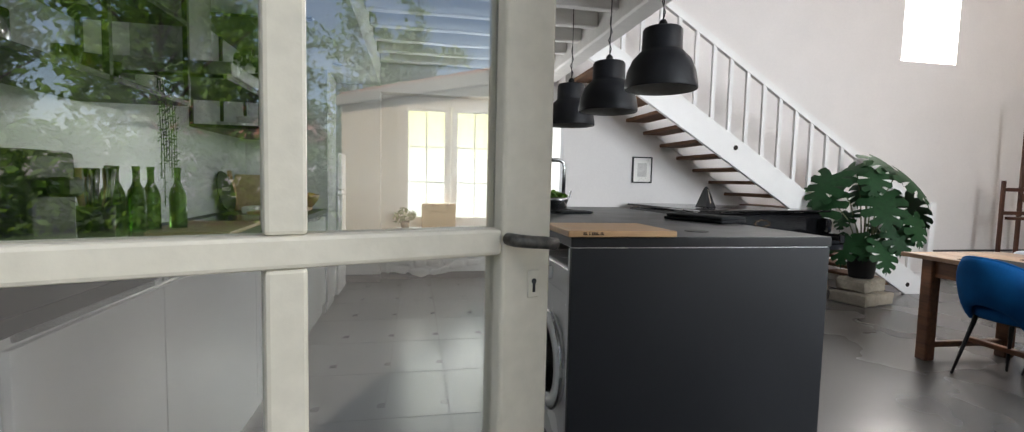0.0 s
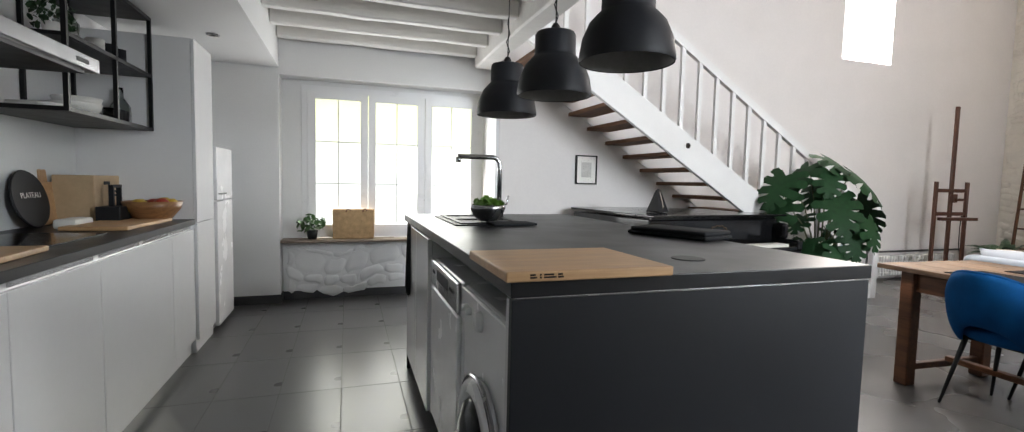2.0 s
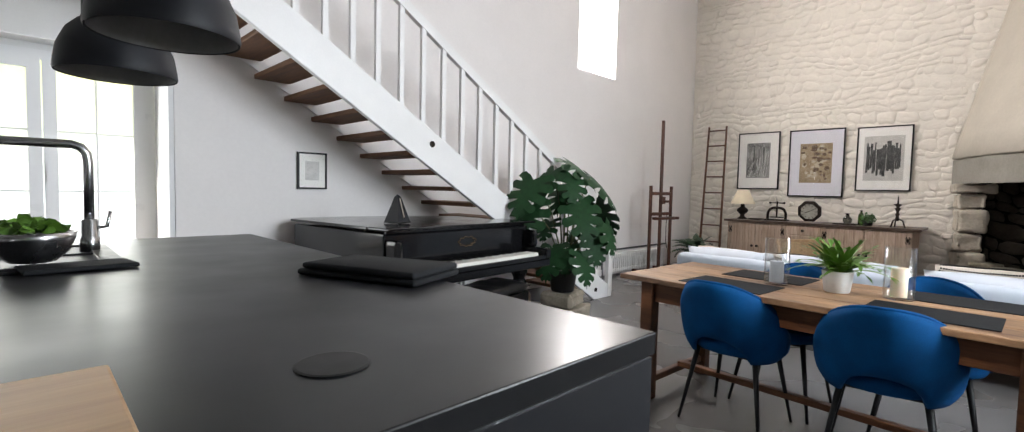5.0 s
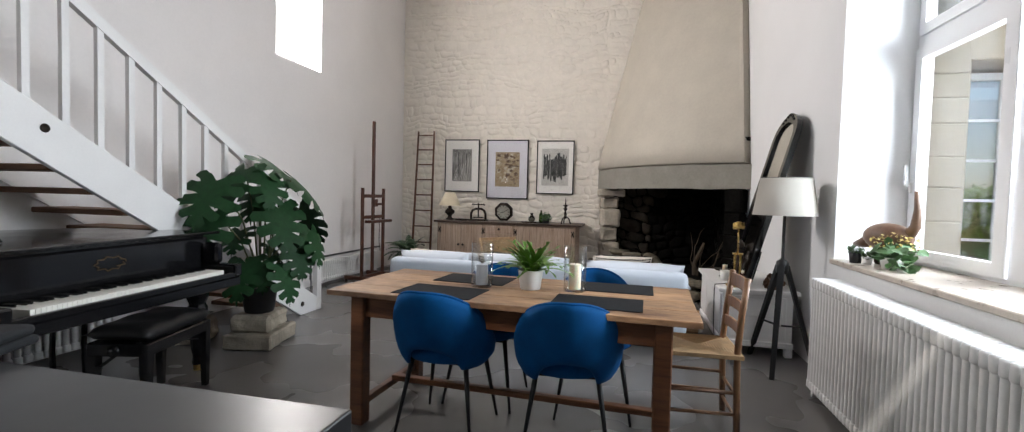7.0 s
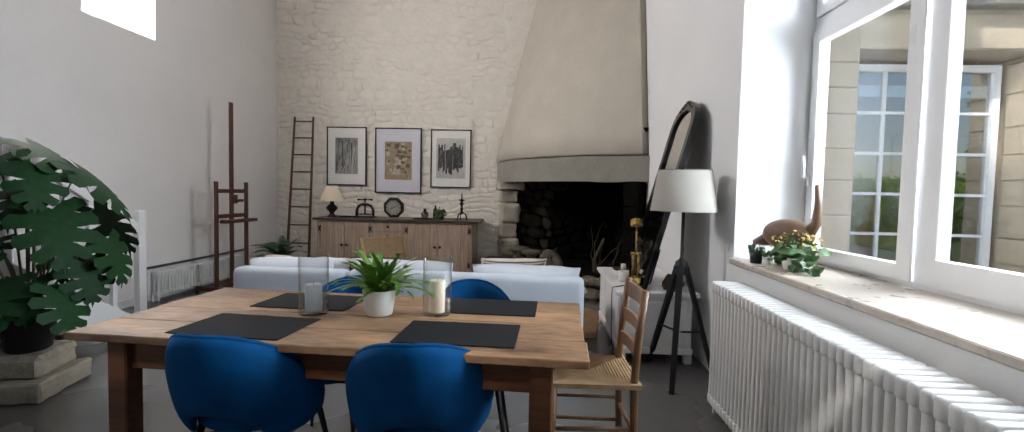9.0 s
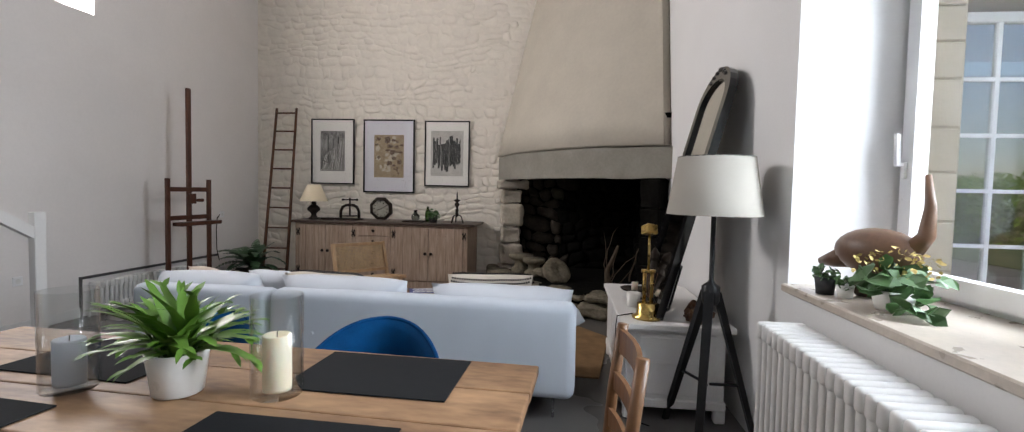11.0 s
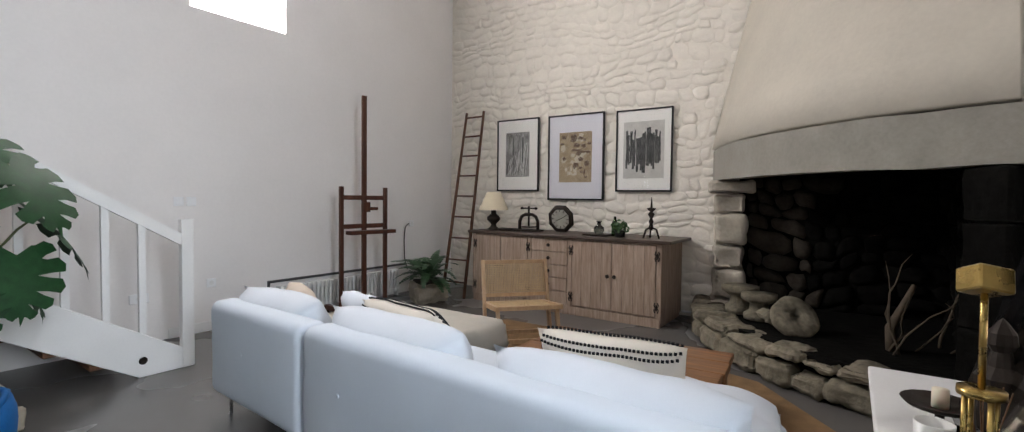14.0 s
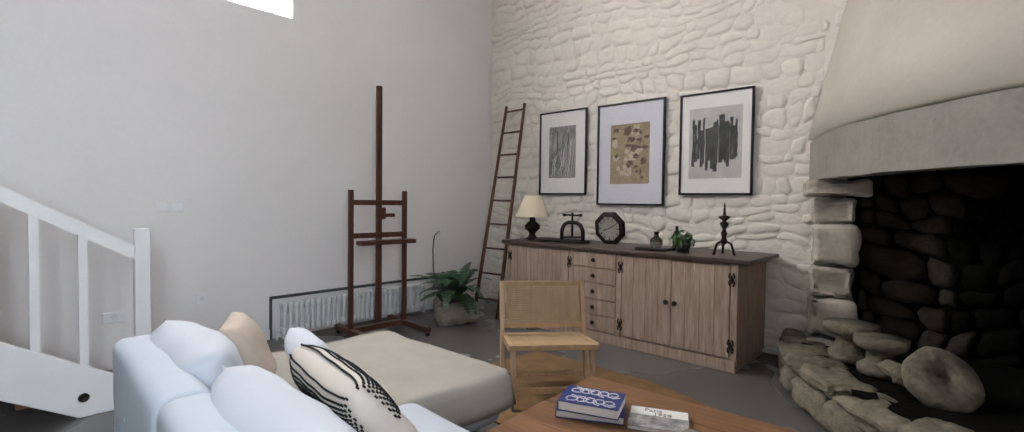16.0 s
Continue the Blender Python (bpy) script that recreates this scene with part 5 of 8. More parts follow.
for k, (u, w, h, size, droop) in enumerate(LEAVES):
    centre = ACROSS * u + ALONG * w + Vector((0, 0, h))
    out = Vector((centre.x, centre.y, 0)) - ALONG * 0.14
    yaw = math.atan2(out.y, out.x) + rng.uniform(-0.25, 0.25)
    turn = Euler((rng.uniform(-0.25, 0.25), droop, yaw), "XYZ")
    base = centre - turn.to_matrix() @ Vector((0.42 * size, 0, -0.06 * size))
    root = Vector((u * 0.12, w * 0.12 - 0.01 * (k % 3), 0.18))
    knee = root.lerp(base, 0.55) + Vector((0, 0, 0.10 * h)) - Vector((base.x, base.y, 0)) * 0.12
    part("stalk", tube([root, root.lerp(knee, 0.5) + Vector((0, 0, 0.02)), knee, knee.lerp(base, 0.6) + Vector((0, 0, 0.02)), base], 0.0085, 6, r1=0.005), STEM, monstera, smooth=True)
    if len(blades) < 5:
        lf = part("leaf", monstera_leaf(rng), LEAF_DARK, monstera, smooth=True)
        blades.append(lf.data)
    else:
        lf = new("leaf", blades[k % 5])
        lf.parent = monstera
    size *= 0.93
    lf.matrix_local = Matrix.LocRotScale(base, turn, (size, size * rng.uniform(0.92, 1.06), size))

plinth = thing("carved_stone_block", pose(5.03, 5.02, 0, 0, 0, 14), "weathered carved limestone block used as a plant stand", "stone block")
part("foot_course", rough_block(0.48, 0.40, 0.13, 3, 0.02, 5, 0.015), LIMESTONE, plinth)
sl = rough_block(0.36, 0.33, 0.15, 6, 0.025, 5, 0.03)
part("upper_course", sl, LIMESTONE, plinth).location.z = 0.12
pl2 = tagged(part("stone_fragment", rough_block(0.34, 0.28, 0.20, 9, 0.04, 5, 0.03), LIMESTONE), "rough limestone fragment on the floor", "stone block")
pl2.matrix_world = pose(4.92, 5.56, 0, 0, 0, 30)

# ---- small picture under the stairs, sockets, switches ----
def wall_picture(name, m, w, h, border, label, mount, art):
    """A framed sheet in the local xz plane, its face towards -y; art draws the marks on it."""
    p = thing(name, m, label, "picture")
    part("frame", framed(w, h, border, 0.022), BLACK_STEEL, p)
    part("mount", box(border, 0.010, border, w - border, 0.014, h - border), mount, p)
    art(p)
    g = part("glazing", box(border, 0.004, border, w - border, 0.006, h - border), PICTURE_GLASS, p)
    g.visible_shadow = False
    return p


def small_art(p):
    part("print", box(0.065, 0.0085, 0.075, 0.185, 0.0098, 0.235), surface("pale_print", (0.66, 0.64, 0.61), 0.8, var=0.1, scale=18), p, "faint pale drawing")


wall_picture("picture", pose(2.915, NORTH - 0.026, 1.213), 0.25, 0.31, 0.014, "small pale drawing in a thin black frame", PAPER, small_art)


def wall_plate(x, z, label, holes, w=0.08):
    s = thing("wall_switch" if not holes else "wall_socket", pose(x, NORTH - 0.012, z), label, "switch" if not holes else "socket")
    part("plate", box(-w / 2, 0, -0.04, w / 2, 0.011, 0.04, 0.004), UPVC, s)
    if holes:
        k = lathe([(0.021, 0), (0.019, 0.003), (0, 0.003)], 18)
        bmesh.ops.transform(k, matrix=pose(0, -0.001, 0, -90), verts=k.verts)
        part("recess", k, RADIATOR, s)
    else:
        part("rocker", box(-0.028, -0.004, -0.028, 0.028, 0.0, 0.028, 0.003), UPVC, s)


wall_plate(6.54, 1.185, "white wall light switch", False)
wall_plate(6.64, 1.185, "white wall light switch", False)
wall_plate(6.80, 0.44, "white square wall socket plate", True)
wall_plate(6.24, 0.38, "grey double wall socket", True, 0.14)


# ---- sofa ----
sofa = thing("sofa", pose(5.83, 1.54, 0, 0, 0, -2.4), "white fabric corner sofa with a chaise, seen from behind", "sofa")
part("backrest", soft_block(0.0, 0.0, 0.13, 0.17, 1.845, 0.665, 0.05, 1, 0.006), SOFA, sofa, smooth=True)
part("backrest", soft_block(0.0, 1.855, 0.13, 0.17, 2.79, 0.655, 0.05, 2, 0.006), SOFA, sofa, smooth=True)
part("seat", soft_block(0.16, 0.02, 0.13, 0.92, 1.845, 0.42, 0.06, 3, 0.006), SOFA, sofa, smooth=True)
part("chaise_seat", soft_block(0.16, 1.855, 0.13, 1.46, 2.78, 0.40, 0.06, 4, 0.006), SOFA, sofa, smooth=True)
for x, y in ((0.09, 0.12), (0.85, 0.12), (0.09, 1.75), (0.09, 2.10), (0.09, 2.72), (1.36, 2.68), (1.36, 1.95)):
    lg = bmesh.new()
    lathe([(0.010, 0), (0.010, 0.13)], 10, lg, (x, y, 0))
    lathe([(0.022, 0.125), (0.022, 0.135), (0, 0.135)], 12, lg, (x, y, 0))
    part("leg", lg, STEEL, sofa, "chrome leg")
for x, y in ((-0.002, 0.95), (-0.002, 1.55), (-0.002, 2.4)):
    k = lathe([(0.010, 0), (0.008, 0.003), (0, 0.004)], 10)
    bmesh.ops.transform(k, matrix=pose(x, y, 0.42, 0, -90), verts=k.verts)
    part("button", k, SOFA, sofa, smooth=True)


def cushion(name, m, w, d, h, material, label, seed, group="", **kw):
    ob = part(name, pillow(w, d, h, 16, 0.42, seed, **kw), material, smooth=True)
    ob.matrix_world = m
    return tagged(ob, label, "cushion", group)


def upright(x, y, z, turn, lean):
    """A pose for a cushion that stands on its edge and leans back against the sofa back."""
    return pose(x, y, z, 0, 0, turn) @ pose(0, 0, 0, 0, 90 - lean, 0)


for k, (y, w, z) in enumerate(((1.98, 0.86, 0.525), (2.98, 0.84, 0.53), (3.92, 0.74, 0.52))):
    cushion("back_cushion", upright(6.10 + 0.04 * k, y, z, -2.4, 18), 0.41, w, 0.24, CUSHION, "plump white cotton back cushion on the sofa", 3 + k, "white sofa cushions", wrinkle=0.014)
cushion("arm_cushion", pose(6.42, 1.72, 0.50, 8, 4, 10), 0.50, 0.42, 0.16, CUSHION, "flat white cushion at the end of the sofa", 9, wrinkle=0.012)
cushion("scatter_cushion", upright(6.42, 4.10, 0.53, -25, 28), 0.38, 0.40, 0.15, BEIGE_CLOTH, "beige linen scatter cushion", 11)
cushion("scatter_cushion", upright(6.58, 3.72, 0.52, -12, 30), 0.34, 0.40, 0.15, CUSHION, "white fringed scatter cushion", 12)


def dotted_cushion(m, w, d, seed, side, rows=12):
    c = thing("scatter_cushion", m, "cream cushion with black woven dashes", "cushion", "dotted cushions")
    bm = pillow(w, d, 0.17, 18, 0.42, seed)
    part("cover", bm, surface("cream_canvas", (0.66, 0.60, 0.52), 0.9, var=0.04, scale=9, grain=190, bump=0.4), c, smooth=True)
    db = bmesh.new()
    for i in range(rows):
        for j in range(34):
            u = -0.96 + 0.95 * i / 11 if side < 0 else 0.96 - 0.95 * i / 11
            v = -0.94 + 1.88 * (j + 0.5 * (i % 2)) / 34
            e = max(0.0, (1 - u ** 4) * (1 - v ** 4)) ** 0.42
            if e < 0.08:
                continue
            pin = 1 - 0.06 * (1 - abs(u * v)) * (abs(u) ** 3 + abs(v) ** 3)
            x, y = u * w / 2 * pin, v * d / 2 * pin
            crease = noise.noise((x * 7 + seed, y * 7, seed * 1.7)) * 0.016 * e
            for z in (0.085 * e + crease + 0.001, -0.085 * e + crease - 0.001):
                box(x - 0.0048, y - 0.0050, z - 0.003, x + 0.0048, y + 0.0050, z + 0.003, 0.0, db)
    tagged(part("weave_pattern", db, FABRIC_BLACK, c), "black woven dash pattern", kind="stuff")
    return c


dotted_cushion(upright(6.48, 3.24, 0.52, -8, 38), 0.42, 0.62, 21, -1)
dotted_cushion(upright(6.40, 2.10, 0.545, 8, 22), 0.42, 0.56, 23, -1, 2)

# throw laid over the chaise
bm = bmesh.new()
n = 26
rows = []
for i in range(n + 1):
    row = []
    for j in range(n + 1):
        u, v = i / n, j / n
        x, y = 6.36 + 1.22 * u, 3.10 + 1.26 * v
        edge_x, edge_y = 7.33, 3.375 - 0.042 * (x - 5.83)
        down_x, down_y = max(0.0, x - edge_x), max(0.0, edge_y - y)
        down = max(down_x, down_y)
        z = 0.425 - max(0.0, down - 0.03) + 0.012 * noise.noise((x * 4, y * 4, 2)) + 0.004 * noise.noise((x * 13, y * 13, 5))
        flare = 0.02 + 0.018 * math.sin(11 * (u + v)) if down > 0.03 else 0.0
        row.append(bm.verts.new((min(x, edge_x + min(down_x, 0.03)) + (flare if down_x > 0.03 else 0), max(y, edge_y - min(down_y, 0.03)) - (flare if down_y > 0.03 else 0), max(z, 0.16))))
    rows.append(row)
for i in range(n):
    for j in range(n):
        bm.faces.new((rows[i][j], rows[i + 1][j], rows[i + 1][j + 1], rows[i][j + 1]))
r = bmesh.ops.solidify(bm, geom=bm.faces[:], thickness=-0.012)
throw = part("throw_blanket", bm, CREAM_CLOTH, smooth=True)
tagged(throw, "cream wool throw spread over the chaise", "blanket")

# ---- rug, coffee table, books ----
rug = part("jute_rug", prism([(6.55, 1.35), (7.55, 1.2), (8.35, 1.85), (8.75, 3.2), (8.75, 4.25), (7.6, 4.35), (7.52, 3.2), (6.6, 2.6)], 0.001, 0.014, 0.004), JUTE)
tagged(rug, "brown jute rug under the coffee table", "rug")
coffee = thing("coffee_table", pose(7.05, 1.88, 0, 0, 0, 3), "low table of broad reclaimed brown planks", "coffee table")
for k in range(4):
    bm = box(0.222 * k, -0.01 * k % 0.02, 0.255, 0.222 * k + 0.218, 1.20 + 0.008 * (k % 2), 0.30, 0.006, seg=2)
    part("plank", bm, COFFEE_WOOD, coffee)
for x, y in ((0.06, 0.08), (0.82, 0.08), (0.06, 1.10), (0.82, 1.10)):
    part("leg", box(x - 0.04, y - 0.04, 0.014, x + 0.04, y + 0.04, 0.254, 0.005), COFFEE_WOOD, coffee)
part("batten", box(0.04, 0.15, 0.225, 0.85, 0.22, 0.254), COFFEE_WOOD, coffee)
part("batten", box(0.04, 0.98, 0.225, 0.85, 1.05, 0.254), COFFEE_WOOD, coffee)


def text_on(parent, words, size, m, material, name="lettering"):
    cu = bpy.data.curves.new(name, "FONT")
    cu.body, cu.size, cu.align_x, cu.extrude = words, size, "CENTER", 0.0004
    tmp = bpy.data.objects.new("tmp", cu)
    me = bpy.data.meshes.new_from_object(tmp)
    bpy.data.objects.remove(tmp)
    me.materials.append(material)
    ob = new(name, me)
    ob.parent = parent
    ob.matrix_local = m
    return ob


def book(m, w, d, h, cover, label):
    b = thing("book", m, label, "book", "books on the coffee table")
    part("page_block", box(0.004, 0.004, 0.004, w - 0.004, d - 0.002, h - 0.004), PAPER, b)
    cv = bmesh.new()
    box(0, 0, 0, w, d, 0.003, 0, cv)
    box(0, 0, h - 0.003, w, d, h, 0, cv)
    box(0, 0, 0.003, 0.003, d, h - 0.003, 0, cv)
    part("cover", cv, cover, b)
    return b


b1 = book(pose(7.30, 2.95, 0.301, 0, 0, -62), 0.30, 0.24, 0.035, RED_PAPER, "large dark blue book lying flat")
b2 = book(pose(7.30, 2.94, 0.337, 0, 0, -70), 0.27, 0.20, 0.045, RED_PAPER, "thick blue book with white curling pattern")
sw2 = bmesh.new()
for i in range(5):
    for s in (0.0, 0.5):
        c = (0.05 + 0.043 * i, 0.05 + 0.10 * s * 2)
        tube([(c[0] + (0.016 + 0.002 * k) * math.cos(k * 0.9 + i), c[1] + (0.016 + 0.0025 * k) * math.sin(k * 0.9 + i), 0.0455) for k in range(10)], 0.0028, 4, sw2)
part("pattern", sw2, PAPER, b2, "white curling line pattern")
b3 = book(pose(7.42, 2.66, 0.301, 0, 0, -66), 0.25, 0.21, 0.022, surface("grey_photo_cover", (0.50, 0.49, 0.47), 0.4, var=0.3, scale=14, dark=(0.05, 0.05, 0.05)), "photo book with a grey cover titled Paris 1958")
part("title_band", box(0.003, 0.125, 0.0222, 0.247, 0.205, 0.0228), PAPER, b3)
text_on(b3, "Paris", 0.040, pose(0.10, 0.165, 0.0230), IRON)
text_on(b3, "1958", 0.040, pose(0.14, 0.130, 0.0230), IRON)
b4 = book(pose(7.42, 2.38, 0.301, 0, 0, -50), 0.16, 0.12, 0.014, surface("beach_cover", (0.12, 0.25, 0.48), 0.4, var=0.25, scale=16), "small book with a blue seaside cover")
shell = tagged(part("stone_shell", rough_block(0.10, 0.07, 0.04, 31, 0.02, 3, 0.015), LIMESTONE), "small pale stone on the coffee table", "stone")
shell.matrix_world = pose(7.50, 2.42, 0.301)

# ---- lounge chair ----
lounge = thing("lounge_chair", pose(8.16, 3.70, 0.014, 0, 0, 228) @ Matrix.Scale(1.06, 4), "pale ash folding lounge chair with woven cane", "chair")
# local: faces +x
for y in (-0.27, 0.27):
    part("long_rail", bar((-0.18, y, 0.645), (0.02, y, 0.02), 0.026, 0.038), LOUNGE_WOOD, lounge)
    part("seat_rail", bar((0.32, y * 0.93, 0.345), (-0.16, y * 0.93, 0.285), 0.026, 0.036), LOUNGE_WOOD, lounge)
    part("front_leg", bar((0.27, y * 0.86, 0.35), (0.36, y * 0.86, 0.0), 0.026, 0.034), LOUNGE_WOOD, lounge)
for a, b in (((-0.18, -0.27, 0.63), (-0.18, 0.27, 0.63)), ((-0.095, -0.27, 0.37), (-0.095, 0.27, 0.37)), ((0.33, -0.26, 0.347), (0.33, 0.26, 0.347)),
             ((-0.15, -0.25, 0.287), (-0.15, 0.25, 0.287)), ((0.335, -0.23, 0.10), (0.335, 0.23, 0.10)), ((0.0, -0.25, 0.08), (0.0, 0.25, 0.08))):
    part("cross_rail", bar(a, b, 0.026, 0.030), LOUNGE_WOOD, lounge)
bm = bmesh.new()
for i in range(36):
    y = -0.250 + 0.5 * i / 35
    tube([(-0.176, y, 0.625), (-0.096, y, 0.375)], 0.0042, 4, bm)
for i in range(18):
    t = i / 17
    tube([(-0.180 + 0.08 * t, -0.255, 0.62 - 0.24 * t), (-0.180 + 0.08 * t, 0.255, 0.62 - 0.24 * t)], 0.0042, 4, bm)
tagged(part("cane_back", bm, CANE, lounge), "woven cane back", kind="stuff")
bm = bmesh.new()
for i in range(34):
    y = -0.235 + 0.47 * i / 33
    tube([(0.325, y, 0.360), (0.09, y, 0.312), (-0.15, y, 0.300)], 0.0055, 4, bm)
part("cane_seat", bm, CANE, lounge, "woven cane seat")

# ---- sideboard ----
SB = 9.36
side = thing("sideboard", pose(0, 0, 0), "limed oak sideboard with four doors and five drawers", "sideboard")
part("carcass", box(SB + 0.022, 2.85, 0.05, 10.05, 5.18, 0.822), LIMED, side)
part("top", box(SB - 0.03, 2.76, 0.822, 10.07, 5.24, 0.855, 0.006, seg=2), LIMED_TOP, side, "dark stained top")
part("plinth", box(SB + 0.006, 2.86, 0.0, 10.04, 5.17, 0.09, 0.004), LIMED, side)
for y in (2.85, 3.82, 4.33, 5.13):
    part("stile", box(SB, y, 0.09, SB + 0.022, y + 0.05, 0.822, 0.002), LIMED, side)


def side_door(y0, y1, knob_left):
    d = part("door", box(SB - 0.004, y0, 0.105, SB + 0.020, y1, 0.805, 0.004), LIMED, side)
    gv = bmesh.new()
    for k in range(1, 4):
        y = y0 + (y1 - y0) * k / 4
        box(SB - 0.0048, y - 0.0012, 0.115, SB - 0.0040, y + 0.0012, 0.795, 0, gv)
    part("board_joint", gv, LIMED_TOP, d)
    kb = lathe([(0.008, 0), (0.008, 0.012), (0.020, 0.018), (0.019, 0.028), (0.010, 0.033), (0, 0.034)], 16)
    y = y1 - 0.035 if knob_left else y0 + 0.035
    bmesh.ops.transform(kb, matrix=pose(SB - 0.004, y, 0.46, 0, -90), verts=kb.verts)
    part("knob", kb, IRON, d, smooth=True)
    for z in (0.20, 0.70):
        yy = y0 - 0.012 if knob_left else y1 + 0.012
        hb = bmesh.new()
        for s in (-1, 1):
            tube([(SB - 0.006, yy + s * 0.004, z + 0.000), (SB - 0.006, yy + s * 0.022, z + 0.020), (SB - 0.006, yy + s * 0.012, z + 0.050)], 0.006, 6, hb)
            tube([(SB - 0.006, yy + s * 0.004, z), (SB - 0.006, yy + s * 0.022, z - 0.020), (SB - 0.006, yy + s * 0.012, z - 0.050)], 0.006, 6, hb)
        tube([(SB - 0.007, yy, z - 0.03), (SB - 0.007, yy, z + 0.03)], 0.008, 6, hb)
        part("hinge", hb, IRON, d, "black iron butterfly hinge")


side_door(2.905, 3.36, True)
side_door(3.365, 3.815, False)
side_door(4.385, 4.755, True)
side_door(4.76, 5.125, False)
for k in range(5):
    z0 = 0.105 + 0.142 * k
    d = part("drawer", box(SB - 0.004, 3.875, z0, SB + 0.020, 4.325, z0 + 0.134, 0.004), LIMED, side)
    kb = lathe([(0.008, 0), (0.008, 0.010), (0.019, 0.016), (0.018, 0.026), (0, 0.031)], 16)
    bmesh.ops.transform(kb, matrix=pose(SB - 0.004, 4.10, z0 + 0.067, 0, -90), verts=kb.verts)
    part("knob", kb, IRON, d, smooth=True)

ST = 0.856
tl = thing("table_lamp", pose(9.62, 5.06, ST), "old bronze oil-lamp base with a cream shade", "lamp")
part("base", lathe([(0.0, 0), (0.070, 0), (0.072, 0.012), (0.045, 0.03), (0.030, 0.06), (0.045, 0.085), (0.082, 0.12), (0.085, 0.15), (0.05, 0.185), (0.03, 0.20), (0.034, 0.23), (0.022, 0.25), (0, 0.25)], 24, closed=False), IRON, tl, smooth=True)
part("shade", lathe([(0.185, 0.245), (0.183, 0.25), (0.085, 0.47), (0.083, 0.47), (0.181, 0.248)], 32, closed=False), SHADE_CREAM, tl, "cream conical shade", True)
dishp = tagged(part("shallow_dish", lathe([(0.0, 0.003), (0.09, 0.0), (0.125, 0.02), (0.120, 0.02), (0.085, 0.008), (0, 0.008)], 24), IRON, smooth=True), "shallow dark metal dish", "dish")
dishp.matrix_world = pose(9.60, 4.84, ST)
press = thing("book_press", pose(9.64, 4.55, ST, 0, 0, 90), "small black cast-iron book press", "press")
part("base", box(-0.16, -0.09, 0, 0.16, 0.09, 0.022, 0.005), IRON, press)
part("arch", tube([(-0.13, 0, 0.02), (-0.128, 0, 0.12), (-0.10, 0, 0.175), (-0.05, 0, 0.20), (0.05, 0, 0.20), (0.10, 0, 0.175), (0.128, 0, 0.12), (0.13, 0, 0.02)], 0.020, 8), IRON, press, smooth=True)
part("screw", tube([(0, 0, 0.05), (0, 0, 0.30)], 0.012, 8), IRON, press, smooth=True)
part("plate", box(-0.085, -0.07, 0.045, 0.085, 0.07, 0.06, 0.004), IRON, press)
part("handle_bar", tube([(-0.10, 0, 0.275), (0.10, 0, 0.275)], 0.009, 8), IRON, press, smooth=True)
for s in (-1, 1):
    part("handle_ball", lathe([(0, -0.018), (0.016, -0.009), (0.018, 0), (0.016, 0.009), (0, 0.018)], 12, centre=(s * 0.10, 0, 0.275)), IRON, press, smooth=True)
clock = thing("mantel_clock", pose(9.60, 4.09, ST + 0.165, 0, -8, 0), "round clock in an octagonal dark wooden case", "clock")
oc = lathe([(0.0, 0), (0.155, 0.0), (0.165, 0.015), (0.160, 0.05), (0.125, 0.062), (0.118, 0.050)], 8, closed=False)
bmesh.ops.transform(oc, matrix=pose(0.03, 0, 0, 0, -90, 0) @ pose(0, 0, 0, 0, 0, 22.5), verts=oc.verts)
part("case", oc, IRON, clock)
df = lathe([(0.0, 0.050), (0.120, 0.050)], 36, closed=False)
bmesh.ops.transform(df, matrix=pose(0.03, 0, 0, 0, -90, 0), verts=df.verts)
part("dial", df, surface("aged_dial", (0.42, 0.40, 0.34), 0.5, scale=20, var=0.15), clock)
nm = bmesh.new()
for k in range(12):
    a = k * math.pi / 6
    b2m = box(-0.0185, -0.004, 0.082, -0.0205, 0.004, 0.108)
    join(nm, b2m, pose(0, 0, 0, math.degrees(a)))
part("numerals", nm, IRON, clock)
hd = bmesh.new()
join(hd, box(-0.022, -0.003, -0.01, -0.0205, 0.003, 0.085), pose(0, 0, 0, 62))
join(hd, box(-0.023, -0.004, -0.01, -0.0215, 0.004, 0.058), pose(0, 0, 0, 250))
part("clock_hands", hd, IRON, clock)
tray = tagged(part("flat_tray", box(-0.09, -0.14, 0, 0.09, 0.14, 0.018, 0.006), IRON), "flat dark wooden tray", "tray")
tray.matrix_world = pose(9.56, 3.62, ST)
vase = tagged(part("small_vase", lathe([(0.0, 0), (0.035, 0), (0.055, 0.03), (0.055, 0.07), (0.022, 0.10), (0.020, 0.125), (0.032, 0.14), (0.028, 0.14), (0.016, 0.12), (0, 0.11)], 20, closed=False), glass("smoky_glass", (0.25, 0.27, 0.24)), smooth=True), "small round smoky glass vase", "vase")
vase.matrix_world = pose(9.56, 3.60, ST + 0.019)
bot = tagged(part("dark_bottle", lathe([(0.0, 0), (0.035, 0), (0.036, 0.12), (0.030, 0.15), (0.014, 0.175), (0.014, 0.21), (0, 0.21)], 18, closed=False), GLASS_GREEN, smooth=True), "dark green glass bottle", "bottle")
bot.matrix_world = pose(9.66, 3.46, ST)
succ = thing("trailing_plant", pose(9.56, 3.36, ST), "bushy small green plant in a dark pot", "potted plant")
part("pot", lathe([(0.0, 0), (0.05, 0), (0.06, 0.07), (0.055, 0.07), (0, 0.06)], 18, closed=False), POT_BLACK, succ, smooth=True)


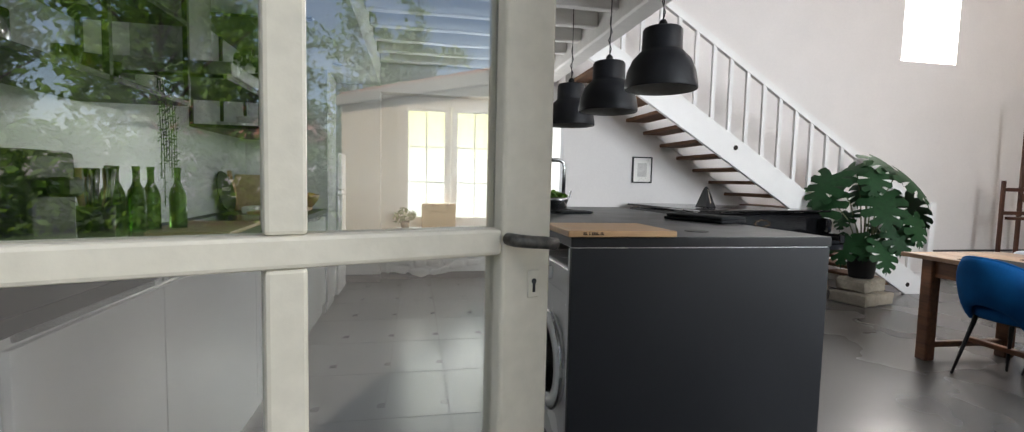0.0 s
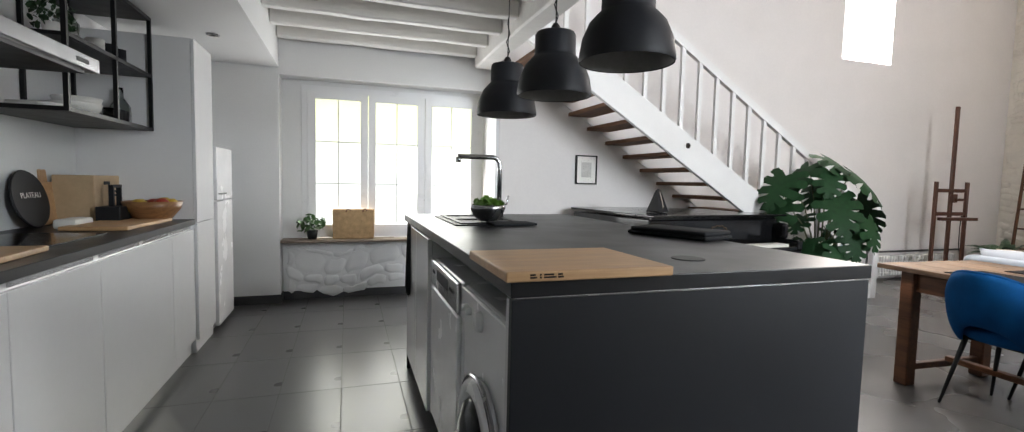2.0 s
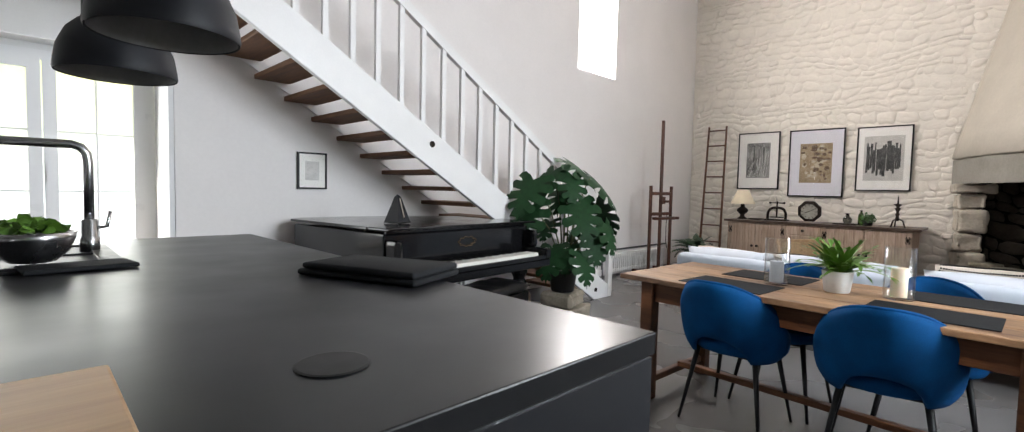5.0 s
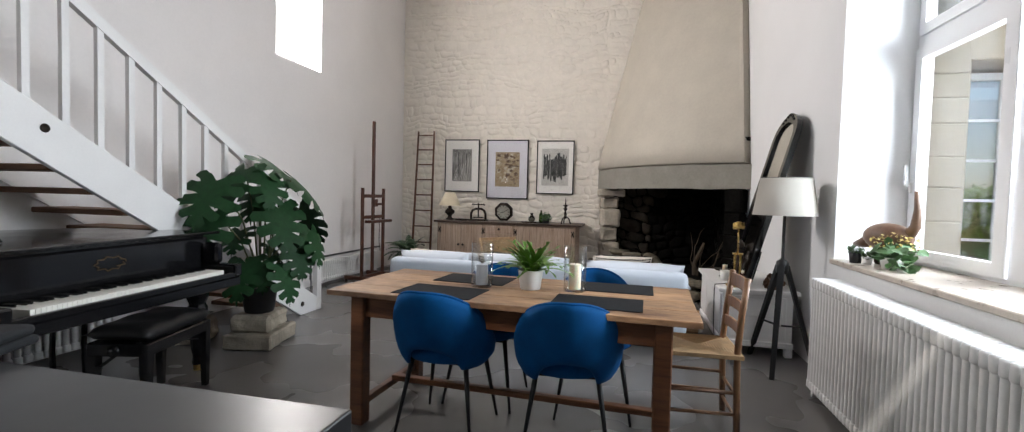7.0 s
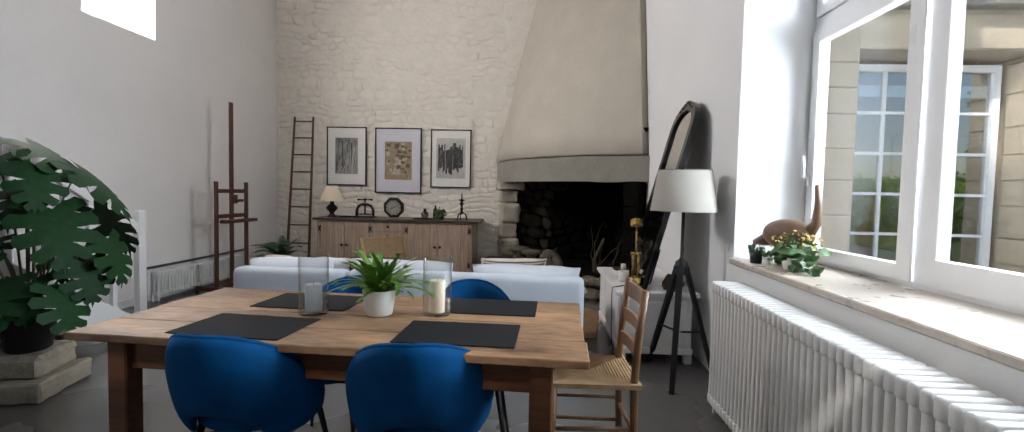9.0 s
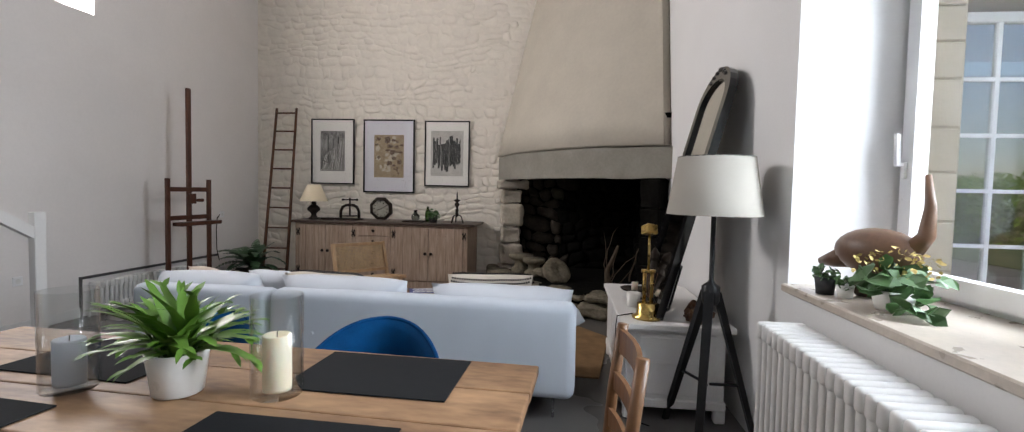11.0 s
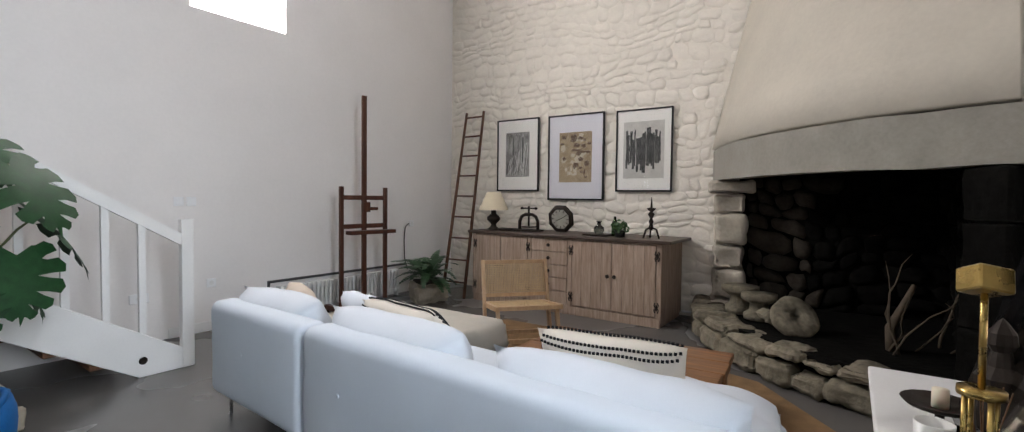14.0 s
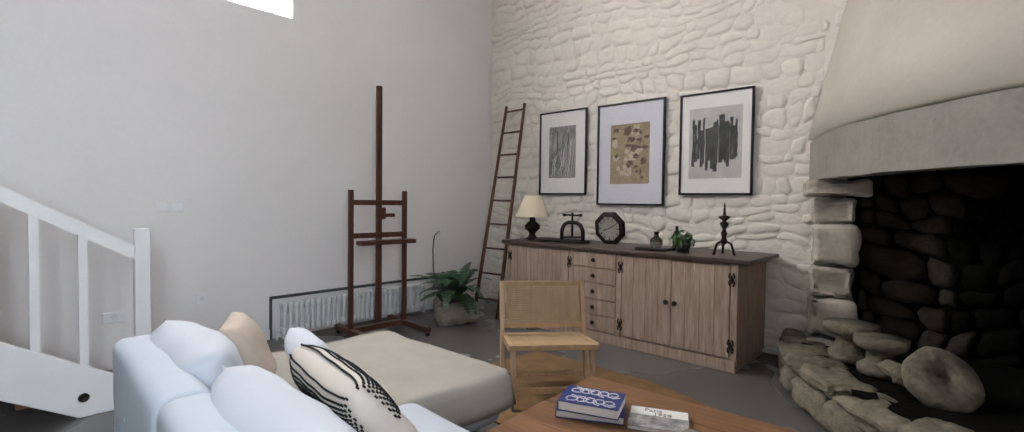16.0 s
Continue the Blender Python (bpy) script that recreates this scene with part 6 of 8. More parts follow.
def leaf_clump(n, spread, low, high, size, rng):
    bm = bmesh.new()
    for _ in range(n):
        a, r = rng.uniform(0, 6.28), spread * math.sqrt(rng.random())
        h = low + (high - low) * rng.random() * (1.2 - r / spread * 0.6)
        c = Vector((math.cos(a) * r, math.sin(a) * r, h))
        q = Euler((rng.uniform(-1.1, 1.1), rng.uniform(-1.1, 1.1), rng.uniform(0, 6.28))).to_matrix()
        s = size * rng.uniform(0.7, 1.3)
        vs = [bm.verts.new(c + q @ Vector(p) * s) for p in ((-1, 0, 0), (-0.4, 0.55, 0.12), (0.45, 0.5, 0.05), (1, 0, -0.15), (0.45, -0.5, 0.05), (-0.4, -0.55, 0.12))]
        bm.faces.new(vs)
    return bm


rng = random.Random(8)
part("leaves", leaf_clump(150, 0.085, 0.04, 0.19, 0.020, rng), LEAF_MID, succ)
fin = thing("iron_finial", pose(9.62, 3.05, ST), "black iron spiked candlestick on three legs", "candlestick")
part("stem", lathe([(0.008, 0.08), (0.030, 0.10), (0.016, 0.14), (0.026, 0.17), (0.012, 0.20), (0.036, 0.25), (0.014, 0.27), (0.05, 0.305), (0.012, 0.315), (0.006, 0.40), (0, 0.43)], 14), IRON, fin, smooth=True)
for k in range(3):
    a = k * 2.094 + 0.4
    part("leg", tube([(0.012 * math.cos(a), 0.012 * math.sin(a), 0.11), (0.06 * math.cos(a), 0.06 * math.sin(a), 0.09), (0.09 * math.cos(a), 0.09 * math.sin(a), 0.0)], 0.010, 6), IRON, fin, smooth=True)

# ---- three framed works on the stone wall ----
INK = surface("black_ink", (0.020, 0.020, 0.019), 0.7, var=0.3, scale=14, dark=(0.10, 0.10, 0.095))
WASH = surface("grey_wash", (0.42, 0.41, 0.39), 0.8, dark=(0.07, 0.07, 0.065), scale=9, grain=40, stretch=(1, 1, 0.5))
SEPIA = surface("sepia_print", (0.42, 0.33, 0.21), 0.8, dark=(0.24, 0.17, 0.10), scale=12, grain=60)
CREAM_INK = surface("cream_shape", (0.56, 0.49, 0.37), 0.8, var=0.1, scale=22)
BROWN_INK = surface("brown_shape", (0.17, 0.11, 0.07), 0.8, var=0.2, scale=22)


def art_wash(p):
    part("print", box(0.14, 0.0080, 0.19, 0.51, 0.0098, 0.77), WASH, p, "grey charcoal wash print")
    r2, bm = random.Random(2), bmesh.new()
    for k in range(13):
        x = 0.15 + 0.025 * k
        tube([(x, 0.0072, 0.20), (x + r2.uniform(-0.02, 0.09), 0.0072, 0.30 + 0.012 * k), (x + 0.04, 0.0072, 0.40 + 0.02 * k)], 0.0022, 4, bm)
    part("strokes", bm, PAPER, p, "pale hatch strokes")
    bm = bmesh.new()
    for x, z0, z1, w in ((0.25, 0.30, 0.72, 0.016), (0.33, 0.24, 0.66, 0.010), (0.40, 0.34, 0.70, 0.020)):
        box(x, 0.0068, z0, x + w, 0.0078, z1, 0, bm)
    part("dark_strokes", bm, INK, p)


def art_print(p):
    part("print", box(0.16, 0.0080, 0.22, 0.60, 0.0098, 0.83), SEPIA, p, "abstract sepia and brown print")
    r2 = random.Random(7)
    for m, name, count in ((CREAM_INK, "cream_shapes", 22), (BROWN_INK, "brown_shapes", 26)):
        bm = bmesh.new()
        for k in range(count):
            cx, cz = r2.uniform(0.19, 0.57), r2.uniform(0.25, 0.80)
            w, h, a0 = r2.uniform(0.015, 0.055), r2.uniform(0.012, 0.05), r2.uniform(0, 3)
            y = 0.0078 - 0.00002 * k - (0.0006 if name == "brown_shapes" else 0)
            w, h = min(w, 0.6 - cx - 0.003, cx - 0.163), min(h, 0.83 - cz - 0.003, cz - 0.223)
            sides = r2.choice((4, 4, 5, 14))
            vs = [bm.verts.new((cx + w * math.cos(a0 + 6.283 * q / sides), y, cz + h * math.sin(a0 + 6.283 * q / sides))) for q in range(sides)]
            bm.faces.new(vs)
        part(name, bm, m, p)


def art_black(p):
    r2, bm = random.Random(4), bmesh.new()
    for k in range(17):
        x = 0.12 + 0.024 * k
        z0, z1 = 0.20 + r2.uniform(0, 0.10) + 0.04 * abs(k - 8) / 8, 0.74 - r2.uniform(0, 0.13) - 0.03 * abs(k - 9) / 8
        w = r2.uniform(0.018, 0.034)
        n = 7
        left = [bm.verts.new((x + r2.uniform(-0.004, 0.004), 0.0075 - 0.00008 * k, z0 + (z1 - z0) * q / n)) for q in range(n + 1)]
        right = [bm.verts.new((x + w + r2.uniform(-0.005, 0.005), 0.0075 - 0.00008 * k, z0 + (z1 - z0) * q / n + r2.uniform(-0.006, 0.006))) for q in range(n + 1)]
        for q in range(n):
            bm.faces.new((left[q], right[q], right[q + 1], left[q + 1]))
    part("brush_strokes", bm, INK, p, "broad black upright brush strokes")
    part("sheet", box(0.09, 0.0088, 0.15, 0.56, 0.0098, 0.79), surface("old_sheet", (0.62, 0.60, 0.56), 0.8, var=0.12, scale=9), p, "greyish sheet")


wall_picture("framed_art", pose(EAST - 0.045, 5.335, 1.345, 0, 0, -90), 0.655, 0.945, 0.018, "grey charcoal abstract in a black frame", PAPER, art_wash)
wall_picture("framed_art", pose(EAST - 0.045, 4.54, 1.235, 0, 0, -90), 0.76, 1.05, 0.020, "brown abstract print with a pale lilac mount, black frame", MAT_LILAC, art_print)
wall_picture("framed_art", pose(EAST - 0.045, 3.632, 1.341, 0, 0, -90), 0.652, 0.93, 0.018, "bold black brushwork on paper in a black frame", PAPER, art_black)

# ---- easel, ladder, fern ----
easel = thing("easel", pose(8.14, 5.60, 0, 0, 0, -3), "tall red-brown wooden studio easel", "easel")
for x in (-0.285, 0.275):
    part("side_post", box(x - 0.022, 0.09, 0.05, x + 0.022, 0.125, 1.35, 0.004), EASEL_WOOD, easel)
part("mast", box(-0.028, 0.10, 0.10, 0.028, 0.13, 2.33, 0.005), EASEL_WOOD, easel)
for z in (1.235, 0.93):
    part("cross_bar", box(-0.262, 0.095, z - 0.024, 0.252, 0.12, z + 0.024, 0.003), EASEL_WOOD, easel)
part("canvas_shelf", box(-0.24, -0.01, 0.845, 0.34, 0.10, 0.885, 0.005), EASEL_WOOD, easel)
part("slide_block", box(-0.045, 0.06, 1.08, 0.045, 0.10, 1.19, 0.004), EASEL_WOOD, easel)
part("slide_tongue", box(0.0, 0.04, 1.10, 0.13, 0.065, 1.135, 0.004), EASEL_WOOD, easel)
for x in (-0.285, 0.275):
    part("foot", box(x - 0.03, -0.32, 0.03, x + 0.03, 0.38, 0.085, 0.008), EASEL_WOOD, easel)
    for y in (-0.30, 0.36):
        part("castor", lathe([(0.0, 0), (0.016, 0), (0.02, 0.015), (0.016, 0.03), (0, 0.03)], 10, centre=(x, y, 0)), IRON, easel, smooth=True)
part("base_bar", box(-0.255, 0.08, 0.04, 0.245, 0.14, 0.09, 0.005), EASEL_WOOD, easel)

ladder = thing("ladder", pose(0, 0, 0), "old narrow brown wooden ladder leaning on the stone wall", "ladder")
LB, LT = (Vector((9.34, 5.30, 0.0)), Vector((9.30, 5.62, 0.0))), (Vector((10.01, 5.535, 2.43)), Vector((10.03, 5.85, 2.43)))
for b, t in zip(LB, LT):
    part("rail", tube([b, (b + t) / 2, t], 0.021, 8, r1=0.018), LADDER_WOOD, ladder, smooth=True)
for k in range(9):
    f = 0.075 + 0.112 * k
    part("rung", tube([LB[0] + (LT[0] - LB[0]) * f, LB[1] + (LT[1] - LB[1]) * f], 0.012, 6), LADDER_WOOD, ladder, smooth=True)

trough = thing("stone_planter", pose(8.93, 5.50, 0, 0, 0, -25), "rough hollowed stone trough on the floor", "planter")
part("stone", rough_block(0.48, 0.34, 0.25, 14, 0.05, 6, 0.05), LIMESTONE, trough)
rim = rough_block(0.34, 0.26, 0.06, 17, 0.02, 4, 0.02)
part("soil", rim, SOIL, trough).location.z = 0.22
fr = thing("fern_plant", pose(8.91, 5.48, 0.27), "dark green arching fern growing in a stone trough", "plant")
bm = bmesh.new()
r3 = random.Random(12)
for k in range(34):
    yaw, pitch = r3.uniform(0, 6.28), r3.uniform(0.35, 1.35)
    p = Vector((r3.uniform(-0.04, 0.04), r3.uniform(-0.03, 0.03), 0))
    L, curl = r3.uniform(0.36, 0.60), r3.uniform(0.9, 1.9)
    for i in range(13):
        d = Vector((math.cos(yaw) * math.cos(pitch), math.sin(yaw) * math.cos(pitch), math.sin(pitch)))
        q = p + d * (L / 13)
        w = 0.062 * math.sin(math.pi * (i + 1.5) / 15)
        s = Vector((-math.sin(yaw), math.cos(yaw), -0.15))
        for sg in (1, -1):
            bm.faces.new([bm.verts.new(v) for v in (p, p + s * sg * w + d * 0.012, q + s * sg * w * 0.9, q)])
        p, pitch = q, pitch - curl / 13
part("fronds", bm, LEAF_FERN, fr)
cord = tagged(part("power_cable", tube([(9.24, NORTH - 0.02, 0.90), (9.15, NORTH - 0.05, 0.86), (9.12, NORTH - 0.06, 0.70), (9.14, NORTH - 0.05, 0.45), (9.2, NORTH - 0.04, 0.30)], 0.006, 6), IRON, smooth=True), "black cable hanging from a wall socket", "cable")
wall_plate(9.30, 0.90, "white wall socket with a plug", True)

# ---- white chest, lamp, mirror and what stands there ----
chest = thing("white_chest", pose(0, 0, 0), "low white painted wooden chest with worn edges", "chest")
part("body", box(5.98, 0.70, 0.10, 7.14, 1.245, 0.525, 0.004), WHITE_PAINT, chest)
part("top", box(5.925, 0.66, 0.525, 7.19, 1.285, 0.56, 0.008, seg=2), WHITE_PAINT, chest)
part("plinth", box(5.965, 0.69, 0.075, 7.155, 1.26, 0.125, 0.006), WHITE_PAINT, chest)
for x in (6.0, 7.12):
    for y in (0.72, 1.225):
        part("foot", box(x - 0.03, y - 0.03, 0, x + 0.03, y + 0.03, 0.08, 0.008), WHITE_PAINT, chest)
for x in (6.02, 6.40, 6.78):
    part("front_panel", box(x, 1.246, 0.15, x + 0.34, 1.256, 0.50, 0.004), WHITE_PAINT, chest)
part("end_panel", box(5.970, 0.75, 0.15, 5.979, 1.20, 0.50, 0.004), WHITE_PAINT, chest)
part("end_drawer", box(5.962, 0.78, 0.33, 5.970, 1.17, 0.48, 0.003), WHITE_PAINT, chest)

mirror = thing("standing_mirror", pose(6.02, 1.04, 0.562, 15.0, 0, 0), "black framed arched mirror leaning against the wall", "mirror")
# local: x along the wall, z up the glass
def arch(w, h, inset, n=14):
    out = [(inset, inset), (w - inset, inset)]
    for k in range(n + 1):
        a = math.pi * k / n
        out.append((w / 2 + (w / 2 - inset) * math.cos(a), h - 0.22 + (0.22 - inset) * math.sin(a)))
    return out
def upright_slab(outline, y0, y1):
    bm = prism(outline, y0, y1)
    bmesh.ops.transform(bm, matrix=pose(0, 0, 0, 90), verts=bm.verts)
    return bm
bm = bmesh.new()
oo, ii = arch(0.66, 1.55, 0.0), arch(0.66, 1.55, 0.075)
for y, flip in ((0.045, False), (0.0, True)):
    a = [bm.verts.new((x, y, z)) for x, z in oo]
    b = [bm.verts.new((x, y, z)) for x, z in ii]
    for i in range(len(a)):
        j = (i + 1) % len(a)
        f = (a[i], a[j], b[j], b[i])
        bm.faces.new(f if flip else f[::-1])
    if not flip:
        fa, fb = a, b
    else:
        for i in range(len(a)):
            j = (i + 1) % len(a)
            bm.faces.new((fa[i], fa[j], a[j], a[i]))
            bm.faces.new((fb[i], b[i], b[j], fb[j]))
bmesh.ops.recalc_face_normals(bm, faces=bm.faces[:])
part("frame", bm, PIANO, mirror, "black carved wooden frame")
part("mirror_glass", upright_slab(arch(0.66, 1.55, 0.07), -0.025, -0.015), MIRROR, mirror)
part("backing", upright_slab(arch(0.66, 1.55, 0.02), -0.010, 0.001), PIANO, mirror)
crest = bmesh.new()
for k in range(7):
    lathe([(0.0, -0.02), (0.025, -0.01), (0.028, 0), (0.02, 0.012), (0, 0.02)], 8, crest, (0.33 + (k - 3) * 0.05, 0.03, 1.545 - 0.012 * abs(k - 3) ** 1.4))
part("crest", crest, PIANO, mirror, smooth=True)

lamp = thing("tripod_floor_lamp", pose(5.70, 0.875, 0), "black tripod floor lamp with a large linen drum shade", "floor lamp")
part("shade", lathe([(0.228, 1.19), (0.182, 1.475), (0.180, 1.475), (0.226, 1.19)], 48, closed=False), SHADE, lamp, "pale linen drum shade", True)
part("hub", lathe([(0.035, 0.74), (0.045, 0.76), (0.045, 0.83), (0.02, 0.85), (0.012, 0.86), (0.012, 1.28), (0, 1.28)], 16), BLACK_STEEL, lamp, smooth=True)
for k in range(3):
    a = 0.55 + k * 2.094
    part("leg", bar((0.03 * math.cos(a), 0.03 * math.sin(a), 0.80), (0.36 * math.cos(a), 0.36 * math.sin(a) * 0.72, 0.0), 0.045, 0.032, 0.75), BLACK_STEEL, lamp)
    part("brace", tube([(0.012 * math.cos(a), 0.012 * math.sin(a), 0.33), (0.22 * math.cos(a), 0.22 * math.sin(a) * 0.72, 0.33)], 0.008, 6), BLACK_STEEL, lamp)
part("shade_ring", tube([(0.179 * math.cos(k * math.pi / 16), 0.179 * math.sin(k * math.pi / 16), 1.474) for k in range(33)], 0.004, 6), BLACK_STEEL, lamp)

CT = 0.561
bl = thing("brass_lamp", pose(6.08, 1.12, CT), "polished brass desk lamp with a square head", "lamp")
part("base", lathe([(0.0, 0), (0.085, 0), (0.088, 0.012), (0.062, 0.022), (0.06, 0.085), (0.055, 0.09), (0, 0.09)], 28, closed=False), BRASS, bl, smooth=True)
for k in range(4):
    a = k * math.pi / 2 + 0.4
    part("column", tube([(0.03 * math.cos(a), 0.03 * math.sin(a), 0.09), (0.03 * math.cos(a), 0.03 * math.sin(a), 0.27)], 0.006, 8), BRASS, bl, smooth=True)
part("collar", lathe([(0.042, 0.27), (0.042, 0.285), (0, 0.285)], 20), BRASS, bl, smooth=True)
part("stem", tube([(0, 0, 0.28), (0.005, 0, 0.40), (0.012, 0, 0.50)], 0.007, 8), BRASS, bl, smooth=True)
hb = box(-0.035, -0.035, -0.025, 0.035, 0.035, 0.03, 0.004)
bmesh.ops.transform(hb, matrix=pose(0.015, 0.0, 0.515, 12, 18, 30), verts=hb.verts)
part("head", hb, BRASS, bl)
part("cord", tube([(0.06, 0.07, 0.01), (0.02, 0.17, 0.0), (0.0, 0.178, -0.05), (-0.01, 0.176, -0.35), (-0.12, 0.17, -0.54), (-0.2, 0.0, -0.553)], 0.004, 6), BLACK_STEEL, bl)
mug = thing("mug", pose(6.38, 1.16, CT), "white enamel mug on the chest", "mug")
part("cup", lathe([(0.0, 0), (0.036, 0), (0.042, 0.01), (0.046, 0.09), (0.043, 0.09), (0.038, 0.012), (0, 0.01)], 24, closed=False), POT_WHITE, mug, smooth=True)
part("handle", tube([(0.043, 0, 0.075), (0.07, 0, 0.07), (0.075, 0, 0.045), (0.065, 0, 0.025), (0.041, 0, 0.02)], 0.005, 8), POT_WHITE, mug, smooth=True)
ch = thing("chamber_candlestick", pose(6.62, 1.12, CT), "dark iron saucer candlestick with a candle stub", "candlestick")
part("saucer", lathe([(0.0, 0.05), (0.03, 0.05), (0.085, 0.06), (0.10, 0.075), (0.097, 0.075), (0.08, 0.064), (0, 0.056)], 20, closed=False), IRON, ch, smooth=True)
part("foot", lathe([(0.05, 0), (0.05, 0.006), (0.012, 0.02), (0.012, 0.05)], 16), IRON, ch, smooth=True)
part("candle", lathe([(0.022, 0.056), (0.022, 0.115), (0, 0.117)], 14), CANDLE, ch, smooth=True)
fig = tagged(part("carved_bottle", lathe([(0.0, 0), (0.055, 0), (0.06, 0.02), (0.052, 0.07), (0.058, 0.12), (0.05, 0.18), (0.055, 0.22), (0.03, 0.25), (0.022, 0.29), (0.034, 0.31), (0.03, 0.34), (0.010, 0.37), (0, 0.38)], 12, closed=False), IRON), "dark carved bottle-shaped ornament", "ornament")
fig.matrix_world = pose(6.46, 1.02, CT)
reed = thing("reed_diffuser", pose(6.26, 1.08, CT), "small jar with thin brown reed sticks", "diffuser")
part("jar", lathe([(0.0, 0), (0.028, 0), (0.030, 0.05), (0.014, 0.07), (0.014, 0.085), (0, 0.085)], 16, closed=False), GLASS_GREEN, reed, smooth=True)
rb = bmesh.new()
for k in range(7):
    a = k * 0.9
    tube([(0, 0, 0.03), (0.045 * math.cos(a), 0.045 * math.sin(a), 0.24)], 0.0018, 4, rb)
part("reeds", rb, CHAIR_OAK, reed)


def photo_sheet(p):
    part("photo", box(0.05, 0.0080, 0.06, 0.17, 0.0098, 0.24), SEPIA, p, "faded photograph")


ph = wall_picture("photo_frame", pose(6.02, 0.985, CT, -18, 0, 196), 0.22, 0.30, 0.022, "faded photograph in a dark wooden frame", PAPER, photo_sheet)
ph.matrix_world = pose(6.33, 0.96, CT, 0, 0, 150) @ pose(0, 0, 0, -14)
cone = tagged(part("brown_leaf_ornament", leaf_clump(14, 0.06, 0.02, 0.10, 0.06, random.Random(3)), TERRA), "dry brown seed pods", "ornament")
cone.matrix_world = pose(6.00, 0.86, CT)

# ---- plants and carving on the south sill ----
def sill_plant(x, y, pot, r, h, mat, n, spread, top, size, label, seed):
    s = thing("potted_plant", pose(x, y, 0.896), label, "potted plant", "plants on the window sill")
    part("pot", lathe([(0.0, 0), (r * 0.8, 0), (r, h), (r * 0.92, h), (r * 0.85, h * 0.85), (0, h * 0.8)], 20, closed=False), pot, s, smooth=True)
    part("leaves", leaf_clump(n, spread, h * 0.8, top, size, random.Random(seed)), mat, s)
    return s


sill_plant(5.26, 0.555, POT_BLACK, 0.040, 0.07, LEAF_MID, 40, 0.045, 0.12, 0.018, "small green plant in a black pot", 1)
sill_plant(5.19, 0.515, POT_WHITE, 0.032, 0.05, LEAF_MID, 30, 0.035, 0.09, 0.014, "tiny succulent in a white pot", 2)
sp = sill_plant(5.00, 0.45, POT_WHITE, 0.075, 0.07, LEAF_MID, 46, 0.15, 0.17, 0.045, "trailing peperomia with round leaves in a white bowl", 3)
tagged(part("flower_clump", leaf_clump(90, 0.13, 0.12, 0.22, 0.010, random.Random(6)), surface("yellow_flower", (0.50, 0.38, 0.12), 0.7, scale=30), sp), "dry yellow flower spikes", kind="stuff")
part("trailing_leaves", leaf_clump(16, 0.09, -0.02, 0.05, 0.04, random.Random(16)), LEAF_MID, sp).location = (-0.12, 0.02, 0.03)
duck = thing("wooden_bird", pose(5.22, 0.39, 0.896, 0, 0, 32) @ Matrix.Scale(1.3, 4), "carved reddish wooden bird with a tall curved tail", "carving")
bm = bmesh.new()
for i in range(1):
    bmesh.ops.create_uvsphere(bm, u_segments=18, v_segments=12, radius=0.09, matrix=Matrix.LocRotScale((0, 0, 0.14), None, (1.35, 0.75, 0.8)))
tube([(-0.09, 0, 0.15), (-0.125, 0, 0.20), (-0.13, 0, 0.28), (-0.12, 0, 0.37)], 0.030, 8, bm, 0.008)
tube([(0.08, 0, 0.12), (0.13, 0, 0.10), (0.17, 0, 0.09)], 0.040, 8, bm, 0.012)
box(-0.05, -0.03, 0.0, 0.05, 0.03, 0.075, 0.01, bm)
part("body", bm, TERRA, duck, smooth=True)


# ---- corner fireplace ----
FA, FB = Vector((10.08, 2.56)), Vector((8.06, 0.58))
FN = Vector((-1, 1)).normalized()


def fire_arc(s, bulge=0.40, back=0.0):
    """Plan point along the curved front, s from the stone wall (0) to the window wall (1)."""
    p = FA + (FB - FA) * s + FN * (4 * bulge * s * (1 - s) - back)
    return p


fire = thing("fireplace", pose(0, 0, 0), "large corner fireplace with a curved stone lintel and sooty hearth", "fireplace")
bm = bmesh.new()
n = 40
rings = []
for i in range(n + 1):
    s = i / n
    f, b = fire_arc(s), fire_arc(s, 0.40, 0.20)
    k = lambda z, q: noise.noise((s * 9, z * 5, q)) * 0.010
    ring = [(f.x, f.y, 1.445), (f.x, f.y, 1.60), (f.x, f.y, 1.755), (b.x, b.y, 1.77), (b.x, b.y, 1.45)]
    rings.append([bm.verts.new((x + k(z, 1) * -0.7, y + k(z, 2) * 0.7, z + k(z, 3))) for x, y, z in ring])
for a, b in zip(rings, rings[1:]):
    for i in range(5):
        j = (i + 1) % 5
        bm.faces.new((a[i], a[j], b[j], b[i]))
bm.faces.new(rings[0][::-1])
bm.faces.new(rings[-1])
bmesh.ops.recalc_face_normals(bm, faces=bm.faces[:])
part("lintel", bm, MANTEL, fire, "grey curved cast-stone lintel")

# tapering hood above the lintel
bm = bmesh.new()
rows = []
for j in range(13):
    v = j / 12
    z = 1.76 + (TOP - 0.02 - 1.76) * v
    reach = 1 - 0.60 * v
    row = []
    for i in range(n + 1):
        s = i / n
        p = fire_arc(s, 0.38 * (1 - 0.8 * v), 0.10)
        c = Vector((EAST + 0.02, SOUTH - 0.02))
        q = c + (p - c) * (1 - 0.40 * v)
        row.append(bm.verts.new((min(q.x, EAST + 0.02), max(q.y, SOUTH - 0.02), z)))
    rows.append(row)
for a, b in zip(rows, rows[1:]):
    for i in range(n):
        bm.faces.new((a[i], a[i + 1], b[i + 1], b[i]))
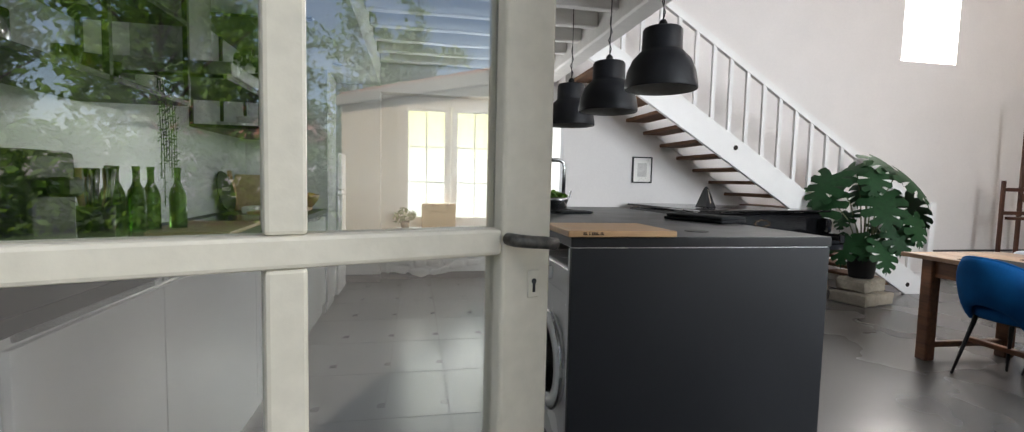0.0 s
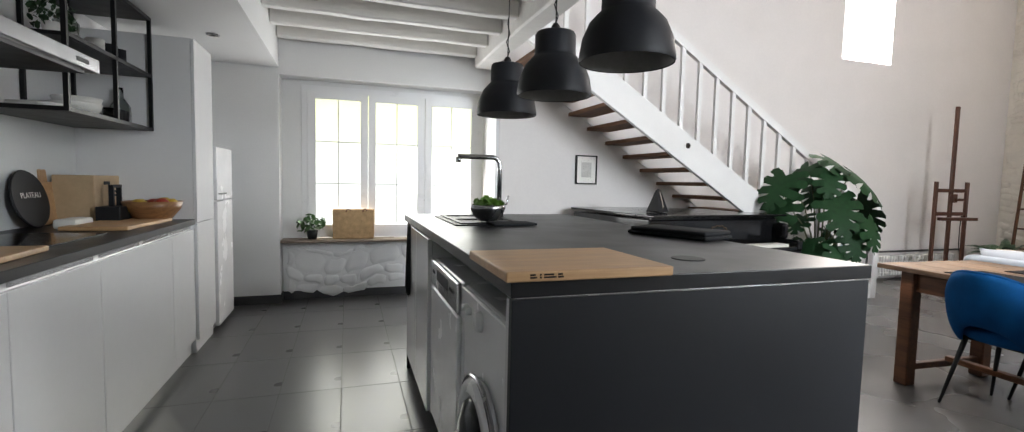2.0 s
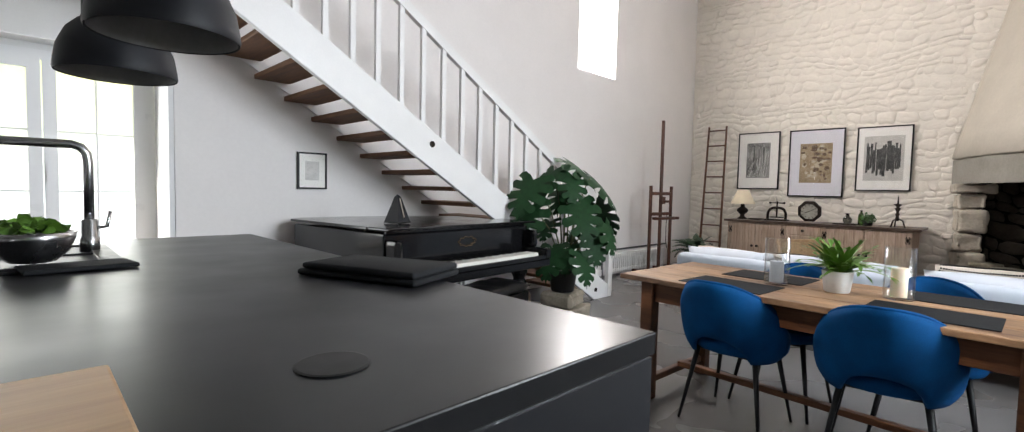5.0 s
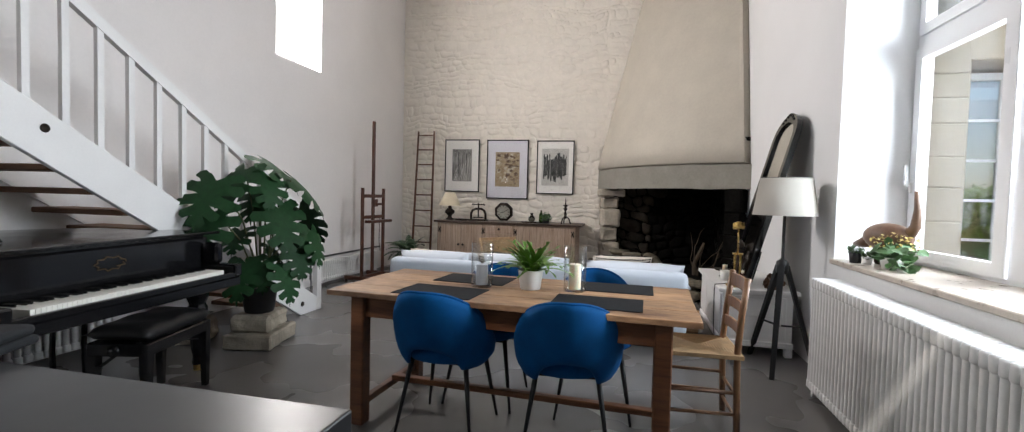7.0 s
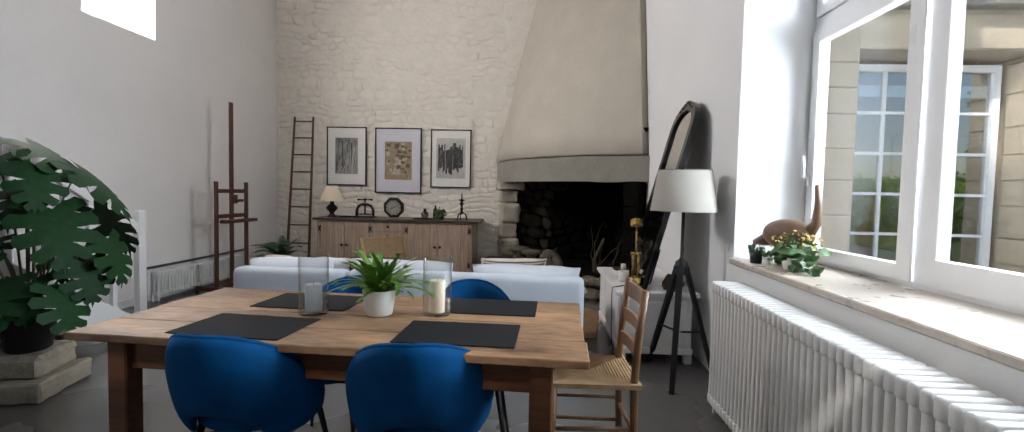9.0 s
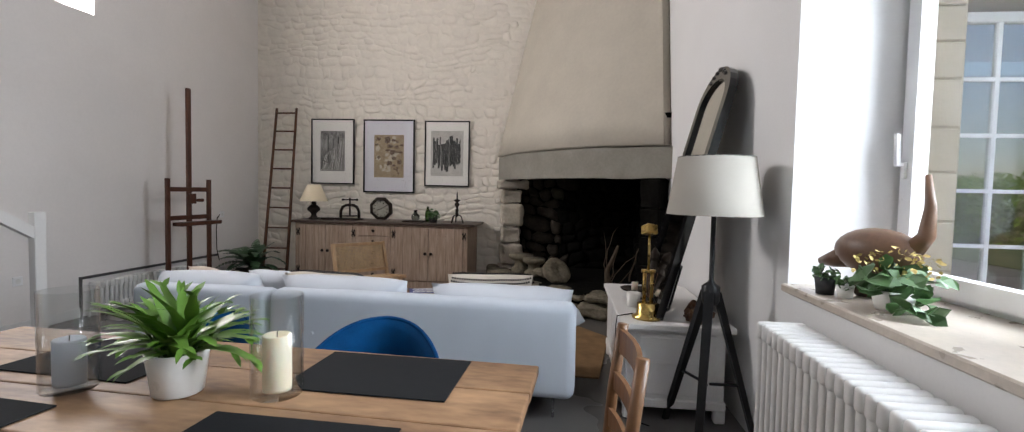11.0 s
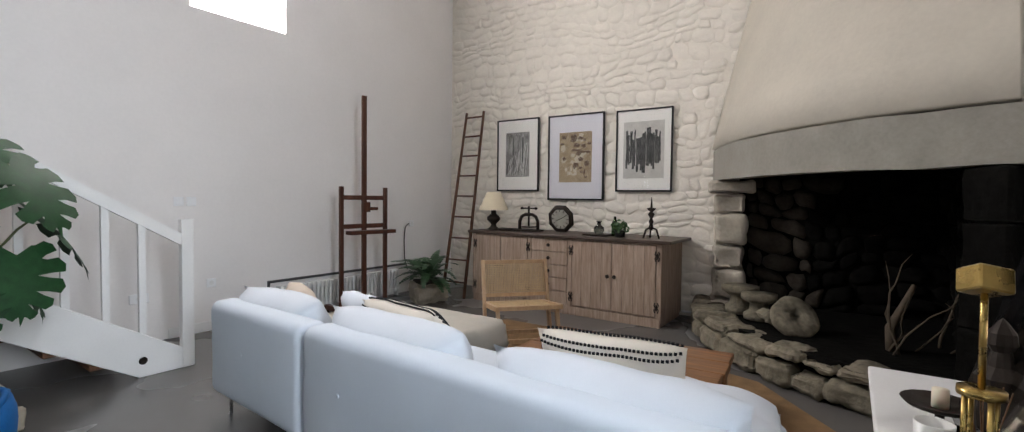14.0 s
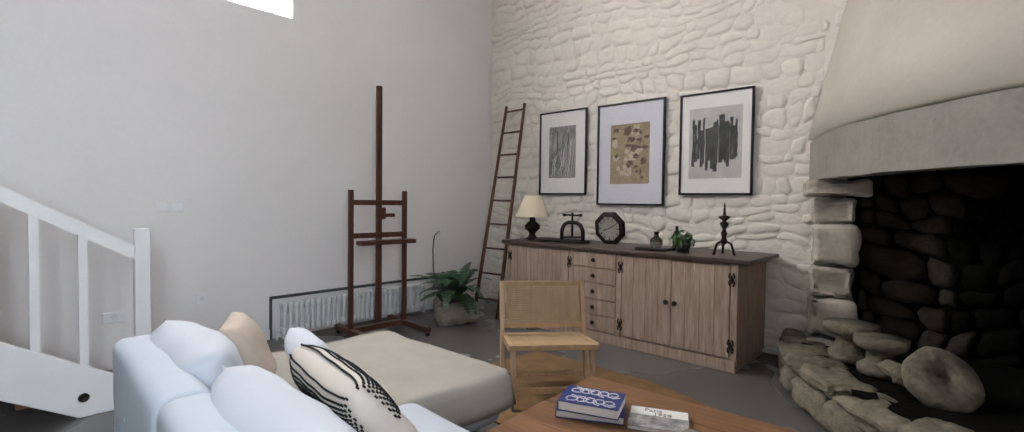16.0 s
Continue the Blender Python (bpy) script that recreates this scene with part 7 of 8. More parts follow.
bmesh.ops.recalc_face_normals(bm, faces=bm.faces[:])
bmesh.ops.solidify(bm, geom=bm.faces[:], thickness=0.10)
part("hood", bm, HOOD_PLASTER, fire, "cream rendered tapering chimney hood", True)

# jamb of dressed blocks under the lintel
for k, (w, d, h, z) in enumerate(((0.36, 0.34, 0.30, 0.0), (0.33, 0.30, 0.28, 0.30), (0.30, 0.28, 0.24, 0.58), (0.34, 0.30, 0.30, 0.82), (0.30, 0.28, 0.20, 1.12), (0.42, 0.40, 0.13, 1.32))):
    ob = part("jamb_block", rough_block(w, d, h - 0.004, 40 + k, 0.030, 5, 0.022), JAMB_STONE, fire, smooth=True)
    ob.matrix_local = pose(9.90, 2.36 - 0.01 * (k % 2), z, 0, 0, 12)
# window-side jamb: the shade at this end is put into the blocks' near-black colour
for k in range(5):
    ob = part("jamb_block", rough_block(0.24, 0.22, 0.284, 50 + k, 0.016, 4, 0.012), SOOT_SHADE, fire)
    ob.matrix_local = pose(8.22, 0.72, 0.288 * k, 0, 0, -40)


def pillow_stone(pts, depth, rng):
    """A flat rough stone: an outline in its own plane, swollen towards +z and pinched at the rim."""
    bm = bmesh.new()
    cx, cy = sum(p[0] for p in pts) / len(pts), sum(p[1] for p in pts) / len(pts)
    rim = [bm.verts.new((x, y, 0)) for x, y in pts]
    mid = [bm.verts.new((cx + (x - cx) * 0.86, cy + (y - cy) * 0.84, depth * rng.uniform(0.6, 0.95))) for x, y in pts]
    inn = [bm.verts.new((cx + (x - cx) * 0.45, cy + (y - cy) * 0.45, depth * rng.uniform(0.85, 1.15))) for x, y in pts]
    n = len(pts)
    for i in range(n):
        j = (i + 1) % n
        bm.faces.new((rim[i], rim[j], mid[j], mid[i]))
        bm.faces.new((mid[i], mid[j], inn[j], inn[i]))
    bm.faces.new(inn)
    return bm


def rubble_rows(x0, x1, z0, z1, wide, high, rng, gap=0.006):
    """Outlines of rubble stones laid in uneven courses over a rectangle."""
    out, z = [], z0
    while z < z1 - 0.02:
        h = min(rng.uniform(*high), z1 - z)
        x = x0 - rng.uniform(0, 0.2)
        while x < x1:
            w = rng.uniform(*wide)
            a, b = max(x, x0) + gap, min(x + w, x1) - gap
            if b - a > 0.035:
                c, d = z + gap, z + h - gap
                m, e = (b - a) * 0.16, (d - c) * 0.26
                j = lambda q: rng.uniform(-q, q)
                out.append([(a + m * rng.uniform(0.5, 1.6), c + j(0.010)), ((a + b) / 2 + j(m), c + j(0.014)), (b - m * rng.uniform(0.5, 1.6), c + j(0.010)), (b + j(0.008), c + e),
                            (b + j(0.008), d - e), (b - m * rng.uniform(0.5, 1.6), d + j(0.010)), ((a + b) / 2 + j(m), d + j(0.014)), (a + m * rng.uniform(0.5, 1.6), d + j(0.010)),
                            (a + j(0.008), d - e), (a + j(0.008), c + e)])
            x += w
        z += h
    def warp(x, y):
        return (x + noise.noise((x * 1.3, y * 1.3, 4.0)) * 0.12 + noise.noise((x * 5, y * 5, 7.0)) * 0.045,
                y + noise.noise((x * 1.1, y * 1.4, 9.0)) * 0.14 + noise.noise((x * 5, y * 5, 2.0)) * 0.048)
    return [[warp(x, y) for x, y in p] for p in out]


# inner walls of the firebox, of sooty rubble; deeper stones near-black, shade painted in
rng = random.Random(21)
count = 0
for m, x0, x1, mat in ((pose(10.06, 2.22, 0, 90, 0, -90), 0.0, 1.62, RUBBLE), (pose(10.08, 0.63, 0, 90, 0, 180), 0.0, 1.80, SOOT_SHADE)):
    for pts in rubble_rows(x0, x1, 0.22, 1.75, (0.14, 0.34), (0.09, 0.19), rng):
        st = part("firebox_stone", pillow_stone(pts, rng.uniform(0.03, 0.075), rng), mat if pts[0][0] < 0.55 or mat is SOOT_SHADE else SOOT_SHADE, fire, smooth=True)
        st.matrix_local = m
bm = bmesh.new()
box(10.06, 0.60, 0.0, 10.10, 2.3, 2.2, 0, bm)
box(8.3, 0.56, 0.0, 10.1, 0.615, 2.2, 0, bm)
part("firebox_backing", bm, SOOT_SHADE, fire)
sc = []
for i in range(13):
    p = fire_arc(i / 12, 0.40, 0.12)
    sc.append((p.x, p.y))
part("smoke_hood_inside", prism(sc + [(EAST, SOUTH)], 2.05, 2.10), SOOT_SHADE, fire)

# raised hearth: a ring of rough stones round a beaten floor
HC = Vector((10.10, 0.60))
hearth = thing("hearth", pose(0, 0, 0), "raised curved hearth edged with rough old stones", "hearth")
pts = [(HC.x, HC.y)] + [(HC.x + 1.94 * math.cos(a), HC.y + 1.94 * math.sin(a)) for a in [math.pi / 2 + 0.02 + (math.pi / 2 - 0.04) * k / 24 for k in range(25)]]
part("hearth_floor", prism(pts, 0.0, 0.245), SOOT_SHADE, hearth, "sooty hearth floor")
rng = random.Random(33)
a = math.pi / 2 + 0.02
k = 0
while a < math.pi - 0.02:
    L = rng.uniform(0.20, 0.42)
    for z, h in ((0.0, 0.17), (0.16, 0.10)):
        ob = part("hearth_stone", rough_block(0.34 * rng.uniform(0.8, 1.15) if z else 0.26, L + 0.01, h * rng.uniform(0.75, 1.2), 60 + k, 0.036, 5, 0.035), HEARTH_STONE, hearth, smooth=True)
        aa = a + (L / 2 + (0.06 if z else 0)) / 2.0
        ob.matrix_local = pose(HC.x + (1.93 if z else 1.96) * math.cos(aa), HC.y + (1.93 if z else 1.96) * math.sin(aa), z, rng.uniform(-1, 1), rng.uniform(-1, 1), math.degrees(aa))
        k += 1
    a += L / 2.0

HZ = 0.255
def round_stone(x, y, r, h, hole, tilt, turn, label, seed, z=HZ):
    t = thing("millstone" if hole else "stone_capital", pose(x, y, z) @ pose(0, 0, 0, tilt, 0, turn), label, "old stone")
    prof = [(hole, 0.0), (r * 0.92, 0.0), (r, h * 0.2), (r, h * 0.8), (r * 0.92, h), (hole, h), (hole, 0.0)] if hole else \
           [(0, 0), (r * 0.8, 0), (r * 0.85, h * 0.2), (r * 0.55, h * 0.35), (r * 0.5, h * 0.6), (r * 0.9, h * 0.75), (r, h * 0.82), (r, h), (0, h)]
    bm = lathe(prof, 26, closed=False)
    for v in bm.verts:
        v.co += Vector((noise.noise(v.co * 9 + Vector((seed, 0, 0))), noise.noise(v.co * 9 + Vector((0, seed, 0))), 0)) * 0.014
    part("stone", bm, HEARTH_STONE, t, smooth=True)


round_stone(8.98, 1.72, 0.17, 0.10, 0.028, 48, -50, "round grey millstone with a hole, leaning on the hearth", 1, HZ + 0.07)
round_stone(9.42, 2.16, 0.15, 0.24, 0, 0, 0, "worn carved stone capital on the hearth", 2)
round_stone(9.22, 1.98, 0.14, 0.22, 0, 0, 40, "worn carved stone mortar on the hearth", 3)
st = tagged(part("hearth_boulder", rough_block(0.30, 0.22, 0.12, 77, 0.05, 5, 0.04), HEARTH_STONE, smooth=True), "rounded rough stone lying on the hearth", "stone")
st.matrix_world = pose(9.12, 1.86, HZ, 0, 0, 30)
wood_t = thing("driftwood", pose(8.95, 1.00, 0.20), "tangled dry branches standing in the hearth", "branches")
rng = random.Random(44)
for k in range(7):
    p = Vector((rng.uniform(-0.2, 0.2), rng.uniform(-0.2, 0.2), 0))
    pts = [p.copy()]
    d = Vector((rng.uniform(-0.5, 0.5), rng.uniform(-0.5, 0.5), 1)).normalized()
    for i in range(7):
        d = (d + Vector((rng.uniform(-0.5, 0.5), rng.uniform(-0.5, 0.5), rng.uniform(-0.2, 0.3)))).normalized()
        p = p + d * rng.uniform(0.07, 0.14)
        p.z = max(0.01, p.z)
        pts.append(p.copy())
    part("branch", tube(pts, rng.uniform(0.006, 0.013), 6, r1=0.002), DRY_WOOD, wood_t, smooth=True)
part("trunk", tube([(-0.1, 0.1, 0.0), (-0.12, 0.12, 0.2), (-0.05, 0.05, 0.35), (-0.1, 0.0, 0.5)], 0.04, 8, r1=0.015), DRY_WOOD, wood_t, smooth=True)
pipe = setting("trim_pipes", tube([(10.06, 2.62, 0.05), (10.06, 2.84, 0.05)], 0.012, 8), WHITE_PAINT, "white heating pipes along the stone wall", "pipe")

# ---- stones of the east wall and under the kitchen window ----
rng = random.Random(55)
stones = rubble_rows(0.0, 3.72, 0.02, TOP - 0.02, (0.09, 0.29), (0.06, 0.155), rng, 0.004)
near = [p for p in stones if p[0][1] < 2.2]
far = [p for p in stones if p[0][1] >= 2.2]
rng.shuffle(near)
M_EAST = pose(EAST - 0.002, NORTH - 0.01, 0, 90, 0, -90)
for pts in near[:300]:
    ob = part("stone", pillow_stone(pts, rng.uniform(0.002, 0.016), rng), STONE_WHITE, wall_east, smooth=True)
    ob.matrix_local = M_EAST
rest = near[300:] + far
# beside and above the hood
rest += [[(x + 3.72, y) for x, y in p] for p in rubble_rows(0.0, 1.75, 1.78, TOP - 0.02, (0.09, 0.29), (0.06, 0.155), rng, 0.004)]
bm = bmesh.new()
for pts in rest:
    join(bm, pillow_stone(pts, rng.uniform(0.002, 0.016), rng))
ob = part("upper_stones", bm, STONE_WHITE, wall_east, smooth=True)
ob.matrix_local = M_EAST
tagged(ob, kind="stuff")

stone_panel = setting("wall_under_window", box(0.0, 6.66, 0.085, JOG - 0.002, 6.70, 0.584), PLASTER_COOL, "white painted rubble stones under the kitchen window", "wall")
for pts in rubble_rows(0.0, JOG - 0.01, 0.09, 0.58, (0.12, 0.30), (0.10, 0.19), rng, 0.006):
    ob = part("stone", pillow_stone(pts, rng.uniform(0.010, 0.020), rng), PLASTER_COOL, stone_panel, smooth=True)
    ob.matrix_local = pose(0.0, 6.662, 0, 90)


# ---- kitchen wall: shelves, hood, things on the worktop ----
KZ = 0.925


def wall_shelf(y0, y1, label):
    s = thing("wall_shelf", pose(0, 0, 0), label, "shelf", "black kitchen wall shelves")
    x0, x1, z0, z1 = WEST + 0.004, -0.60, 1.50, 2.22
    n = max(1, round((y1 - y0) / 0.5))
    for i in range(n + 1):
        y = y0 + (y1 - y0) * i / n
        for x in (x0 + 0.01, x1 - 0.01):
            part("upright", box(x - 0.01, y - 0.01, z0, x + 0.01, y + 0.01, z1), BLACK_STEEL, s)
        for z in (z0, z1 - 0.02):
            part("side_rail", box(x0 + 0.02, y - 0.01, z, x1 - 0.02, y + 0.01, z + 0.02), BLACK_STEEL, s)
    for z in (z0, 1.84, z1 - 0.02):
        part("shelf_board", box(x0, y0 + 0.011, z - 0.001, x1 - 0.021, y1 - 0.011, z + 0.017), BLACK_STEEL, s)
        part("front_rail", box(x1 - 0.02, y0 + 0.011, z, x1, y1 - 0.011, z + 0.02), BLACK_STEEL, s)


wall_shelf(4.16, 5.185, "black steel wall shelf with bottles, bowls and jars")
wall_shelf(1.95, 3.10, "black steel wall shelf with glasses and a trailing plant")

hood = thing("cooker_hood", pose(0, 0, 0), "flat brushed steel cooker hood with a square chimney", "cooker hood")
part("canopy", box(WEST + 0.004, 3.20, 1.665, -0.46, 4.10, 1.725, 0.003), STEEL, hood)
part("filter", box(WEST + 0.05, 3.25, 1.655, -0.50, 4.05, 1.666), BLACK_STEEL, hood)
part("chimney", box(WEST + 0.004, 3.50, 1.726, -0.76, 3.80, 2.244, 0.002), STEEL, hood)
part("switch_strip", box(-0.4605, 3.90, 1.685, -0.4585, 4.0, 1.703), BLACK_STEEL, hood)
splash = setting("trim_splashback", box(WEST + 0.001, 1.75, KZ, WEST + 0.008, 5.19, 1.50), SPLASH_GLASS, "glossy white glass splashback", "splashback")


def turned(name, profile, x, y, z, material, label, category, group="", sides=22):
    ob = part(name, lathe(profile, sides, closed=False), material, smooth=True)
    ob.matrix_world = pose(x, y, z)
    return tagged(ob, label, category, group)


BOTTLE = [(0, 0), (0.034, 0), (0.036, 0.01), (0.036, 0.17), (0.030, 0.20), (0.014, 0.235), (0.013, 0.29), (0.016, 0.295), (0.016, 0.305), (0, 0.305)]
SQUAT = [(0, 0), (0.05, 0), (0.055, 0.02), (0.055, 0.12), (0.03, 0.16), (0.018, 0.18), (0.018, 0.24), (0, 0.24)]
BOWLP = [(0, 0.004), (0.05, 0), (0.06, 0.006), (0.10, 0.05), (0.115, 0.09), (0.11, 0.09), (0.09, 0.045), (0.05, 0.012), (0, 0.010)]
JAR = [(0, 0), (0.045, 0), (0.045, 0.13), (0, 0.13)]
CUP = [(0, 0), (0.035, 0), (0.042, 0.09), (0.039, 0.09), (0.032, 0.006), (0, 0.006)]
S0, S1 = 1.518, 1.858
SMOKE = glass("pale_bottle_glass", (0.75, 0.80, 0.78))
for k, y in enumerate((4.42, 4.46, 4.50)):
    turned("plate", [(0, 0), (0.06, 0), (0.12, 0.014), (0.118, 0.016), (0.06, 0.004), (0, 0.004)], -0.85, 4.44, S0 + 0.012 * k, POT_WHITE, "white plate in a stack", "plate", "stacked plates")
turned("bowl", BOWLP, -0.84, 4.80, S0, POT_WHITE, "white serving bowl on the shelf", "bowl", "bowls on the shelf")
turned("bowl", BOWLP, -0.84, 4.80, S0 + 0.03, POT_WHITE, "white serving bowl on the shelf", "bowl", "bowls on the shelf")
for k in range(4):
    turned("tumbler", CUP, -0.74, 4.95 + 0.05 * k, S0, SMOKE, "clear ribbed glass tumbler", "glass", "glasses on the shelf")
turned("carafe", SQUAT, -0.76, 5.14, S0, SMOKE, "clear glass carafe on the shelf", "carafe")
turned("flask", SQUAT, -0.76, 4.52, S1, SMOKE, "clear glass flask on the shelf", "bottle")
turned("canister", JAR, -0.78, 4.88, S1, POT_WHITE, "white canister with a pale label", "canister")
turned("canister", JAR, -0.76, 5.00, S1, BLACK_PANEL, "black lidded storage canister", "canister", "black canisters")
turned("canister", JAR, -0.76, 5.12, S1, BLACK_PANEL, "black lidded storage canister", "canister", "black canisters")
ps = thing("potted_herb", pose(-0.74, 4.36, S1), "small green plant in a white pot on the shelf", "potted plant")
part("pot", lathe([(0, 0), (0.035, 0), (0.045, 0.075), (0.04, 0.075), (0, 0.06)], 18, closed=False), POT_WHITE, ps, smooth=True)
part("leaves", leaf_clump(110, 0.09, 0.06, 0.20, 0.018, random.Random(61)), LEAF_FERN, ps)
for k in range(3):
    turned("amber_glass", CUP, -0.74, 2.55 + 0.11 * k, S0, glass("amber_jar_glass", (0.75, 0.35, 0.10)) if k == 1 else SMOKE, "glass tumbler on the shelf", "glass", "glasses on the shelf")
turned("canister", JAR, -0.78, 2.30, S0, STEEL, "grey metal storage canister", "canister")
trail = thing("trailing_plant", pose(-0.70, 2.98, S0 - 0.02), "string plant trailing down from the shelf", "potted plant")
part("pot", lathe([(0, 0.02), (0.04, 0.02), (0.05, 0.10), (0.045, 0.10), (0, 0.09)], 18, closed=False), POT_WHITE, trail, smooth=True)
r5 = random.Random(71)
for k in range(7):
    y, L = -0.06 + 0.022 * k, r5.uniform(0.25, 0.46)
    bm = bmesh.new()
    pts = [(0.02, y * 0.4, 0.10), (0.055, y, 0.09), (0.062, y + 0.005, -L * 0.5), (0.062, y, -L)]
    tube(pts, 0.0016, 4, bm)
    for i in range(26):
        z = 0.08 - (L + 0.08) * i / 26
        c = Vector((0.062 + r5.uniform(-0.008, 0.008), y + r5.uniform(-0.012, 0.012), z))
        s = r5.uniform(0.008, 0.012)
        bm.faces.new([bm.verts.new(c + Vector(p) * s) for p in ((0, -1, 0), (0.4, 0, 0.5), (0, 1, 0), (-0.4, 0, -0.5))])
    part("strand", bm, LEAF_FERN, trail)

for k, (x, y) in enumerate(((-0.86, 2.98), (-0.80, 3.06), (-0.90, 3.10), (-0.80, 3.18), (-0.72, 3.25))):
    turned("oil_bottle", BOTTLE, x, y, KZ, GLASS_GREEN, "dark green glass oil bottle", "bottle", "bottles on the worktop")
up = thing("utensil_pot", pose(-0.80, 2.78, KZ), "black pot full of kitchen utensils", "utensil pot")
part("pot", lathe([(0, 0), (0.055, 0), (0.06, 0.15), (0.055, 0.15), (0.05, 0.01), (0, 0.01)], 20, closed=False), POT_BLACK, up, smooth=True)
for k in range(5):
    a = k * 1.3
    part("utensil", tube([(0.02 * math.cos(a), 0.02 * math.sin(a), 0.02), (0.05 * math.cos(a), 0.05 * math.sin(a), 0.22), (0.055 * math.cos(a), 0.055 * math.sin(a), 0.29)], 0.007, 6, r1=0.018), BOARD_WOOD if k % 2 else STEEL, up, smooth=True)
cof = thing("coffee_machine", pose(-0.80, 2.40, KZ), "black coffee machine on the worktop", "coffee machine")
part("body", box(-0.12, -0.11, 0, 0.10, 0.11, 0.34, 0.02, seg=2), POT_BLACK, cof)
part("spout", box(0.10, -0.04, 0.20, 0.16, 0.04, 0.26, 0.01), BLACK_STEEL, cof)
part("drip_tray", box(0.10, -0.09, 0, 0.20, 0.09, 0.03, 0.006), STEEL, cof)


def flat_board(x, y, w, d, turn, label):
    b = part("wooden_board", box(-w / 2, -d / 2, 0, w / 2, d / 2, 0.022, 0.006, seg=2), BOARD_WOOD)
    b.matrix_world = pose(x, y, KZ, 0, 0, turn)
    tagged(b, label, "chopping board")


flat_board(-0.64, 3.35, 0.38, 0.60, 3, "large brown wooden board on the worktop")
flat_board(-0.62, 4.72, 0.30, 0.62, -2, "long brown wooden board on the worktop")
hob = tagged(part("hob", box(-0.90, 3.72, 0, -0.52, 4.28, 0.006, 0.002), glass("black_hob", (0.02, 0.02, 0.02))), "flat black glass hob in the worktop", "hob")
hob.location.z = KZ
hob.data.materials[0] = PIANO
plate = thing("slate_tray", pose(-0.94, 4.60, KZ) @ pose(0, 0, 0, 0, -12, 0), "round black slate tray lettered PLATEAU", "tray")
pd = lathe([(0, -0.006), (0.15, -0.006), (0.155, 0), (0.15, 0.006), (0, 0.006)], 32, closed=False)
bmesh.ops.transform(pd, matrix=pose(0, 0, 0.155, 0, 90, 0), verts=pd.verts)
part("disc", pd, BLACK_PANEL, plate)
text_on(plate, "PLATEAU", 0.042, pose(0.0075, 0, 0.16, 90, 0, 90), PAPER)
dishw = tagged(part("oven_dish", box(-0.05, -0.10, 0, 0.05, 0.10, 0.05, 0.012, seg=2), POT_WHITE), "small white ceramic dish", "dish")
dishw.matrix_world = pose(-0.80, 4.62, KZ)
pad = thing("paddle_board", pose(-0.985, 4.80, KZ) @ pose(0, 0, 0, 0, -6, 0), "wooden paddle board leaning on the wall", "chopping board")
bm = box(-0.010, -0.09, 0, 0.010, 0.09, 0.24, 0.006)
box(-0.010, -0.03, 0.235, 0.010, 0.03, 0.31, 0.006, bm)
part("board", bm, BOARD_WOOD, pad)
crate = thing("plywood_box", pose(-0.90, 5.03, KZ), "pale plywood bread box with a slot handle", "box")
part("body", box(-0.10, -0.17, 0, 0.10, 0.18, 0.28, 0.004), PLY, crate)
part("slot", box(0.1005, -0.05, 0.225, 0.102, 0.03, 0.245), BLACK_PANEL, crate)
part("label_bar", box(0.1005, 0.055, 0.175, 0.102, 0.15, 0.19), BLACK_PANEL, crate)
part("label_bar", box(0.1005, 0.055, 0.150, 0.102, 0.13, 0.165), BLACK_PANEL, crate)
cad = thing("black_caddy", pose(-0.72, 4.92, KZ), "black metal caddy with an upright handle", "caddy")
part("tray", box(-0.06, -0.11, 0, 0.06, 0.11, 0.10, 0.004), BLACK_PANEL, cad)
for y in (-0.05, 0.05):
    part("handle_post", box(-0.012, y - 0.008, 0.10, 0.012, y + 0.008, 0.21), BLACK_PANEL, cad)
part("handle_bar", box(-0.012, -0.06, 0.21, 0.012, 0.06, 0.228), BLACK_PANEL, cad)
fb = thing("fruit_bowl", pose(-0.565, 5.03, KZ) @ Matrix.Diagonal((1.2, 1.2, 1.15, 1)), "turned wooden bowl of fruit on the worktop", "bowl")
part("bowl", lathe([(0, 0.004), (0.07, 0), (0.08, 0.01), (0.125, 0.07), (0.135, 0.11), (0.128, 0.11), (0.11, 0.06), (0.06, 0.015), (0, 0.012)], 28, closed=False), BOWL_WOOD, fb, smooth=True)
for k, (x, y, z, m) in enumerate(((0, 0.02, 0.085, RED_FRUIT), (0.05, -0.04, 0.09, RED_FRUIT), (-0.05, -0.03, 0.085, YELLOW_FRUIT), (0.03, 0.07, 0.09, YELLOW_FRUIT), (0.07, 0.04, 0.085, YELLOW_FRUIT))):
    part("fruit", lathe([(0, 0), (0.024, 0.006), (0.036, 0.03), (0.034, 0.05), (0.018, 0.066), (0.004, 0.062)], 14, centre=(x, y, z - 0.03), closed=False), m, fb, smooth=True)

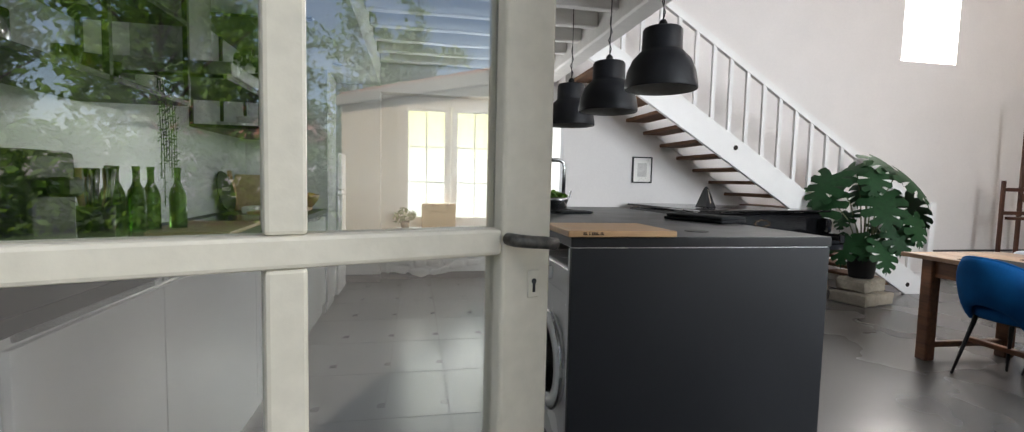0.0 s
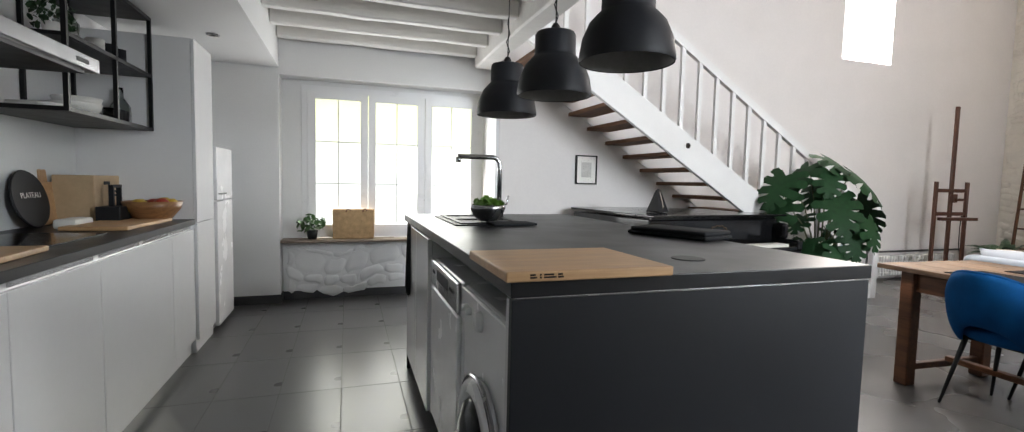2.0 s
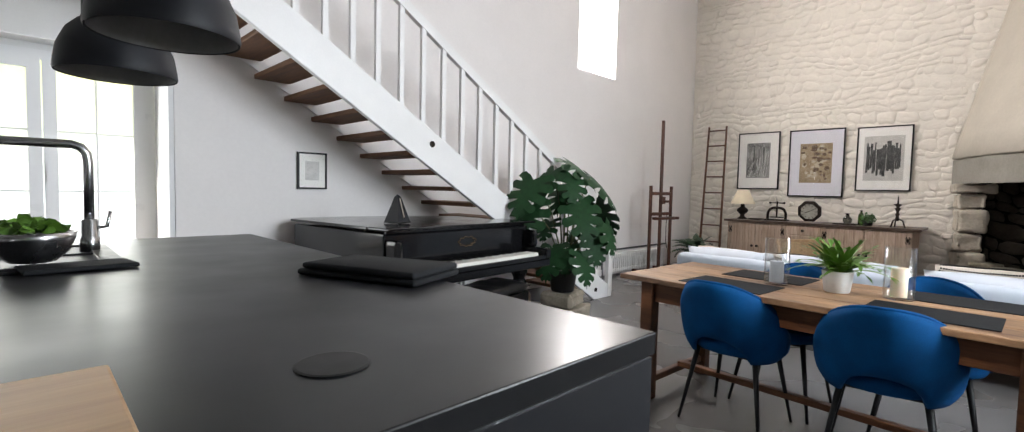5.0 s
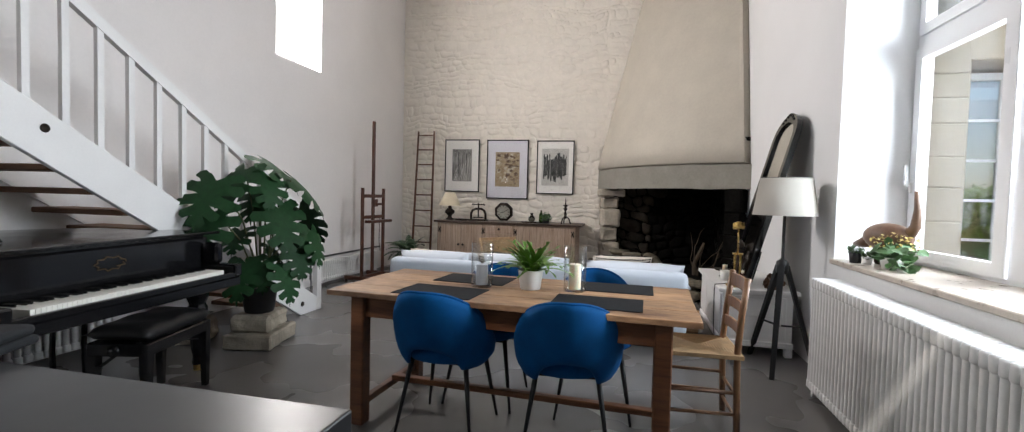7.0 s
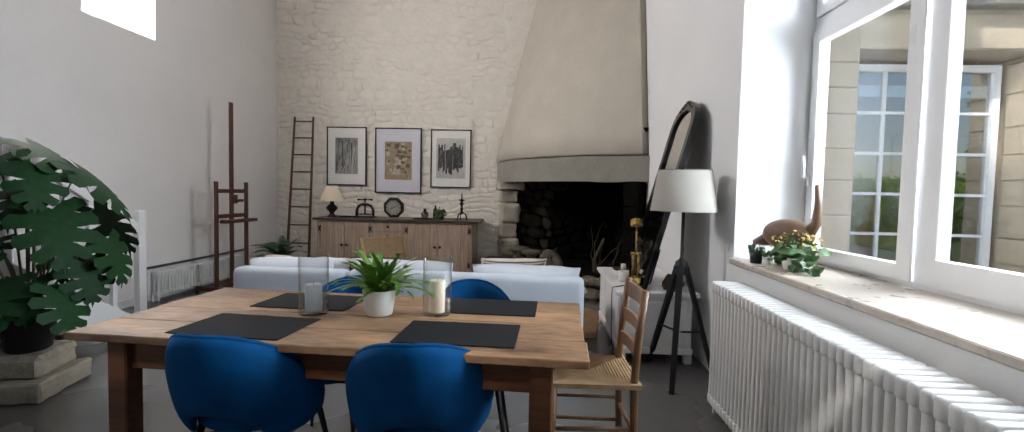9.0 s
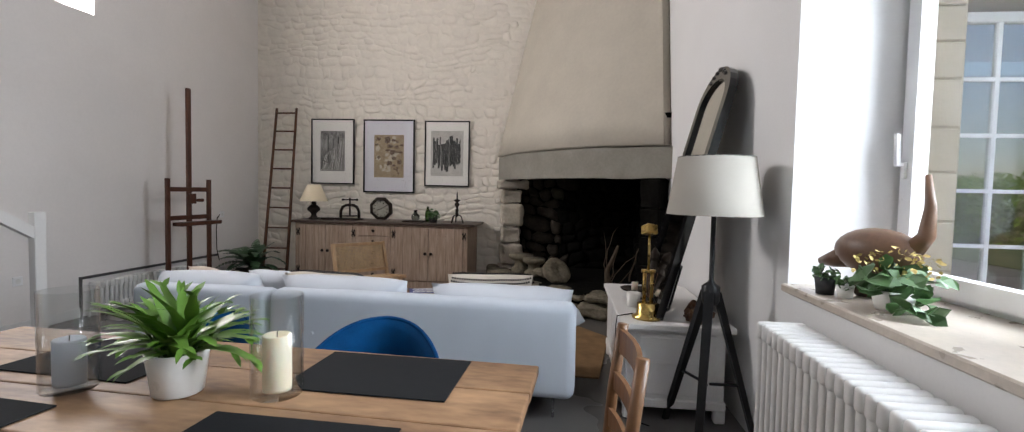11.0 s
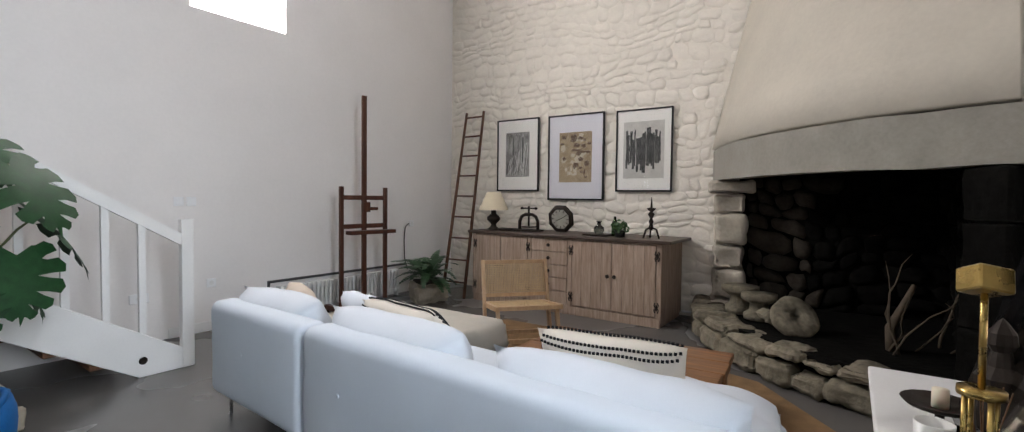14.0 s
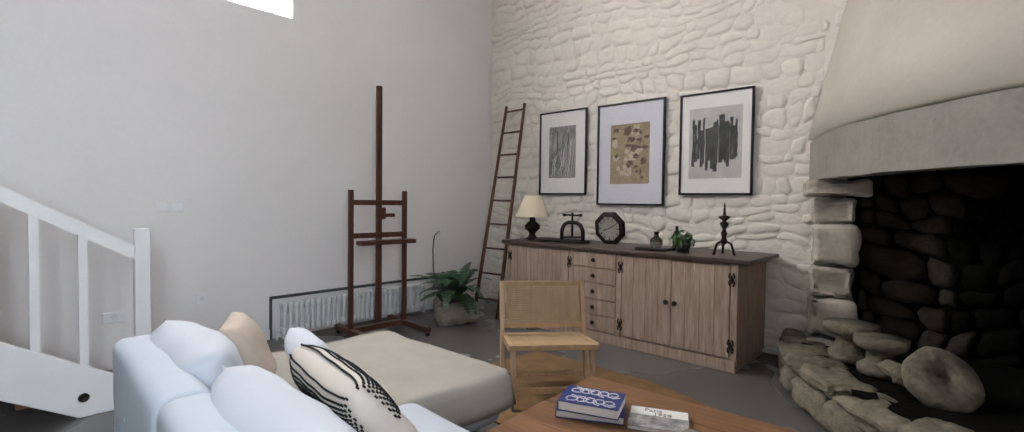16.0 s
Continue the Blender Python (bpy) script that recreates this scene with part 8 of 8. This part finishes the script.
# sill of the kitchen window
pk = thing("potted_plant", pose(0.27, 6.60, 0.613), "leafy green plant in a small black pot", "potted plant")
part("pot", lathe([(0, 0), (0.042, 0), (0.055, 0.09), (0.05, 0.09), (0, 0.075)], 20, closed=False), POT_BLACK, pk, smooth=True)
part("leaves", leaf_clump(60, 0.13, 0.08, 0.25, 0.036, random.Random(81)), LEAF_MID, pk)
wb = thing("wicker_case", pose(0.66, 6.60, 0.613), "woven wicker picnic case standing on the sill", "basket")
part("body", box(-0.20, -0.045, 0.0, 0.20, 0.045, 0.30, 0.012, seg=2), WICKER, wb)
for x in (-0.07, 0.09):
    part("clasp", tube([(x, -0.047, 0.27), (x, -0.052, 0.285), (x + 0.02, -0.05, 0.305), (x + 0.04, -0.047, 0.285)], 0.006, 6), TABLE_DARK, wb)

# ---- outside: courtyard, wing, garden ----
setting("ground", box(-60, -90, -0.30, 60, 0.04, -0.06), PAVING, "pale gravel courtyard and garden ground", "ground")
setting("lawn", box(-60, -90, -0.06, 60, -7.5, -0.04), GRASS, "garden lawn beyond the courtyard", "lawn")

wing = thing("stone_wing", pose(6.05, 0, 0), "pale dressed-stone house wing with a white glazed door", "house")
bm = bmesh.new()
for a in ((0, -0.48, -0.06, 0.45, 0.04, 2.74), (0, -8, -0.06, 0.45, -1.80, 2.74), (0, -1.80, 2.42, 0.45, -0.48, 2.74), (0, -1.80, -0.06, 0.45, -0.48, 0.62)):
    box(*a, 0.0, bm)
part("wall", bm, FACADE, wing)
part("cornice", box(-0.14, -8, 2.70, 0.0, 0.0, 2.92, 0.03, seg=2), MANTEL, wing, "grey weathered stone cornice")
part("lintel", box(-0.012, -2.0, 2.425, -0.001, -0.28, 2.68, 0.006), FACADE, wing)
part("sill", box(-0.04, -1.86, 0.56, 0.26, -0.42, 0.622, 0.01), FACADE, wing)
bm = box(-0.05, -8, 2.92, 3.5, 0.0, 2.98)
part("roof", bm, ROOF_TILE, wing)
r6 = random.Random(91)
for y0, y1 in ((-0.47, 0.02), (-5.2, -1.81)):
    z = -0.05
    while z < 2.40:
        h = r6.uniform(0.17, 0.27)
        y = y0
        while y < y1 - 0.05:
            w = min(r6.uniform(0.26, 0.55), y1 - y)
            part("ashlar_block", box(-0.012 - r6.uniform(0, 0.008), y + 0.004, z + 0.004, -0.0005, y + w - 0.004, z + h - 0.004, 0.006), FACADE, wing)
            y += w
        z += h
# stones of the deep window side that faces the courtyard
z = 0.63
while z < 2.38:
    h = min(r6.uniform(0.18, 0.27), 2.40 - z)
    part("ashlar_block", box(0.006, -1.80, z + 0.004, 0.27, -1.786 + r6.uniform(0, 0.008), z + h - 0.004, 0.005), FACADE, wing)
    z += h
ww = part("window", framed(1.20, 1.74, 0.055, 0.06), UPVC, wing, "white small-paned glazed door")
ww.matrix_local = pose(0.27, -0.54, 0.64, 0, 0, -90)
part("glazing", box(0.05, 0.03, 0.05, 1.15, 0.036, 1.69), thin_glass("wing_pane", (0.7, 0.72, 0.7), 0.4), ww)
for i in range(1, 4):
    w = 0.045 if i == 2 else 0.012
    part("glazing_bar", box(0.055 + 1.09 * i / 4 - w, 0.015, 0.055, 0.055 + 1.09 * i / 4 + w, 0.055, 1.685), UPVC, ww)
for i in range(1, 5):
    part("glazing_bar", box(0.055, 0.017, 0.055 + 1.63 * i / 5 - 0.011, 1.145, 0.053, 0.055 + 1.63 * i / 5 + 0.011), UPVC, ww)
part("room_back", box(3.2, -6, -0.06, 3.3, 0, 2.7), FACADE, wing)
part("inner_floor", box(0.5, -6, 0.40, 3.2, 0, 0.45), TABLE_DARK, wing)


def tree(x, y, h, spread, n, seed):
    r = random.Random(seed)
    t = thing("garden_tree", pose(x, y, -0.05), "tall leafy garden tree with light green foliage", "tree", "garden trees")
    part("trunk", tube([(0, 0, 0), (0.08, 0.03, h * 0.25), (-0.05, 0.06, h * 0.5), (0.1, 0, h * 0.8)], 0.20, 9, r1=0.05), BARK, t, smooth=True)
    bm = bmesh.new()
    tips = []
    for k in range(16):
        a, z0 = k * 2.4, h * (0.25 + 0.5 * k / 16)
        L = spread * r.uniform(0.6, 1.0) * (1.1 - 0.5 * k / 16)
        tip = Vector((math.cos(a) * L, math.sin(a) * L, z0 + r.uniform(0.2, 0.35) * h))
        tube([(0, 0, z0), tip * 0.5 + Vector((0, 0, z0 * 0.5 + 0.3)), tip], 0.05, 5, bm, 0.012)
        tips.append(tip)
    part("limb", bm, BARK, t)
    bm = bmesh.new()
    for tip in tips:
        for q in range(7):
            c = tip * r.uniform(0.45, 1.08) + Vector((r.gauss(0, 0.45), r.gauss(0, 0.45), r.gauss(0, 0.35) + tip.z * 0.12))
            for _ in range(n):
                p = c + Vector((r.gauss(0, 0.30), r.gauss(0, 0.30), r.gauss(0, 0.20)))
                e = Euler((r.uniform(-1, 1), r.uniform(-1, 1), r.uniform(0, 6.3))).to_matrix()
                s = r.uniform(0.08, 0.17)
                bm.faces.new([bm.verts.new(p + e @ Vector(v) * s) for v in ((-1, 0, 0), (0, 0.5, 0.1), (1, 0, 0), (0, -0.5, 0.1))])
    part("crown", bm, LEAF_TREE, t)
    return t


first = tree(4.5, -14, 7.5, 2.8, 62, 1)
for k, (x, y, tr) in enumerate(((-3.0, -16, 40), (1.0, -19, 130), (8.5, -18, 200), (12.5, -15, 80), (-8.5, -17, 300))):
    copy_thing(first, pose(x, y, -0.05, 0, 0, tr))
r7 = random.Random(101)
bm = bmesh.new()
for k in range(24000):
    p = Vector((r7.uniform(-16, 20), -12.0 + r7.gauss(0, 0.45), r7.uniform(0.0, 2.1) + r7.gauss(0, 0.12)))
    e = Euler((r7.uniform(-1, 1), r7.uniform(-1, 1), r7.uniform(0, 6.3))).to_matrix()
    s = r7.uniform(0.09, 0.17)
    bm.faces.new([bm.verts.new(p + e @ Vector(v) * s) for v in ((-1, 0, 0), (0, 0.5, 0.1), (1, 0, 0), (0, -0.5, 0.1))])
hedge = tagged(part("hedge", bm, LEAF_TREE), "dense green garden hedge", "hedge", kind="stuff")
hedge.location.z = -0.05
barn = thing("neighbour_house", pose(13.0, -30, -0.05, 0, 0, 8), "neighbouring pale house with a tiled gable roof", "house")
part("wall", box(-4, -3, 0, 4, 3, 3.4), PLASTER, barn)
bm = bmesh.new()
vs = [bm.verts.new(p) for p in ((-4.3, -3.4, 3.3), (4.3, -3.4, 3.3), (4.3, 0, 5.4), (-4.3, 0, 5.4), (-4.3, 3.4, 3.3), (4.3, 3.4, 3.3))]
bm.faces.new((vs[0], vs[1], vs[2], vs[3]))
bm.faces.new((vs[3], vs[2], vs[5], vs[4]))
bm.faces.new((vs[0], vs[3], vs[4]))
bm.faces.new((vs[1], vs[5], vs[2]))
part("roof", bm, ROOF_TILE, barn)
for x in (-2, 1.5):
    part("window", box(x - 0.4, 2.98, 1.2, x + 0.4, 3.02, 2.4), BLACK_PANEL, barn)


# ---- kitchen floor tiles ----
tile_mesh = None
for i in range(-4, 6):
    for j in range(-6, 6):
        x, y = 0.235 + 0.333 * i, 3.73 + 0.60 * j
        x1, y1 = min(x + 0.328, 2.048), min(y + 0.595, 6.66)
        if x1 - x < 0.05 or y1 - y < 0.05 or x < WEST - 0.3:
            continue
        full = x1 - x > 0.327 and y1 - y > 0.594
        if full and tile_mesh:
            ob = new("tile", tile_mesh)
            ob.parent = kitchen_floor
        else:
            ob = part("tile", box(0, 0, -0.012, x1 - x, y1 - y, 0.0), TILE, kitchen_floor)
            if full:
                tile_mesh = ob.data
        ob.location = (x, y, 0.0)
